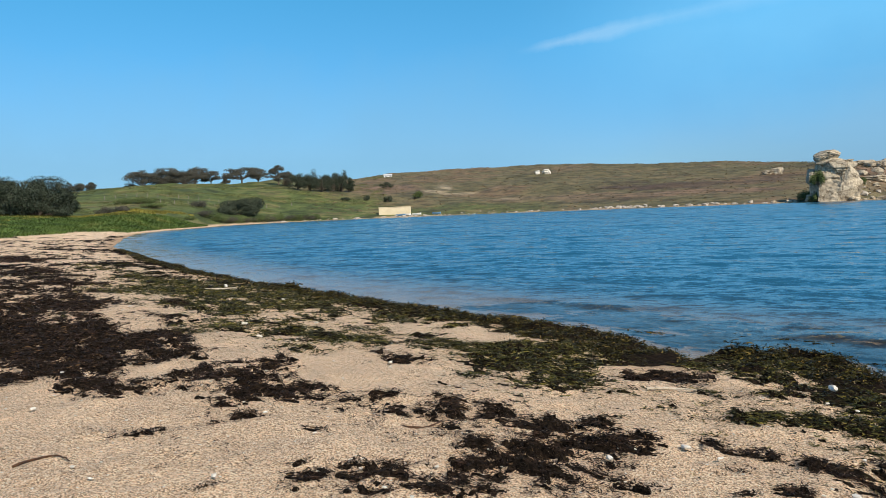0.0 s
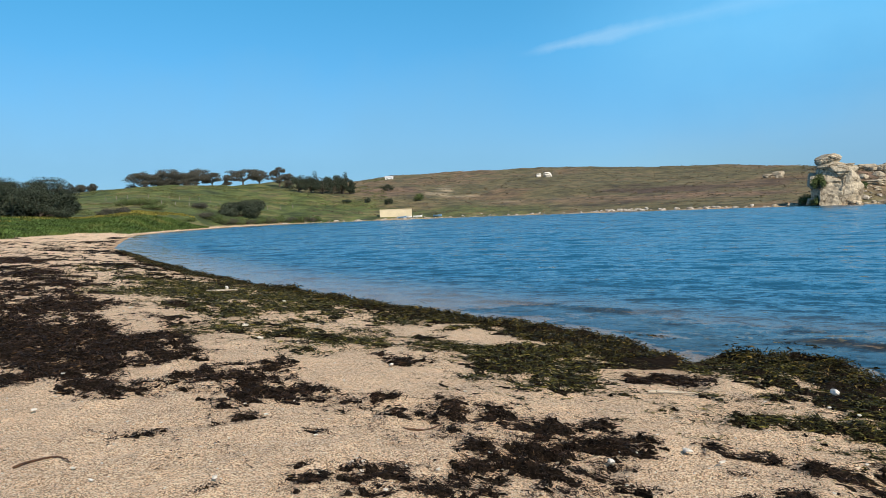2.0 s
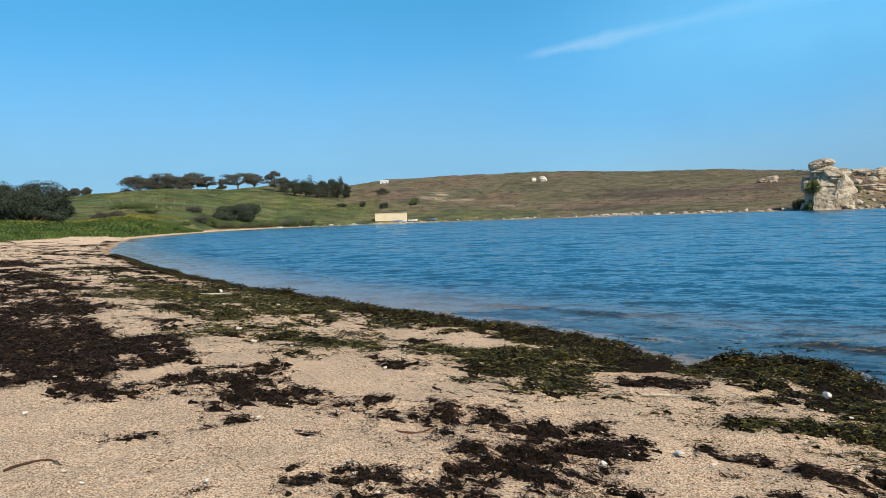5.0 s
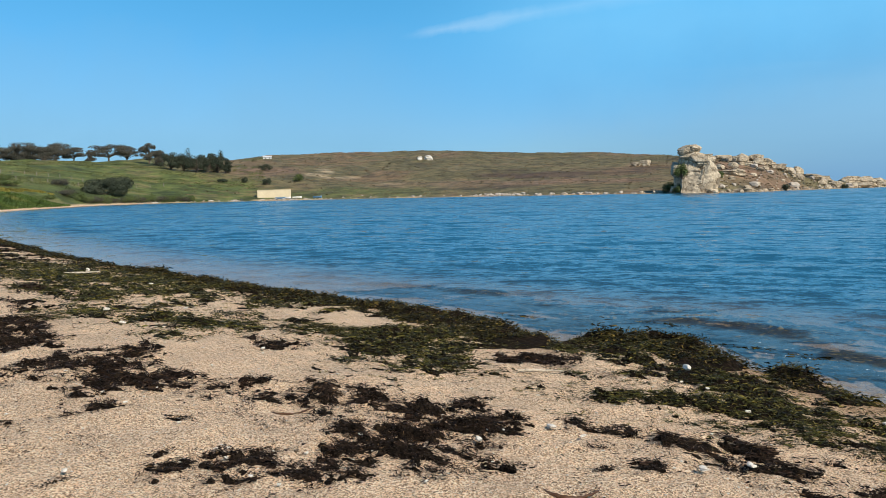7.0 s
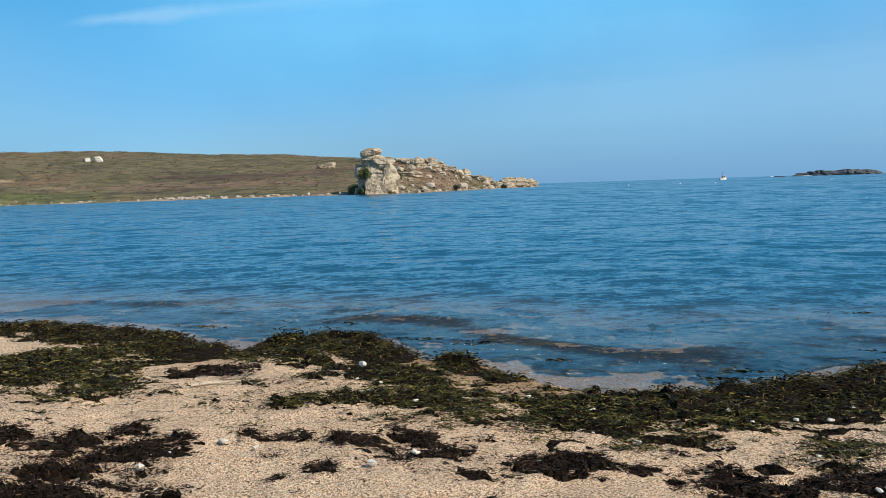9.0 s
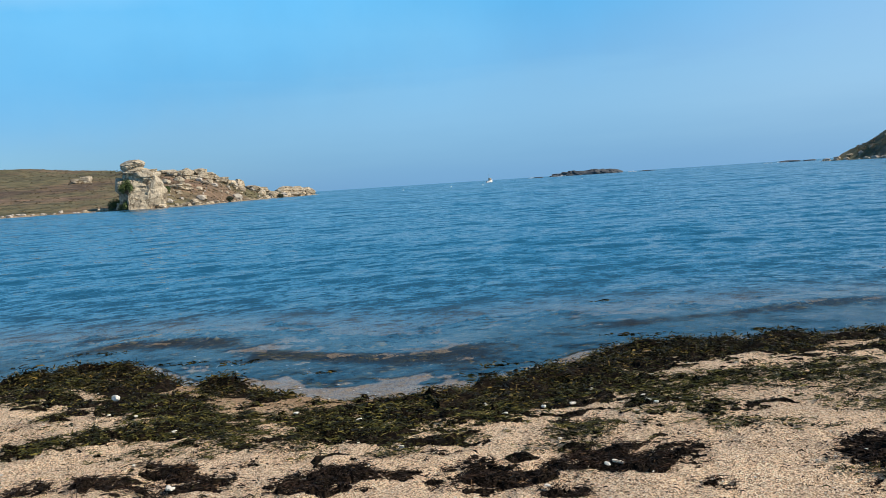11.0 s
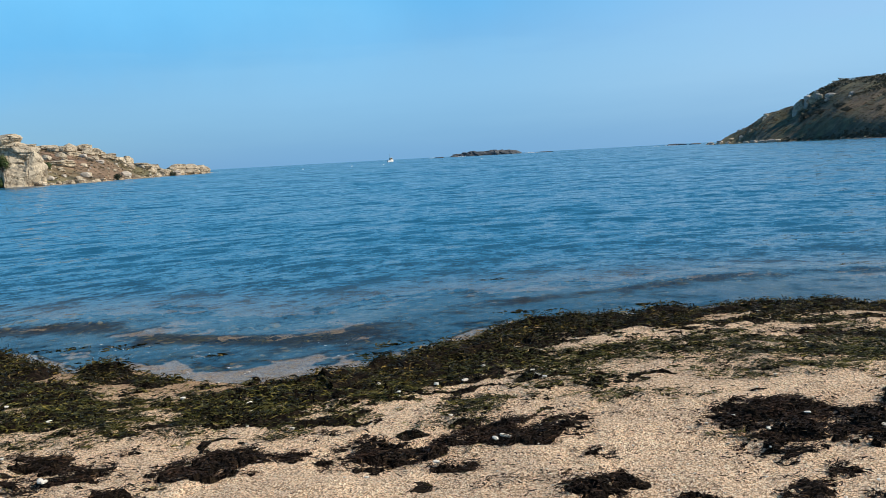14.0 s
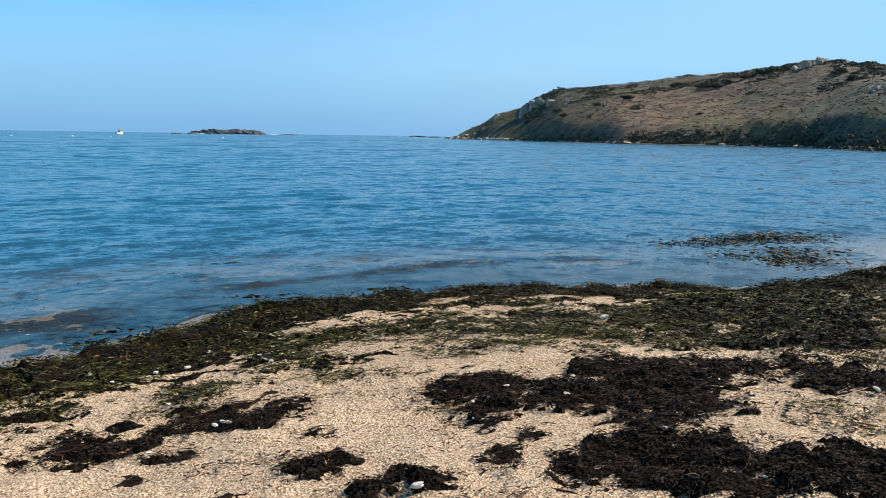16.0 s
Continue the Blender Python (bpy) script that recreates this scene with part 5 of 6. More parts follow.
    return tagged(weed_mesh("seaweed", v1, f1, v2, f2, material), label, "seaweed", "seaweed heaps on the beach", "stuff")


def shore_path(r0, r1):
    """Points and inland directions along the near waterline between two bearings."""
    az = np.linspace(r0, r1, 400)
    tab = np.array(sorted([p for p in NEAR_SHORE if p[0] < 120 and p[1] < 70]))
    r = np.interp(az, tab[:, 0], tab[:, 1])
    return np.stack([r * np.sin(np.radians(az)), r * np.cos(np.radians(az))], 1)


def wrack_bank(a0, a1, width, height, density, length, fw, label, seed):
    """The thick bank of wet wrack heaped along the waterline."""
    rng = np.random.default_rng(seed)
    path = shore_path(a0, a1)
    seg = np.hypot(*np.diff(path, axis=0).T)
    s = np.concatenate([[0], np.cumsum(seg)])
    total = s[-1]
    ns, nt = max(8, int(total / (0.06 * (1 + length)))), 22
    S = np.linspace(0, total, ns)
    P = np.stack([np.interp(S, s, path[:, 0]), np.interp(S, s, path[:, 1])], 1)
    T = np.gradient(P, axis=0)
    T /= np.hypot(T[:, 0], T[:, 1])[:, None] + 1e-9
    N = np.stack([T[:, 1], -T[:, 0]], 1)
    mid = P + N * 1.0
    if shore_distance(mid[:, 0], mid[:, 1]).mean() < 0:
        N = -N
    tt = np.linspace(-0.10, 1.0, nt)
    wv = width * (0.65 + 0.8 * fbm(S / 1.7, S * 0 + seed, 3, 71))
    X = P[:, None, :] + N[:, None, :] * (tt[None, :] * wv[:, None])[:, :, None]
    x, y = X[..., 0].ravel(), X[..., 1].ravel()
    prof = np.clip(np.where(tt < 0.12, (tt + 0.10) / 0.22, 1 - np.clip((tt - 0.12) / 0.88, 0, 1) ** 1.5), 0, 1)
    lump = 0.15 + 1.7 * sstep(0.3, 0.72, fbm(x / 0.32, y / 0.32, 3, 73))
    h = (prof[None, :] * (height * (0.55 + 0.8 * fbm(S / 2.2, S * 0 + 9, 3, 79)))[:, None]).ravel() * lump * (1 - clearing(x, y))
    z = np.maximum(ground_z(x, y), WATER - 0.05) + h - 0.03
    i, j = np.meshgrid(np.arange(ns - 1), np.arange(nt - 1), indexing="ij")
    a = (i * nt + j).ravel()
    f = np.stack([a, a + nt, a + nt + 1, a + 1], 1)
    n = int(density * total * width)
    k = rng.integers(0, len(x), n)
    jx, jy = x[k] + rng.normal(0, 0.03 + 0.2 * length, n), y[k] + rng.normal(0, 0.03 + 0.2 * length, n)
    ok = (h[k] > 0.012) & (shore_distance(jx, jy) > -0.2)
    jx, jy, k = jx[ok], jy[ok], k[ok]
    v2, f2 = fronds(rng, jx, jy, z[k] + rng.uniform(-0.01, 0.035, len(k)), length, fw, 0.5)
    v = np.concatenate([np.stack([x, y, z], 1), v2])
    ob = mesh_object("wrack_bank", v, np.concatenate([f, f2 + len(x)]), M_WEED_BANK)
    # the bank's base faces take the darker undermat, its fronds stay olive
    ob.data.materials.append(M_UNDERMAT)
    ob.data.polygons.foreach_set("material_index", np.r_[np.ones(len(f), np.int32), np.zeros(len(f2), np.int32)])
    return tagged(ob, label, "seaweed", "wrack along the waterline", "stuff")


def strewn(n, a0, a1, reach, cover, length, fw, seed, material, label, pile=0.11, scale=0.5, beyond=0.0, step=0.03):
    """Weed strewn over the sand; cover gives its share of the ground by distance from the water."""
    rng = np.random.default_rng(seed)
    path = shore_path(a0, a1)
    seg = np.hypot(*np.diff(path, axis=0).T)
    k = rng.choice(len(seg), n, p=seg / seg.sum())
    ang = rng.uniform(0, 2 * np.pi, n)
    rad = reach * np.sqrt(rng.uniform(0, 1, n))
    def field(x, y):
        c = np.interp(shore_distance(x, y), [p[0] for p in cover], [p[1] for p in cover], right=-1.0)
        m = 0.55 * along_shore(x, y, 2.0, scale, 91 + seed) + 0.45 * along_shore(x, y, 2.4, scale * 0.28, 191 + seed)
        az = np.degrees(np.arctan2(x, y))
        out = ((az < a0 - 1) & (a0 > 20)) | (az > a1 + 1) | (np.hypot(x, y) < beyond)
        return c - m - 0.45 * clearing(x, y) - 9.0 * out
    def height(x, y, f):
        lump = sstep(0.36, 0.66, fbm(x / 0.18, y / 0.18, 3, 65))
        return np.clip(f * 3, 0.05, 1) * pile * (0.2 + 0.8 * lump)
    x, y = path[k, 0] + np.cos(ang) * rad, path[k, 1] + np.sin(ang) * rad
    f = field(x, y)
    ok = f > rng.normal(0, 0.03, n)
    x, y, f = x[ok], y[ok], f[ok]
    z = ground_z(x, y) + height(x, y, f) * rng.uniform(0.5, 1.15, len(x)) + 0.005
    v2, f2 = fronds(rng, x, y, z, length, fw, 0.3)
    lo, hi = path.min(0) - reach, path.max(0) + reach
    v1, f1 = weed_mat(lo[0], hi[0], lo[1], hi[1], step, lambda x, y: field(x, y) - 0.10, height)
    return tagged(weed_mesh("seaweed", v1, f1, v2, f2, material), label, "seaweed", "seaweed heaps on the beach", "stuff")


def crumbs(clusters, seed, spots):
    """Dry shreds and little tangles of weed over the open sand, most of them near the heaps (x, y, reach)."""
    rng = np.random.default_rng(seed)
    a, r = np.radians(rng.uniform(-36, 108, clusters)), 3.0 + 10.0 * rng.uniform(0, 1, clusters)
    x, y = r * np.sin(a), r * np.cos(a)
    near = np.array(spots)[rng.integers(0, len(spots), int(clusters * 1.8))]
    q, s = rng.normal(0, 1, len(near)) * (near[:, 2] * 1.3 + 0.10), rng.normal(0, 1, len(near)) * (near[:, 2] + 0.08)
    x, y = np.r_[x, near[:, 0] + 0.65 * q + 0.76 * s], np.r_[y, near[:, 1] - 0.76 * q + 0.65 * s]
    keep = (shore_distance(x, y) > 1.2) & (along_shore(x, y, 1.5, 0.9, 95) < 0.5 + rng.normal(0, 0.2, len(x)))
    x, y = x[keep], y[keep]
    count = 4 + (rng.pareto(0.9, len(x)) * 2.0).astype(int).clip(0, 50)
    size = 0.0065 * np.sqrt(count) * (0.6 + np.hypot(x, y) / 10)
    x, y, size = np.repeat(x, count), np.repeat(y, count), np.repeat(size, count)
    q, s = rng.normal(0, 1, len(x)) * size * 2.6, rng.normal(0, 1, len(x)) * size * 0.9
    x, y = x + 0.65 * q + 0.76 * s, y - 0.76 * q + 0.65 * s
    v, f = fronds(rng, x, y, ground_z(x, y) + rng.uniform(0.003, 0.02, len(x)), 0.024, 0.007, 0.25)
    ob = mesh_object("seaweed", v, f, M_WEED_DARK)
    return tagged(ob, "dry shreds of weed scattered over the sand", "seaweed", "seaweed heaps on the beach", "stuff")


FLOATING = [(5.2, 8.0, 0.30, 0.12), (7.0, 6.8, 0.35, 0.07), (6.6, 6.0, 0.30, 0.08), (4.4, 10.5, 0.6, 0.12), (6.6, 5.1, 0.3, 0.07),
            (6.3, 4.9, 0.3, 0.08), (15.0, -2.3, 1.5, 0.7), (16.4, -1.6, 1.7, 0.6), (17.4, -2.6, 1.6, 0.9), (14.2, -2.6, 0.9, 0.6), (10.6, 6.2, 0.4, 0.08), (4.7, 8.7, 0.3, 0.08), (5.4, 6.6, 0.35, 0.06), (6.1, 6.9, 0.4, 0.06), (7.6, 6.0, 0.35, 0.06), (8.6, 4.6, 0.4, 0.06), (9.6, 3.2, 0.5, 0.07),
            (10.4, 1.6, 0.6, 0.07), (3.6, 10.4, 0.35, 0.07), (2.6, 11.6, 0.4, 0.07)]


def floating_weed(cx, cy, rx, ry):
    """A raft of loose wrack drifting in the shallows."""
    seed = int(abs(cx * 100 + cy * 10))
    rng = np.random.default_rng(seed)
    n = int(rx * ry * 3600) if ry < 0.3 else int(rx * ry * 1700)
    q, a = rng.normal(0, 0.5, n), rng.normal(0, 0.5, n)
    x, y = cx + q * rx * 0.65 + a * ry * 0.76, cy - q * rx * 0.76 + a * ry * 0.65
    v, f = fronds(rng, x, y, WATER + rng.uniform(-0.04, 0.006 if ry < 0.3 else 0.035, n), 0.09, 0.022, 0.10)
    ob = mesh_object("floating_seaweed", v, f, M_WEED_BANK)
    return tagged(ob, "loose raft of brown wrack floating in the shallows", "seaweed", "floating wrack", "stuff")


SUBMERGED = [(4.90, 9.23, 0.77, 1.00, 28), (5.32, 7.87, 0.61, 0.43, 34), (5.87, 7.00, 0.57, 0.38, 40), (6.65, 6.21, 0.57, 0.42, 47), (7.34, 5.44, 0.64, 0.33, 53),
             (5.38, 6.47, 0.23, 0.13, 40), (1.54, 15.63, 0.94, 0.79, 6), (2.96, 13.44, 0.83, 0.94, 12), (4.44, 10.49, 1.05, 0.90, 23), (3.18, 10.78, 0.46, 0.37, 16),
             (5.0, 7.3, 0.7, 0.5, 36), (6.2, 6.5, 0.8, 0.5, 44), (7.6, 5.0, 1.0, 1.0, 57), (9.1, 3.9, 1.4, 1.6, 66), (9.9, 1.9, 1.4, 1.8, 78), (10.9, -0.4, 1.4, 1.8, 90), (10.8, 1.4, 1.6, 2.6, 78), (11.8, -1.4, 2.0, 2.6, 92), (8.2, 5.4, 1.2, 1.4, 55)]


def sunken_weed(cx, cy, rx, ry, turn, holes=0.40):
    """Weed lying and swaying under the surface of the clear shallows."""
    c, s = math.cos(radians(turn)), math.sin(radians(turn))
    def field(x, y):
        q = np.hypot(((x - cx) * c - (y - cy) * s) / rx, ((x - cx) * s + (y - cy) * c) / ry)
        d = shore_distance(x, y)
        return (1.0 - q) * 0.8 + (0.6 * along_shore(x, y, 2.6, 0.45, 97) + 0.4 * along_shore(x, y, 2.0, 0.12, 98) - holes) * 1.5 - 5.0 * (d > -0.25)
    def height(x, y, f):
        return np.clip(f * 2, 0, 1) * np.clip(WATER - 0.06 - ground_z(x, y), 0.015, 0.16)
    ex, ey = 2.0 * math.hypot(rx * c, ry * s), 2.0 * math.hypot(rx * s, ry * c)
    v, f = weed_mat(cx - ex, cx + ex, cy - ey, cy + ey, 0.06, field, height)
    bed = ground_z(v[:, 0], v[:, 1])
    v[:, 2] = np.minimum(v[:, 2], WATER - 0.05 - 0.08 * sstep(0.5, 3.5, -shore_distance(v[:, 0], v[:, 1])))
    v[:, 2] = np.maximum(v[:, 2], bed + 0.012)
    ob = mesh_object("sunken_seaweed", v, f, M_WEED_BANK)
    return tagged(ob, "dark wrack swaying under the clear shallow water", "seaweed", "floating wrack", "stuff")


def sunken_band(a0, a1):
    """Torn wrack lying on the bed just off the waterline between two bearings."""
    path = shore_path(a0, a1)
    def field(x, y):
        d = -shore_distance(x, y)
        az = np.degrees(np.arctan2(x, y))
        share = np.interp(d, [0.15, 0.4, 1.2, 2.4, 3.6, 5.0], [-1, 0.30, 0.40, 0.46, 0.34, -1])
        m = 0.55 * along_shore(x, y, 2.6, 0.6, 401) + 0.45 * along_shore(x, y, 2.0, 0.16, 402)
        return share - m - 9.0 * ((az < a0) | (az > a1))
    def height(x, y, f):
        return np.clip(f * 3, 0, 1) * np.clip(WATER - 0.05 - ground_z(x, y), 0.012, 0.09)
    lo, hi = path.min(0) - 1.0, path.max(0) + 4.5
    v, f = weed_mat(lo[0], hi[0], lo[1], hi[1], 0.06, field, height)
    bed = ground_z(v[:, 0], v[:, 1])
    v[:, 2] = np.maximum(np.minimum(v[:, 2], WATER - 0.04), bed + 0.010)
    ob = mesh_object("sunken_seaweed", v, f, M_WEED_BANK)
    return tagged(ob, "torn dark wrack on the bed of the shallows", "seaweed", "floating wrack", "stuff")


def build_seaweed():
    wrack_bank(47, 110, 1.1, 0.085, 2500, 0.052, 0.013, "thick glistening bank of olive wrack along the waterline", 1)
    wrack_bank(4, 33, 1.1, 0.085, 2500, 0.055, 0.014, "thick dark bank of olive wrack beside the water", 2)
    wrack_bank(33, 47, 0.5, 0.035, 2600, 0.06, 0.016, "thin line of wrack round the little cove", 10)
    wrack_bank(-14, 4, 0.95, 0.085, 2300, 0.08, 0.019, "long dark bank of wrack along the strand", 3)
    wrack_bank(-24.8, -14, 0.7, 0.055, 1200, 0.08, 0.026, "far dark line of wrack along the strand", 4)
    cover = [(0, 0), (0.08, 0.8), (1.1, 0.60), (1.7, 0.48), (2.4, 0.36), (3.2, 0.26), (4.4, 0.14), (5.4, 0.0)]
    strewn(85000, 40, 108, 5.0, cover, 0.032, 0.0075, 5, M_WEED_GREEN, "wet green weed strewn behind the wrack bank", 0.045, 0.24, 0.0, 0.028)
    cover = [(0, 0), (0.08, 0.8), (1.0, 0.60), (1.6, 0.32), (3.2, 0.20), (4.0, 0.10), (4.8, 0.0)]
    strewn(72000, 2, 40, 4.6, cover, 0.038, 0.009, 6, M_WEED_GREEN, "wet green weed strewn over pale shell sand", 0.045, 0.26, 0.0, 0.032)
    strewn(30000, -20, 2, 7.0, [(0, 0), (0.1, 0.7), (1.2, 0.46), (4, 0.34), (7, 0.18)], 0.09, 0.02, 7, M_WEED_GREEN, "green weed strewn along the strand", 0.05, 0.8, 0.0, 0.06)
    strewn(40000, -25, -8, 24.0, [(0, 0), (0.3, 0.42), (3, 0.34), (9, 0.40), (16, 0.36), (24, 0.24)], 0.11, 0.04, 8, M_WEED_DARK, "dark weed strewn far along the strand", 0.06, 0.75, 15.0, 0.10)
    strewn(20000, -25.4, -20, 45.0, [(0, 0), (0.5, 0.55), (4, 0.34), (14, 0.36), (30, 0.32), (45, 0.22)], 0.20, 0.08, 10, M_WEED_DARK, "dark weed strewn far along the strand", 0.07, 1.6, 26.0, 0.22)
    for x, y, rx, ry in FLOATING:
        floating_weed(x, y, rx, ry)
    for x, y, rx, ry, turn in SUBMERGED:
        sunken_weed(x, y, rx, ry, turn)
    for a0, a1 in ((4, 30), (30, 52), (52, 80), (80, 104)):
        sunken_band(a0, a1)
    dry = (M_WEED_DARK, "dry black-brown seaweed heap on the sand", 0.055)
    wet = (M_WEED_GREEN, "wet green and brown weed heaped on the sand", 0.06)
    thin = (M_WEED_GREEN, "thin olive weed and shreds spread over the sand", 0.03)
    spots = []
    def heap(x, y, rx, ry, turn, holes, kind, seed):
        far = math.hypot(x, y)
        length = 0.014 + 0.0042 * far
        material, label, pile = kind
        spots.append((x, y, max(rx, ry)))
        weed_patch(x, y, rx, ry, turn, min(5400, 6.2 / length ** 2), material, label, length, length * 0.21, pile * min(1.0, 0.5 + rx), holes + 0.06 + (0.03 if kind is wet else 0.0) - (0.15 if kind is thin else 0.05 if kind is dry else 0.0) - (0.07 if kind is dry and (7.5 < far < 14 or x > 3.2 and turn > 62) else 0.0), seed, 0.14 + 0.025 * far, kind is not thin)
    heap(-21.65, 35.39, 1.24, 5.55, -31, 0.58, dry, 1)
    heap(-15.01, 28.87, 1.46, 3.72, -27, 0.60, wet, 2)
    heap(-14.86, 25.17, 1.09, 3.80, -31, 0.55, dry, 3)
    heap(-11.54, 19.45, 1.27, 2.90, -31, 0.50, dry, 4)
    heap(-11.00, 23.92, 1.18, 2.67, -25, 0.58, wet, 5)
    heap(-8.68, 14.73, 1.15, 2.38, -31, 0.48, dry, 6)
    heap(-7.72, 15.00, 0.57, 1.12, -27, 0.44, dry, 7)
    heap(-6.29, 11.03, 1.14, 1.54, -30, 0.40, dry, 8)
    heap(-5.69, 9.34, 0.61, 0.91, -31, 0.36, dry, 9)
    heap(-4.74, 9.57, 0.76, 0.83, -26, 0.38, dry, 10)
    heap(-3.69, 8.79, 0.43, 0.34, -23, 0.38, dry, 11)
    heap(-4.64, 8.15, 0.42, 0.61, -30, 0.42, dry, 12)
    heap(-7.45, 11.79, 0.42, 1.68, -32, 0.44, dry, 13)
    heap(-4.86, 7.58, 0.23, 0.37, -33, 0.58, dry, 14)
    heap(-3.77, 7.16, 0.24, 0.23, -28, 0.50, dry, 15)
    heap(-3.33, 6.92, 0.34, 0.25, -26, 0.48, dry, 16)
    heap(-2.79, 6.93, 0.33, 0.20, -22, 0.56, dry, 17)
    heap(-3.02, 7.38, 0.27, 0.20, -22, 0.56, dry, 18)
    heap(-2.51, 7.78, 0.37, 0.43, -18, 0.38, dry, 19)
    heap(-2.10, 6.94, 0.32, 0.34, -17, 0.38, dry, 20)
    heap(-1.77, 7.03, 0.27, 0.23, -14, 0.44, dry, 21)
    heap(-1.53, 6.75, 0.23, 0.12, -13, 0.46, dry, 22)
    heap(-2.33, 8.22, 0.16, 0.31, -16, 0.44, dry, 23)
    heap(-1.15, 6.28, 0.24, 0.18, -10, 0.58, dry, 24)
    heap(-0.89, 6.75, 0.16, 0.11, -7, 0.46, dry, 25)
    heap(-1.09, 6.57, 0.25, 0.11, -9, 0.52, dry, 26)
    heap(-0.66, 6.11, 0.17, 0.19, -6, 0.40, dry, 27)
    heap(-0.45, 6.66, 0.15, 0.12, -4, 0.54, dry, 28)
    heap(-0.39, 5.39, 0.09, 0.08, -4, 0.46, dry, 29)
    heap(-0.69, 5.45, 0.07, 0.07, -7, 0.48, dry, 30)
    heap(-1.34, 5.56, 0.15, 0.12, -14, 0.60, dry, 31)
    heap(-1.95, 5.90, 0.19, 0.12, -18, 0.60, dry, 32)
    heap(-2.57, 5.53, 0.23, 0.16, -25, 0.62, dry, 33)
    heap(-2.25, 6.27, 0.15, 0.10, -20, 0.60, dry, 34)
    heap(-0.90, 4.66, 0.15, 0.11, -11, 0.52, dry, 35)
    heap(-1.12, 4.53, 0.14, 0.08, -14, 0.50, dry, 36)
    heap(-0.65, 4.63, 0.21, 0.18, -8, 0.46, dry, 37)
    heap(-0.55, 4.30, 0.24, 0.15, -7, 0.44, dry, 38)
    heap(-0.71, 4.26, 0.16, 0.06, -9, 0.52, dry, 39)
    heap(-1.71, 4.31, 0.07, 0.03, -22, 0.52, dry, 40)
    heap(-1.24, 4.74, 0.05, 0.04, -15, 0.52, dry, 41)
    heap(-1.05, 4.36, 0.17, 0.07, -14, 0.54, dry, 42)
    heap(-8.47, 18.97, 1.09, 1.73, -24, 0.62, thin, 43)
    heap(-6.07, 15.05, 0.30, 1.05, -22, 0.48, dry, 44)
    heap(-6.33, 18.04, 1.29, 2.47, -19, 0.56, thin, 45)
    heap(-4.68, 13.98, 0.53, 1.02, -19, 0.40, wet, 46)
    heap(-4.12, 11.16, 0.40, 0.65, -20, 0.54, thin, 47)
    heap(-4.66, 17.18, 1.13, 2.20, -15, 0.54, thin, 48)
    heap(-3.10, 15.20, 0.93, 1.95, -12, 0.46, wet, 49)
    heap(-3.00, 10.80, 0.59, 0.84, -16, 0.42, wet, 50)
    heap(-2.30, 10.61, 0.32, 0.51, -12, 0.46, wet, 51)
    heap(-1.56, 9.90, 0.41, 0.51, -9, 0.56, thin, 52)
    heap(-2.20, 9.57, 0.44, 0.48, -13, 0.46, wet, 53)
    heap(-1.01, 13.13, 0.54, 1.52, -4, 0.36, wet, 54)
    heap(-0.89, 8.60, 0.32, 0.17, -6, 0.48, dry, 55)
    heap(-1.09, 8.97, 0.17, 0.18, -7, 0.50, dry, 56)
    heap(-3.81, 12.80, 0.60, 1.29, -17, 0.60, thin, 57)
    heap(-8.15, 21.23, 0.85, 2.26, -21, 0.54, thin, 58)
    heap(-0.58, 9.91, 0.30, 0.37, -3, 0.54, thin, 59)
    heap(-1.62, 10.95, 0.41, 0.78, -8, 0.64, thin, 60)
    heap(0.36, 9.41, 0.67, 0.62, 2, 0.38, wet, 61)
    heap(0.99, 9.99, 0.45, 0.45, 6, 0.42, wet, 62)
    heap(0.35, 9.28, 0.63, 0.47, 2, 0.44, wet, 63)
    heap(0.62, 8.44, 0.48, 0.80, 4, 0.38, wet, 64)
    heap(-0.13, 9.47, 0.43, 0.38, -1, 0.56, thin, 65)
    heap(0.11, 8.37, 0.25, 0.27, 1, 0.46, wet, 66)
    heap(0.86, 7.80, 0.38, 0.72, 6, 0.44, wet, 67)
    heap(1.19, 7.11, 0.32, 0.22, 10, 0.48, wet, 68)
    heap(1.94, 7.93, 0.32, 0.33, 14, 0.44, dry, 69)
    heap(1.27, 8.91, 0.27, 0.63, 8, 0.48, wet, 70)
    heap(0.04, 6.29, 0.42, 0.31, 0, 0.50, dry, 71)
    heap(0.33, 5.75, 0.47, 0.33, 3, 0.46, dry, 72)
    heap(0.48, 5.21, 0.45, 0.22, 5, 0.38, dry, 73)
    heap(0.30, 4.57, 0.40, 0.23, 4, 0.38, dry, 74)
    heap(-0.03, 5.09, 0.23, 0.16, -0, 0.58, dry, 75)
    heap(0.89, 5.42, 0.25, 0.16, 9, 0.46, dry, 76)
    heap(0.76, 4.84, 0.15, 0.15, 9, 0.50, dry, 77)
    heap(-0.24, 6.56, 0.20, 0.17, -2, 0.50, dry, 78)
    heap(-0.25, 4.41, 0.13, 0.13, -3, 0.56, dry, 79)
    heap(0.74, 4.40, 0.20, 0.12, 10, 0.48, dry, 80)
    heap(-0.12, 4.19, 0.13, 0.10, -2, 0.52, dry, 81)
    heap(0.42, 4.23, 0.19, 0.10, 6, 0.44, dry, 82)
    heap(-0.14, 7.79, 0.17, 0.25, -1, 0.56, thin, 83)
    heap(2.90, 8.24, 0.52, 0.52, 19, 0.34, wet, 84)
    heap(2.18, 6.16, 0.73, 0.30, 19, 0.40, wet, 85)
    heap(2.59, 6.87, 0.49, 0.30, 21, 0.46, wet, 86)
    heap(1.63, 5.27, 0.17, 0.11, 17, 0.48, dry, 87)
    heap(1.90, 5.20, 0.12, 0.11, 20, 0.44, dry, 88)
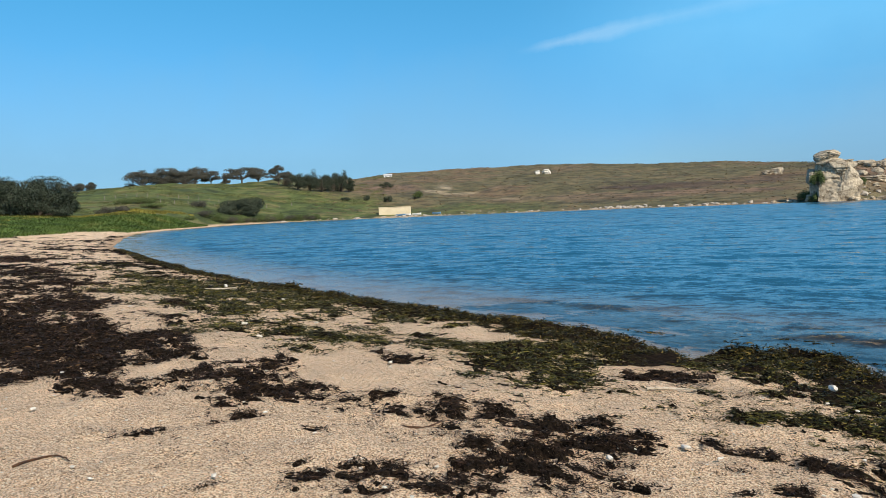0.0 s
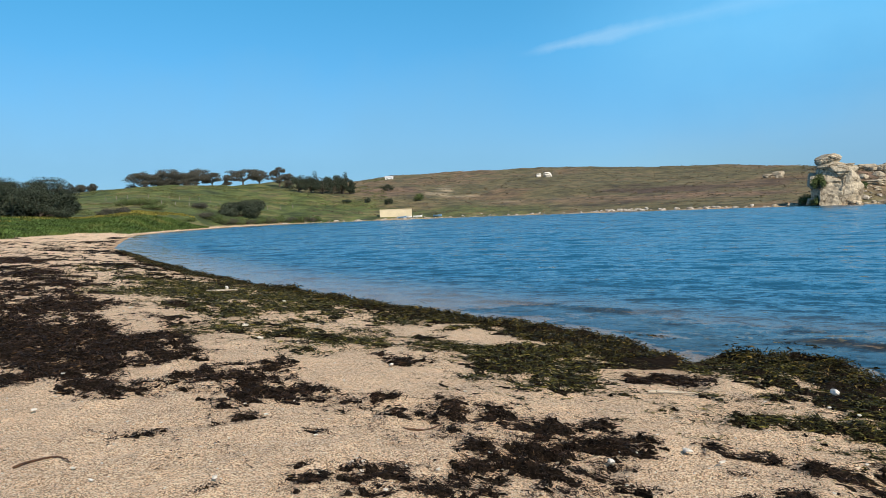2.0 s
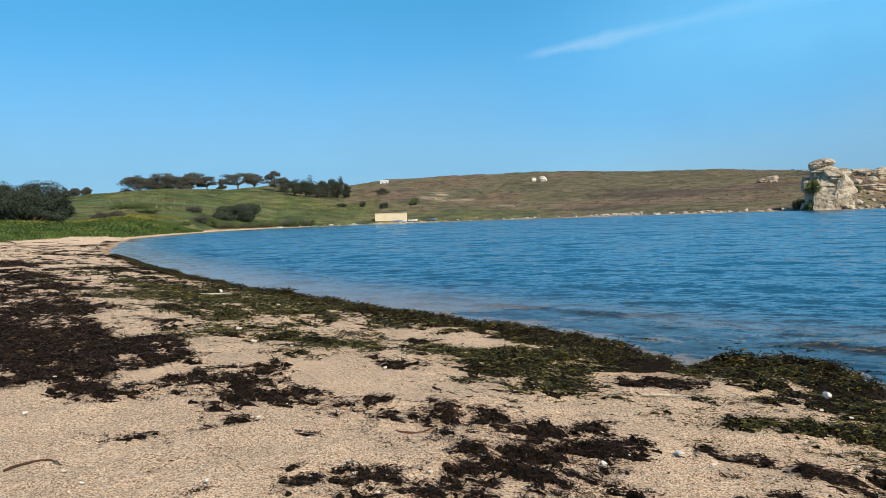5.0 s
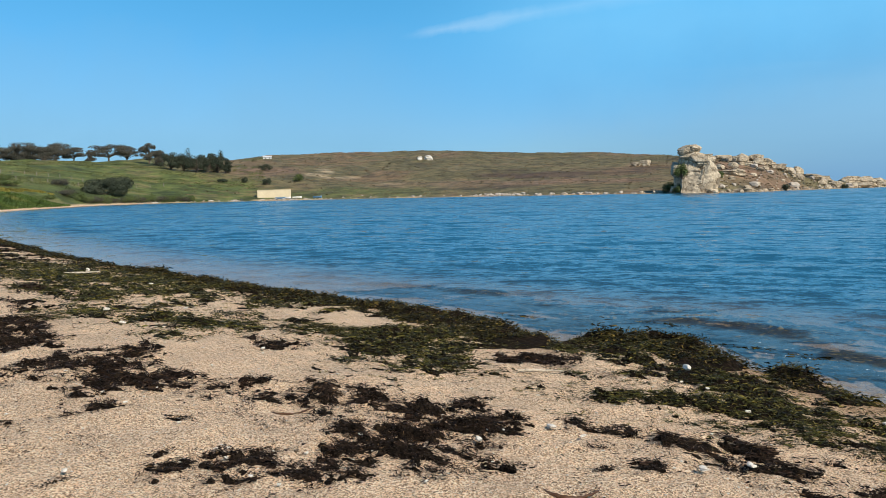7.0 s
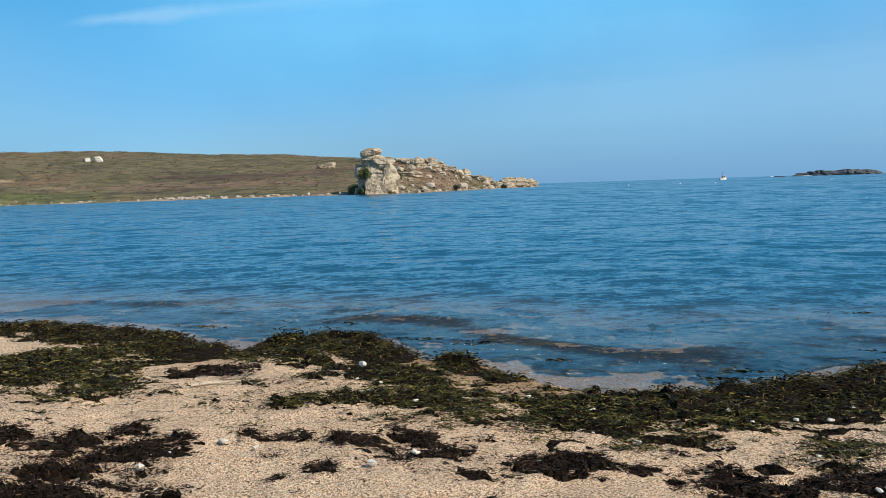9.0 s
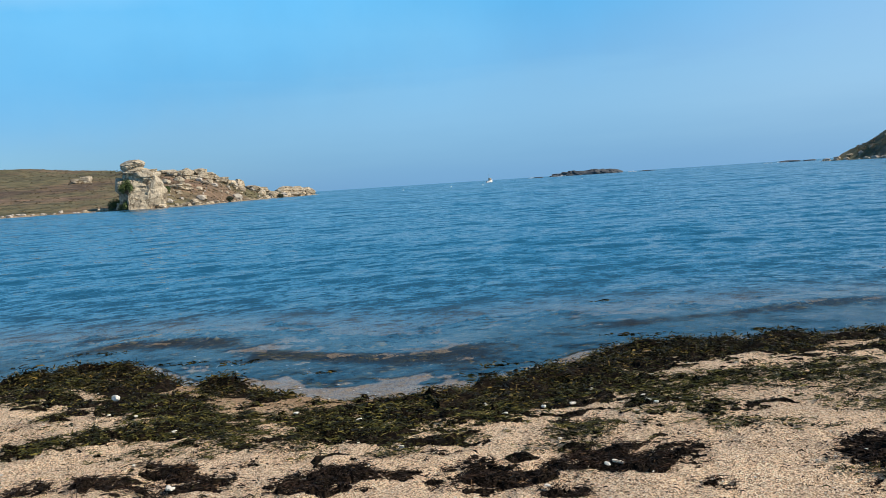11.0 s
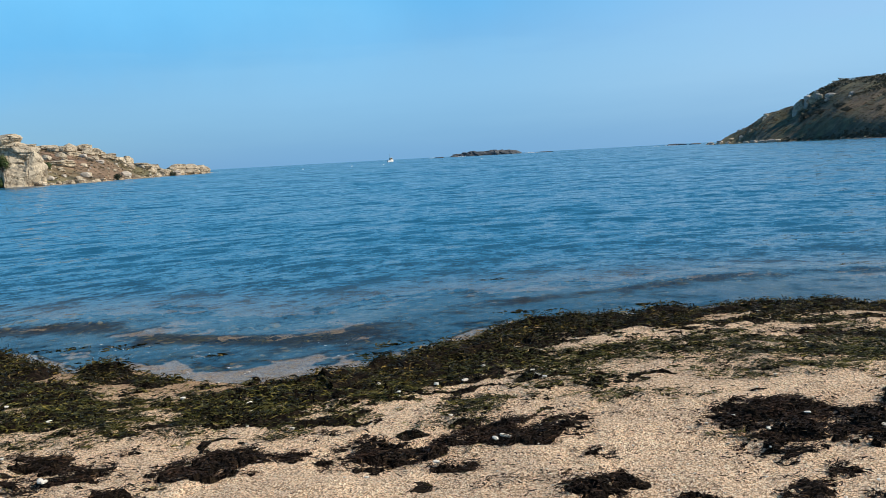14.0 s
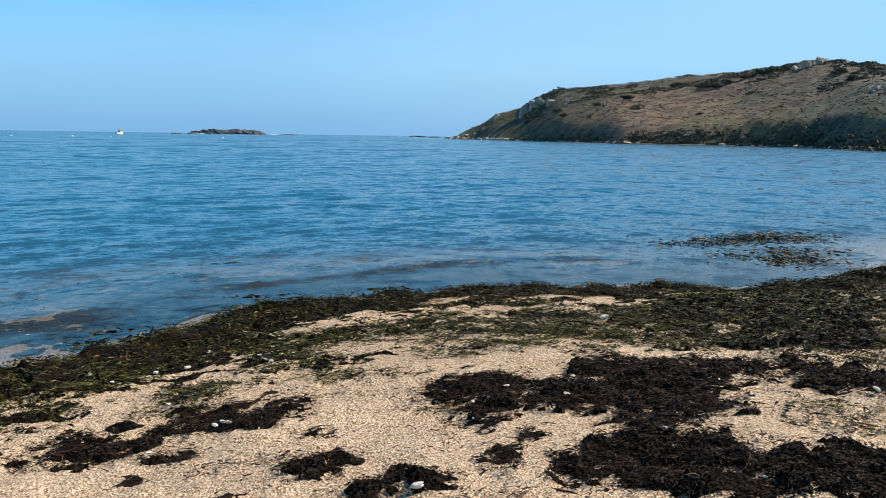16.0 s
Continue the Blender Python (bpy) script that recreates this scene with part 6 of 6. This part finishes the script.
    heap(2.17, 4.84, 0.14, 0.15, 24, 0.42, dry, 89)
    heap(2.61, 4.59, 0.23, 0.26, 30, 0.36, dry, 90)
    heap(2.61, 4.25, 0.18, 0.15, 32, 0.42, dry, 91)
    heap(2.29, 4.32, 0.09, 0.10, 28, 0.50, dry, 92)
    heap(2.50, 3.75, 0.11, 0.09, 34, 0.50, dry, 93)
    heap(3.00, 4.39, 0.12, 0.10, 34, 0.50, dry, 94)
    heap(1.74, 4.36, 0.08, 0.12, 22, 0.46, dry, 95)
    heap(1.53, 4.76, 0.15, 0.06, 18, 0.56, dry, 96)
    heap(1.46, 4.37, 0.06, 0.10, 18, 0.50, dry, 97)
    heap(2.81, 5.84, 0.53, 0.34, 26, 0.40, wet, 98)
    heap(3.37, 5.56, 0.38, 0.40, 31, 0.36, wet, 99)
    heap(2.64, 5.27, 0.26, 0.10, 27, 0.56, thin, 100)
    heap(3.54, 6.61, 0.42, 0.43, 28, 0.30, wet, 101)
    heap(3.02, 6.18, 0.31, 0.24, 26, 0.40, wet, 102)
    heap(3.62, 6.09, 0.37, 0.32, 31, 0.36, wet, 103)
    heap(3.22, 4.96, 0.26, 0.24, 33, 0.50, thin, 104)
    heap(4.13, 5.11, 0.51, 0.55, 39, 0.34, wet, 105)
    heap(3.99, 4.32, 0.39, 0.38, 43, 0.40, wet, 106)
    heap(4.83, 4.44, 0.58, 0.49, 47, 0.34, wet, 107)
    heap(5.34, 4.20, 0.50, 0.37, 52, 0.38, wet, 108)
    heap(4.32, 3.63, 0.35, 0.15, 50, 0.54, thin, 109)
    heap(4.47, 3.98, 0.26, 0.15, 48, 0.46, wet, 110)
    heap(4.93, 3.81, 0.27, 0.21, 52, 0.50, wet, 111)
    heap(3.50, 4.45, 0.17, 0.14, 38, 0.60, thin, 112)
    heap(3.83, 3.71, 0.23, 0.11, 46, 0.58, thin, 113)
    heap(3.22, 3.66, 0.26, 0.23, 41, 0.36, dry, 114)
    heap(2.93, 3.71, 0.14, 0.12, 38, 0.44, dry, 115)
    heap(3.74, 2.94, 0.21, 0.21, 52, 0.36, dry, 116)
    heap(2.78, 3.86, 0.10, 0.09, 36, 0.46, dry, 117)
    heap(3.51, 3.30, 0.14, 0.08, 47, 0.58, dry, 118)
    heap(3.95, 3.41, 0.19, 0.09, 49, 0.60, dry, 119)
    heap(6.01, 4.31, 0.33, 0.37, 54, 0.34, wet, 120)
    heap(6.24, 3.92, 0.38, 0.48, 58, 0.36, wet, 121)
    heap(6.40, 3.25, 0.42, 0.35, 63, 0.40, wet, 122)
    heap(5.67, 2.78, 0.28, 0.51, 64, 0.42, wet, 123)
    heap(5.71, 2.37, 0.27, 0.33, 67, 0.44, wet, 124)
    heap(6.96, 2.11, 0.42, 0.46, 73, 0.50, thin, 125)
    heap(6.70, 2.59, 0.31, 0.23, 69, 0.44, wet, 126)
    heap(6.40, 1.62, 0.20, 0.21, 76, 0.50, thin, 127)
    heap(6.35, 2.76, 0.35, 0.17, 66, 0.50, thin, 128)
    heap(5.29, 3.77, 0.29, 0.26, 55, 0.52, thin, 129)
    heap(4.86, 2.87, 0.21, 0.21, 59, 0.52, thin, 130)
    heap(4.39, 2.77, 0.23, 0.05, 58, 0.56, thin, 131)
    heap(3.79, 2.74, 0.21, 0.10, 54, 0.44, dry, 132)
    heap(3.87, 2.60, 0.14, 0.11, 56, 0.46, dry, 133)
    heap(3.73, 2.29, 0.13, 0.07, 58, 0.54, dry, 134)
    heap(4.37, 2.42, 0.20, 0.22, 61, 0.36, dry, 135)
    heap(4.08, 2.58, 0.15, 0.12, 58, 0.52, dry, 136)
    heap(4.34, 2.19, 0.18, 0.16, 63, 0.42, dry, 137)
    heap(4.59, 1.96, 0.11, 0.18, 67, 0.48, dry, 138)
    heap(3.73, 1.43, 0.13, 0.11, 69, 0.46, dry, 139)
    heap(3.84, 1.31, 0.09, 0.07, 71, 0.46, dry, 140)
    heap(3.52, 1.05, 0.13, 0.09, 73, 0.42, dry, 141)
    heap(3.65, 0.80, 0.16, 0.09, 78, 0.42, dry, 142)
    heap(5.38, 1.91, 0.17, 0.13, 70, 0.52, thin, 143)
    heap(5.05, 1.11, 0.08, 0.10, 78, 0.42, dry, 144)
    heap(5.50, 1.64, 0.25, 0.14, 73, 0.56, thin, 145)
    heap(4.20, 1.64, 0.10, 0.07, 69, 0.52, dry, 146)
    heap(4.74, 2.74, 0.24, 0.13, 60, 0.50, wet, 147)
    heap(5.16, 0.90, 0.26, 0.25, 80, 0.42, dry, 148)
    heap(5.45, 0.80, 0.16, 0.17, 82, 0.44, dry, 149)
    heap(5.79, 0.03, 0.21, 0.21, 90, 0.36, dry, 150)
    heap(5.78, -0.25, 0.25, 0.30, 92, 0.40, dry, 151)
    heap(5.12, 0.42, 0.44, 0.23, 85, 0.36, dry, 152)
    heap(5.16, -0.05, 0.43, 0.18, 91, 0.36, dry, 153)
    heap(6.07, -0.62, 0.14, 0.13, 96, 0.46, dry, 154)
    heap(5.10, -0.70, 0.14, 0.11, 98, 0.46, dry, 155)
    heap(4.65, 0.74, 0.17, 0.19, 81, 0.44, dry, 156)
    heap(4.10, 0.50, 0.10, 0.20, 83, 0.56, dry, 157)
    heap(4.76, 0.98, 0.14, 0.07, 78, 0.56, thin, 158)
    heap(4.72, -0.31, 0.27, 0.16, 94, 0.44, dry, 159)
    heap(4.29, -0.27, 0.24, 0.18, 94, 0.36, dry, 160)
    heap(4.05, -0.03, 0.20, 0.13, 90, 0.38, dry, 161)
    heap(4.36, -0.56, 0.24, 0.18, 97, 0.38, dry, 162)
    heap(4.00, -0.67, 0.33, 0.17, 99, 0.34, dry, 163)
    heap(4.20, -1.15, 0.27, 0.20, 105, 0.34, dry, 164)
    heap(4.29, -0.93, 0.18, 0.14, 102, 0.56, dry, 165)
    heap(4.48, -1.37, 0.16, 0.12, 107, 0.42, dry, 166)
    heap(4.40, 0.35, 0.12, 0.08, 85, 0.54, dry, 167)
    heap(3.92, -0.36, 0.22, 0.09, 95, 0.36, dry, 168)
    heap(3.83, 0.12, 0.16, 0.05, 88, 0.56, dry, 169)
    heap(9.10, -1.11, 0.89, 1.30, 97, 0.32, wet, 170)
    heap(9.66, -2.25, 0.64, 1.56, 103, 0.34, wet, 171)
    heap(7.77, -1.34, 1.01, 0.54, 100, 0.40, wet, 172)
    heap(7.13, 1.05, 0.49, 0.45, 82, 0.48, thin, 173)
    heap(7.13, 0.21, 0.54, 0.28, 88, 0.48, thin, 174)
    heap(6.20, 1.20, 0.33, 0.19, 79, 0.50, thin, 175)
    heap(6.98, -0.23, 0.50, 0.21, 92, 0.50, thin, 176)
    heap(7.20, -0.71, 0.31, 0.22, 96, 0.50, thin, 177)
    heap(7.97, 1.03, 0.35, 0.26, 83, 0.54, dry, 178)
    heap(6.08, -1.23, 0.44, 0.17, 101, 0.52, dry, 179)
    heap(5.95, -1.57, 0.27, 0.17, 105, 0.44, dry, 180)
    heap(6.25, -1.02, 0.22, 0.11, 99, 0.52, dry, 181)
    heap(6.73, -1.92, 0.30, 0.15, 106, 0.46, thin, 182)
    heap(7.61, 1.73, 0.28, 0.38, 77, 0.50, thin, 183)
    heap(7.90, -0.38, 0.34, 0.36, 93, 0.50, thin, 184)
    heap(6.48, 0.63, 0.42, 0.22, 84, 0.54, thin, 185)
    heap(8.40, -1.58, 0.86, 0.94, 101, 0.42, dry, 301)
    heap(7.56, -1.92, 0.39, 0.50, 104, 0.46, dry, 302)
    heap(6.05, -1.55, 0.36, 0.37, 104, 0.46, dry, 303)
    heap(5.48, -0.14, 0.34, 0.57, 91, 0.44, dry, 304)
    heap(5.85, -0.70, 0.28, 0.49, 97, 0.48, dry, 305)
    heap(6.98, -0.91, 0.53, 0.38, 97, 0.46, wet, 306)
    heap(4.99, -0.38, 0.20, 0.35, 94, 0.46, dry, 307)
    heap(8.02, 0.39, 0.75, 0.59, 87, 0.50, thin, 308)
    heap(5.11, -1.36, 0.21, 0.21, 105, 0.50, thin, 309)
    crumbs(1000, 9, spots)


# ---- pebbles, shells and driftwood ----
def pebbles():
    rng = random.Random(4)
    kinds = []
    for i in range(5):
        bm = boulder_mesh(2000 + i, 2, 0.55)
        me = bpy.data.meshes.new("pebble")
        bm.to_mesh(me)
        bm.free()
        me.materials.append(M_STONE)
        kinds.append(me)
    places = [(3.10, 5.62, 0.051), (3.39, 6.53, 0.046), (-6.42, 19.44, 0.226), (-3.54, 11.33, 0.131), (-2.96, 10.08, 0.083), (-4.10, 16.10, 0.092),
              (-3.84, 6.22, 0.052), (-1.69, 4.45, 0.045), (0.78, 4.90, 0.063), (1.36, 5.20, 0.068), (1.53, 5.00, 0.045), (3.28, 7.10, 0.173), (-1.02,
              8.43, 0.067), (-4.41, 7.74, 0.042), (-6.55, 14.09, 0.061), (-2.52, 11.74, 0.076), (-1.77, 5.93, 0.034), (-2.87, 5.86, 0.031), (-0.81,
              4.55, 0.025), (-0.63, 4.24, 0.027), (2.03, 4.20, 0.048), (2.39, 4.30, 0.050), (4.05, 5.29, 0.050), (4.21, 4.64, 0.055), (5.08, 4.00,
              0.055), (4.91, 3.66, 0.050), (5.86, 3.81, 0.045), (5.28, 3.54, 0.050), (5.47, 3.38, 0.055), (5.97, 3.51, 0.045)]
    places += [(5.82, 2.92, 0.040), (5.68, 2.79, 0.050), (3.85, 3.76, 0.045), (2.02, 4.21, 0.055), (2.39, 4.33, 0.055), (3.14, 6.39, 0.040), (4.17,
              2.28, 0.040), (4.22, 2.26, 0.045), (4.21, 2.21, 0.040), (4.65, 5.59, 0.030), (5.60, 2.69, 0.045), (3.72, 2.41, 0.040), (3.53, 0.78,
              0.070), (7.80, 0.22, 0.100), (5.23, 0.69, 0.035), (4.86, 0.83, 0.045), (4.53, -0.34, 0.050), (5.05, 1.08, 0.030), (5.06, 0.26, 0.045),
              (5.53, -1.64, 0.050), (4.35, 1.46, 0.020), (5.33, -0.88, 0.030), (4.33, -0.39, 0.040)]
    while len(places) < 190:
        a, r = rng.uniform(-34, 106), rng.uniform(3.2, 11) if rng.random() < 0.8 else rng.uniform(11, 25)
        x, y = polar(a, r)
        if shore_distance([x], [y])[0] > 0.3:
            places.append((x, y, rng.uniform(0.010, 0.024) * (1 + r / 14)))
    for i, (x, y, s) in enumerate(places):
        ob = new("pebble", kinds[i % 5])
        s = s * 0.92 if s < 0.06 else 0.058 + (s - 0.06) * 0.5
        q = (1.15, 0.8, 0.42) if s < 0.08 else (1.4, 0.6, 0.42)
        ob.matrix_world = pose(x, y, gz(x, y) + s * 0.2 + (0.012 if i >= 53 else 0.022 if s < 0.1 else 0.05), rng.uniform(-12, 12), rng.uniform(-12, 12), rng.uniform(0, 360)) @ Matrix.Diagonal((s * q[0], s * q[1], s * q[2], 1))
        tagged(ob, "white sea-worn stone lying on the sand" if s >= 0.1 else "small white pebble lying on the shell sand", "pebble", "white pebbles on the beach")


def shell_grit(n, seed):
    """Broken white shell and grit too small to count."""
    rng = np.random.default_rng(seed)
    a, r = np.radians(rng.uniform(-36, 108, n)), 3.0 + 9.0 * rng.uniform(0, 1, n)
    x, y = r * np.sin(a), r * np.cos(a)
    ok = shore_distance(x, y) > 0.4
    x, y = x[ok], y[ok]
    k = len(x)
    s = rng.uniform(0.003, 0.009, k) * (0.7 + r[ok] / 12)
    p = np.stack([x, y, ground_z(x, y) + s * 0.5], 1)
    turn = rng.uniform(0, 6.28, k)
    ex = np.stack([np.cos(turn), np.sin(turn), 0 * turn], 1) * (s * rng.uniform(0.8, 1.8, k))[:, None]
    ey = np.stack([-np.sin(turn), np.cos(turn), 0 * turn], 1) * s[:, None]
    ez = np.stack([0 * s, 0 * s, s * 0.6], 1)
    v = np.stack([p + ex, p + ey, p - ex, p - ey, p + ez, p - ez], 1).reshape(-1, 3)
    b = np.arange(k) * 6
    f = np.concatenate([np.stack([b + i, b + (i + 1) % 4, b + 4], 1) for i in range(4)] + [np.stack([b + (i + 1) % 4, b + i, b + 5], 1) for i in range(4)])
    ob = mesh_object("shell_grit", v, f, M_STONE)
    tagged(ob, "white broken shell and grit strewn on the beach", "shell grit", kind="stuff")


def stick(name, x, y, length, thick, turn, seed, material, label, curl=0.1):
    """A bent, tapering stick or stalk lying on the sand."""
    rng = random.Random(seed)
    bm = bmesh.new()
    p = Vector((-length / 2, 0, thick * 0.9))
    bend = rng.choice((-1, 1)) * curl
    for i in range(7):
        q = p + Vector((length / 7, (bend * (i - 3) / 3 + rng.uniform(-0.03, 0.03)) * length * 0.5, rng.uniform(-0.004, 0.006)))
        limb(bm, p, q, thick * (1 - 0.09 * i), thick * (1 - 0.09 * (i + 1)), 7)
        p = q
    me = bpy.data.meshes.new(name)
    bm.to_mesh(me)
    bm.free()
    me.materials.append(material)
    me.polygons.foreach_set("use_smooth", np.ones(len(me.polygons), bool))
    ob = new(name, me)
    ob.matrix_world = pose(x, y, gz(x, y) - 0.004, 0, 0, turn)
    tagged(ob, label, name.replace("_", " "))


# ---- buildings, boat, buoys ----
def box(bm, x0, x1, y0, y1, z0, z1):
    m = Matrix.Translation(((x0 + x1) / 2, (y0 + y1) / 2, (z0 + z1) / 2)) @ Matrix.Diagonal((x1 - x0, y1 - y0, z1 - z0, 1))
    bmesh.ops.create_cube(bm, size=1, matrix=m)


def boat_shed():
    r = 283.0
    x, y = polar(-5.35, r)
    base = new("boat_shed")
    base.matrix_world = pose(x, y, WATER + 0.45, 0, 0, 5.35)
    w, h = 6.0, 3.3
    bm = bmesh.new()
    box(bm, -w, w, 0, 5.0, -0.8, h)
    part("wall", bm, M_CREAM, base)
    bm = bmesh.new()
    box(bm, -w - 0.12, w + 0.12, -0.12, 5.1, h, h + 0.18)
    part("coping", bm, M_CREAM, base)
    bm = bmesh.new()
    box(bm, 2.5, w + 0.8, -7.0, -0.05, -0.9, -0.25)
    part("slipway", bm, M_CONCRETE, base, "pale concrete slipway")
    tagged(base, "long low cream-rendered boat shed at the water's edge", "boat shed")


def dinghy(az, r, length, turn, material, label):
    x, y, z = at(az, r)
    base = new("dinghy")
    base.matrix_world = pose(x, y, max(z, WATER) + 0.28, 0, 0, turn)
    bm = bmesh.new()
    rings = []
    for u, hw, top in ((-1, 0.6, 0.42), (-0.4, 0.75, 0.40), (0.3, 0.68, 0.44), (0.8, 0.35, 0.52), (1.0, 0.04, 0.6)):
        rings.append([bm.verts.new((u * length / 2, s * hw * k, zz)) for s, k, zz in ((-1, 1, top), (-1, 0.7, -0.1), (0, 0, -0.28), (1, 0.7, -0.1), (1, 1, top), (1, 0.9, top), (0, 0, 0.0), (-1, 0.9, top))])
    for p, q in zip(rings, rings[1:]):
        for k in range(8):
            bm.faces.new((p[k], p[(k + 1) % 8], q[(k + 1) % 8], q[k]))
    bm.faces.new(rings[0])
    part("hull", bm, material, base)
    for u in (-0.5, 0.15):
        bm = bmesh.new()
        box(bm, u * length / 2 - 0.12, u * length / 2 + 0.12, -0.55, 0.55, 0.22, 0.26)
        part("thwart", bm, M_DRIFT, base)
    tagged(base, label, "dinghy", "dinghies by the shed")


def cottage():
    x, y, z = at(-5.75, 478)
    base = new("cottage")
    base.matrix_world = pose(x, y, z - 0.7, 0, 0, 5.75) @ Matrix.Diagonal((0.8, 0.9, 0.9, 1))
    bm = bmesh.new()
    box(bm, -3.2, 3.2, -2, 2, -0.3, 1.5)
    part("wall", bm, M_WHITE, base)
    bm = bmesh.new()
    pts = [bm.verts.new(p) for p in ((-3.5, -2.3, 1.5), (3.5, -2.3, 1.5), (3.5, 0, 2.7), (-3.5, 0, 2.7), (-3.5, 2.3, 1.5), (3.5, 2.3, 1.5))]
    for q in ((0, 1, 2, 3), (3, 2, 5, 4), (0, 3, 4), (1, 5, 2)):
        bm.faces.new([pts[k] for k in q])
    part("roof", bm, M_SLATE, base)
    for dx in (-1.6, 1.6):
        bm = bmesh.new()
        box(bm, dx - 0.35, dx + 0.35, -2.04, -1.9, 0.5, 1.2)
        part("window", bm, M_DARK, base)
    tagged(base, "small white cottage with a pale roof on the hill", "house")


def fence(az0, az1, r0, r1, count):
    base = new("fence")
    bx, by, bz = at((az0 + az1) / 2, (r0 + r1) / 2)
    base.location = (bx, by, bz)
    rng = random.Random(int(r0))
    bm = bmesh.new()
    box(bm, -0.09, 0.09, -0.09, 0.09, -0.3, 1.25)
    bmesh.ops.bevel(bm, geom=list(bm.edges), offset=0.02, segments=1, affect="EDGES")
    me = bpy.data.meshes.new("post")
    bm.to_mesh(me)
    bm.free()
    me.materials.append(M_POST)
    for i in range(count):
        u = i / (count - 1)
        x, y, z = at(az0 + (az1 - az0) * u, r0 + (r1 - r0) * u)
        ob = new("post", me)
        ob.parent = base
        ob.matrix_local = Matrix.Translation((x - bx, y - by, z - bz)) @ pose(0, 0, 0, rng.uniform(-6, 6), rng.uniform(-6, 6), rng.uniform(0, 90))
    tagged(base, "line of pale weathered fence posts across the grass field", "fence")


def motor_boat():
    r = 620.0
    x, y = polar(50.9, r)
    base = new("motor_boat")
    base.matrix_world = pose(x, y, WATER, 0, 0, -50.9 + 48) @ Matrix.Diagonal((1.35, 1.35, 1.55, 1))
    bm = bmesh.new()
    rings = []
    for t, hw, top in ((-1, 0.75, 0.95), (-0.5, 1.0, 0.9), (0.1, 1.0, 0.95), (0.6, 0.7, 1.1), (1.0, 0.06, 1.35)):
        xx = t * 2.6
        rings.append([bm.verts.new((xx, s * hw * k, zz)) for s, k, zz in ((-1, 1, top), (-1, 0.75, 0.1), (0, 0, -0.3), (1, 0.75, 0.1), (1, 1, top))])
    for a, b in zip(rings, rings[1:]):
        for k in range(4):
            bm.faces.new((a[k], a[k + 1], b[k + 1], b[k]))
        bm.faces.new((a[4], a[0], b[0], b[4]))
    bm.faces.new(rings[0])
    bm.faces.new(rings[-1])
    part("hull", bm, M_WHITE, base)
    bm = bmesh.new()
    box(bm, -0.3, 1.2, -0.65, 0.65, 0.9, 2.2)
    house = part("wheelhouse", bm, M_DRIFT, base, "tan wheelhouse")
    for s in (-1, 1):
        bm = bmesh.new()
        box(bm, 0.0, 0.9, s * 0.66 - 0.02, s * 0.66 + 0.02, 1.5, 2.0)
        part("window", bm, M_DARK, house)
    bm = bmesh.new()
    limb(bm, Vector((-0.4, 0, 0.9)), Vector((-0.4, 0, 4.2)), 0.09, 0.05)
    part("mast", bm, M_POST, base)
    tagged(base, "small white motor boat moored in the bay", "boat")


def buoy(az, r, s):
    x, y = polar(az, r)
    base = new("buoy")
    base.location = (x, y, WATER)
    bm = bmesh.new()
    bmesh.ops.create_uvsphere(bm, u_segments=12, v_segments=8, radius=s)
    part("float", bm, M_WHITE, base, smooth=True)
    bm = bmesh.new()
    limb(bm, Vector((0, 0, s * 0.8)), Vector((0, 0, s * 1.6)), s * 0.2, s * 0.12)
    part("eye", bm, M_DARK, base)
    tagged(base, "round white mooring buoy floating in the bay", "buoy", "mooring buoys")


stack_rock()
headland_rocks()
right_headland_rocks()
foot_rock()
spit_boulders()
strand_stones()
islet()
boat_shed()
cottage()
dinghy(-4.9, 279.5, 3.6, 10, M_BLUE, "faded blue dinghy pulled up before the boat shed")
dinghy(-4.45, 280, 3.2, -15, M_WHITE, "white dinghy pulled up beside the boat shed")
dinghy(-3.7, 281, 3.4, 5, M_WHITE, "white dinghy lying on the strand")
dinghy(-2.2, 282, 3.2, -8, M_BLUE, "faded blue dinghy lying on the strand grass")
build_trees()
build_scrub()
fence(-25.8, -17.5, 280, 292, 13)
fence(-24.0, -13.0, 240, 300, 13)
motor_boat()
for _az, _r in ((44.4, 310), (48.0, 330), (50.4, 320), (57.8, 330)):
    buoy(_az, _r, 0.32)
build_seaweed()
foam_and_glint_flecks(260, 31)
for _az, _r, _w, _h in ((54.2, 1470, 16, 2.2), (56.3, 1460, 14, 2.4), (61.5, 1480, 22, 2.2), (70.6, 1040, 9, 1.3), (71.6, 1030, 12, 1.2), (74.1, 552, 4, 0.7)):
    surf(_az, _r, _w, _h)
pebbles()
shell_grit(1600, 12)
wood = "bleached stick of driftwood on the beach"
stick("driftwood", -6.4, 18.9, 0.8, 0.035, 10, 1, M_DRIFT, wood)
stick("driftwood", 1.80, 7.20, 0.46, 0.018, -20, 2, M_DRIFT, wood)
stick("driftwood", 5.18, -0.64, 0.30, 0.006, 80, 3, M_DRIFT, wood)
stick("driftwood", 7.3, -2.02, 0.35, 0.008, 60, 6, M_DRIFT, wood)
stalk = "curved brown kelp stalk lying on the sand"
stick("kelp_stalk", -2.95, 4.80, 0.36, 0.010, 10, 4, M_STALK, stalk, 0.45)
stick("kelp_stalk", -0.50, 5.78, 0.32, 0.012, 15, 5, M_STALK, stalk, 0.4)
stick("kelp_stalk", 1.12, 3.94, 0.30, 0.016, -10, 7, M_STALK, stalk, 0.35)
stick("kelp_stalk", 3.65, 0.18, 0.30, 0.012, -60, 8, M_STALK, stalk, 0.3)
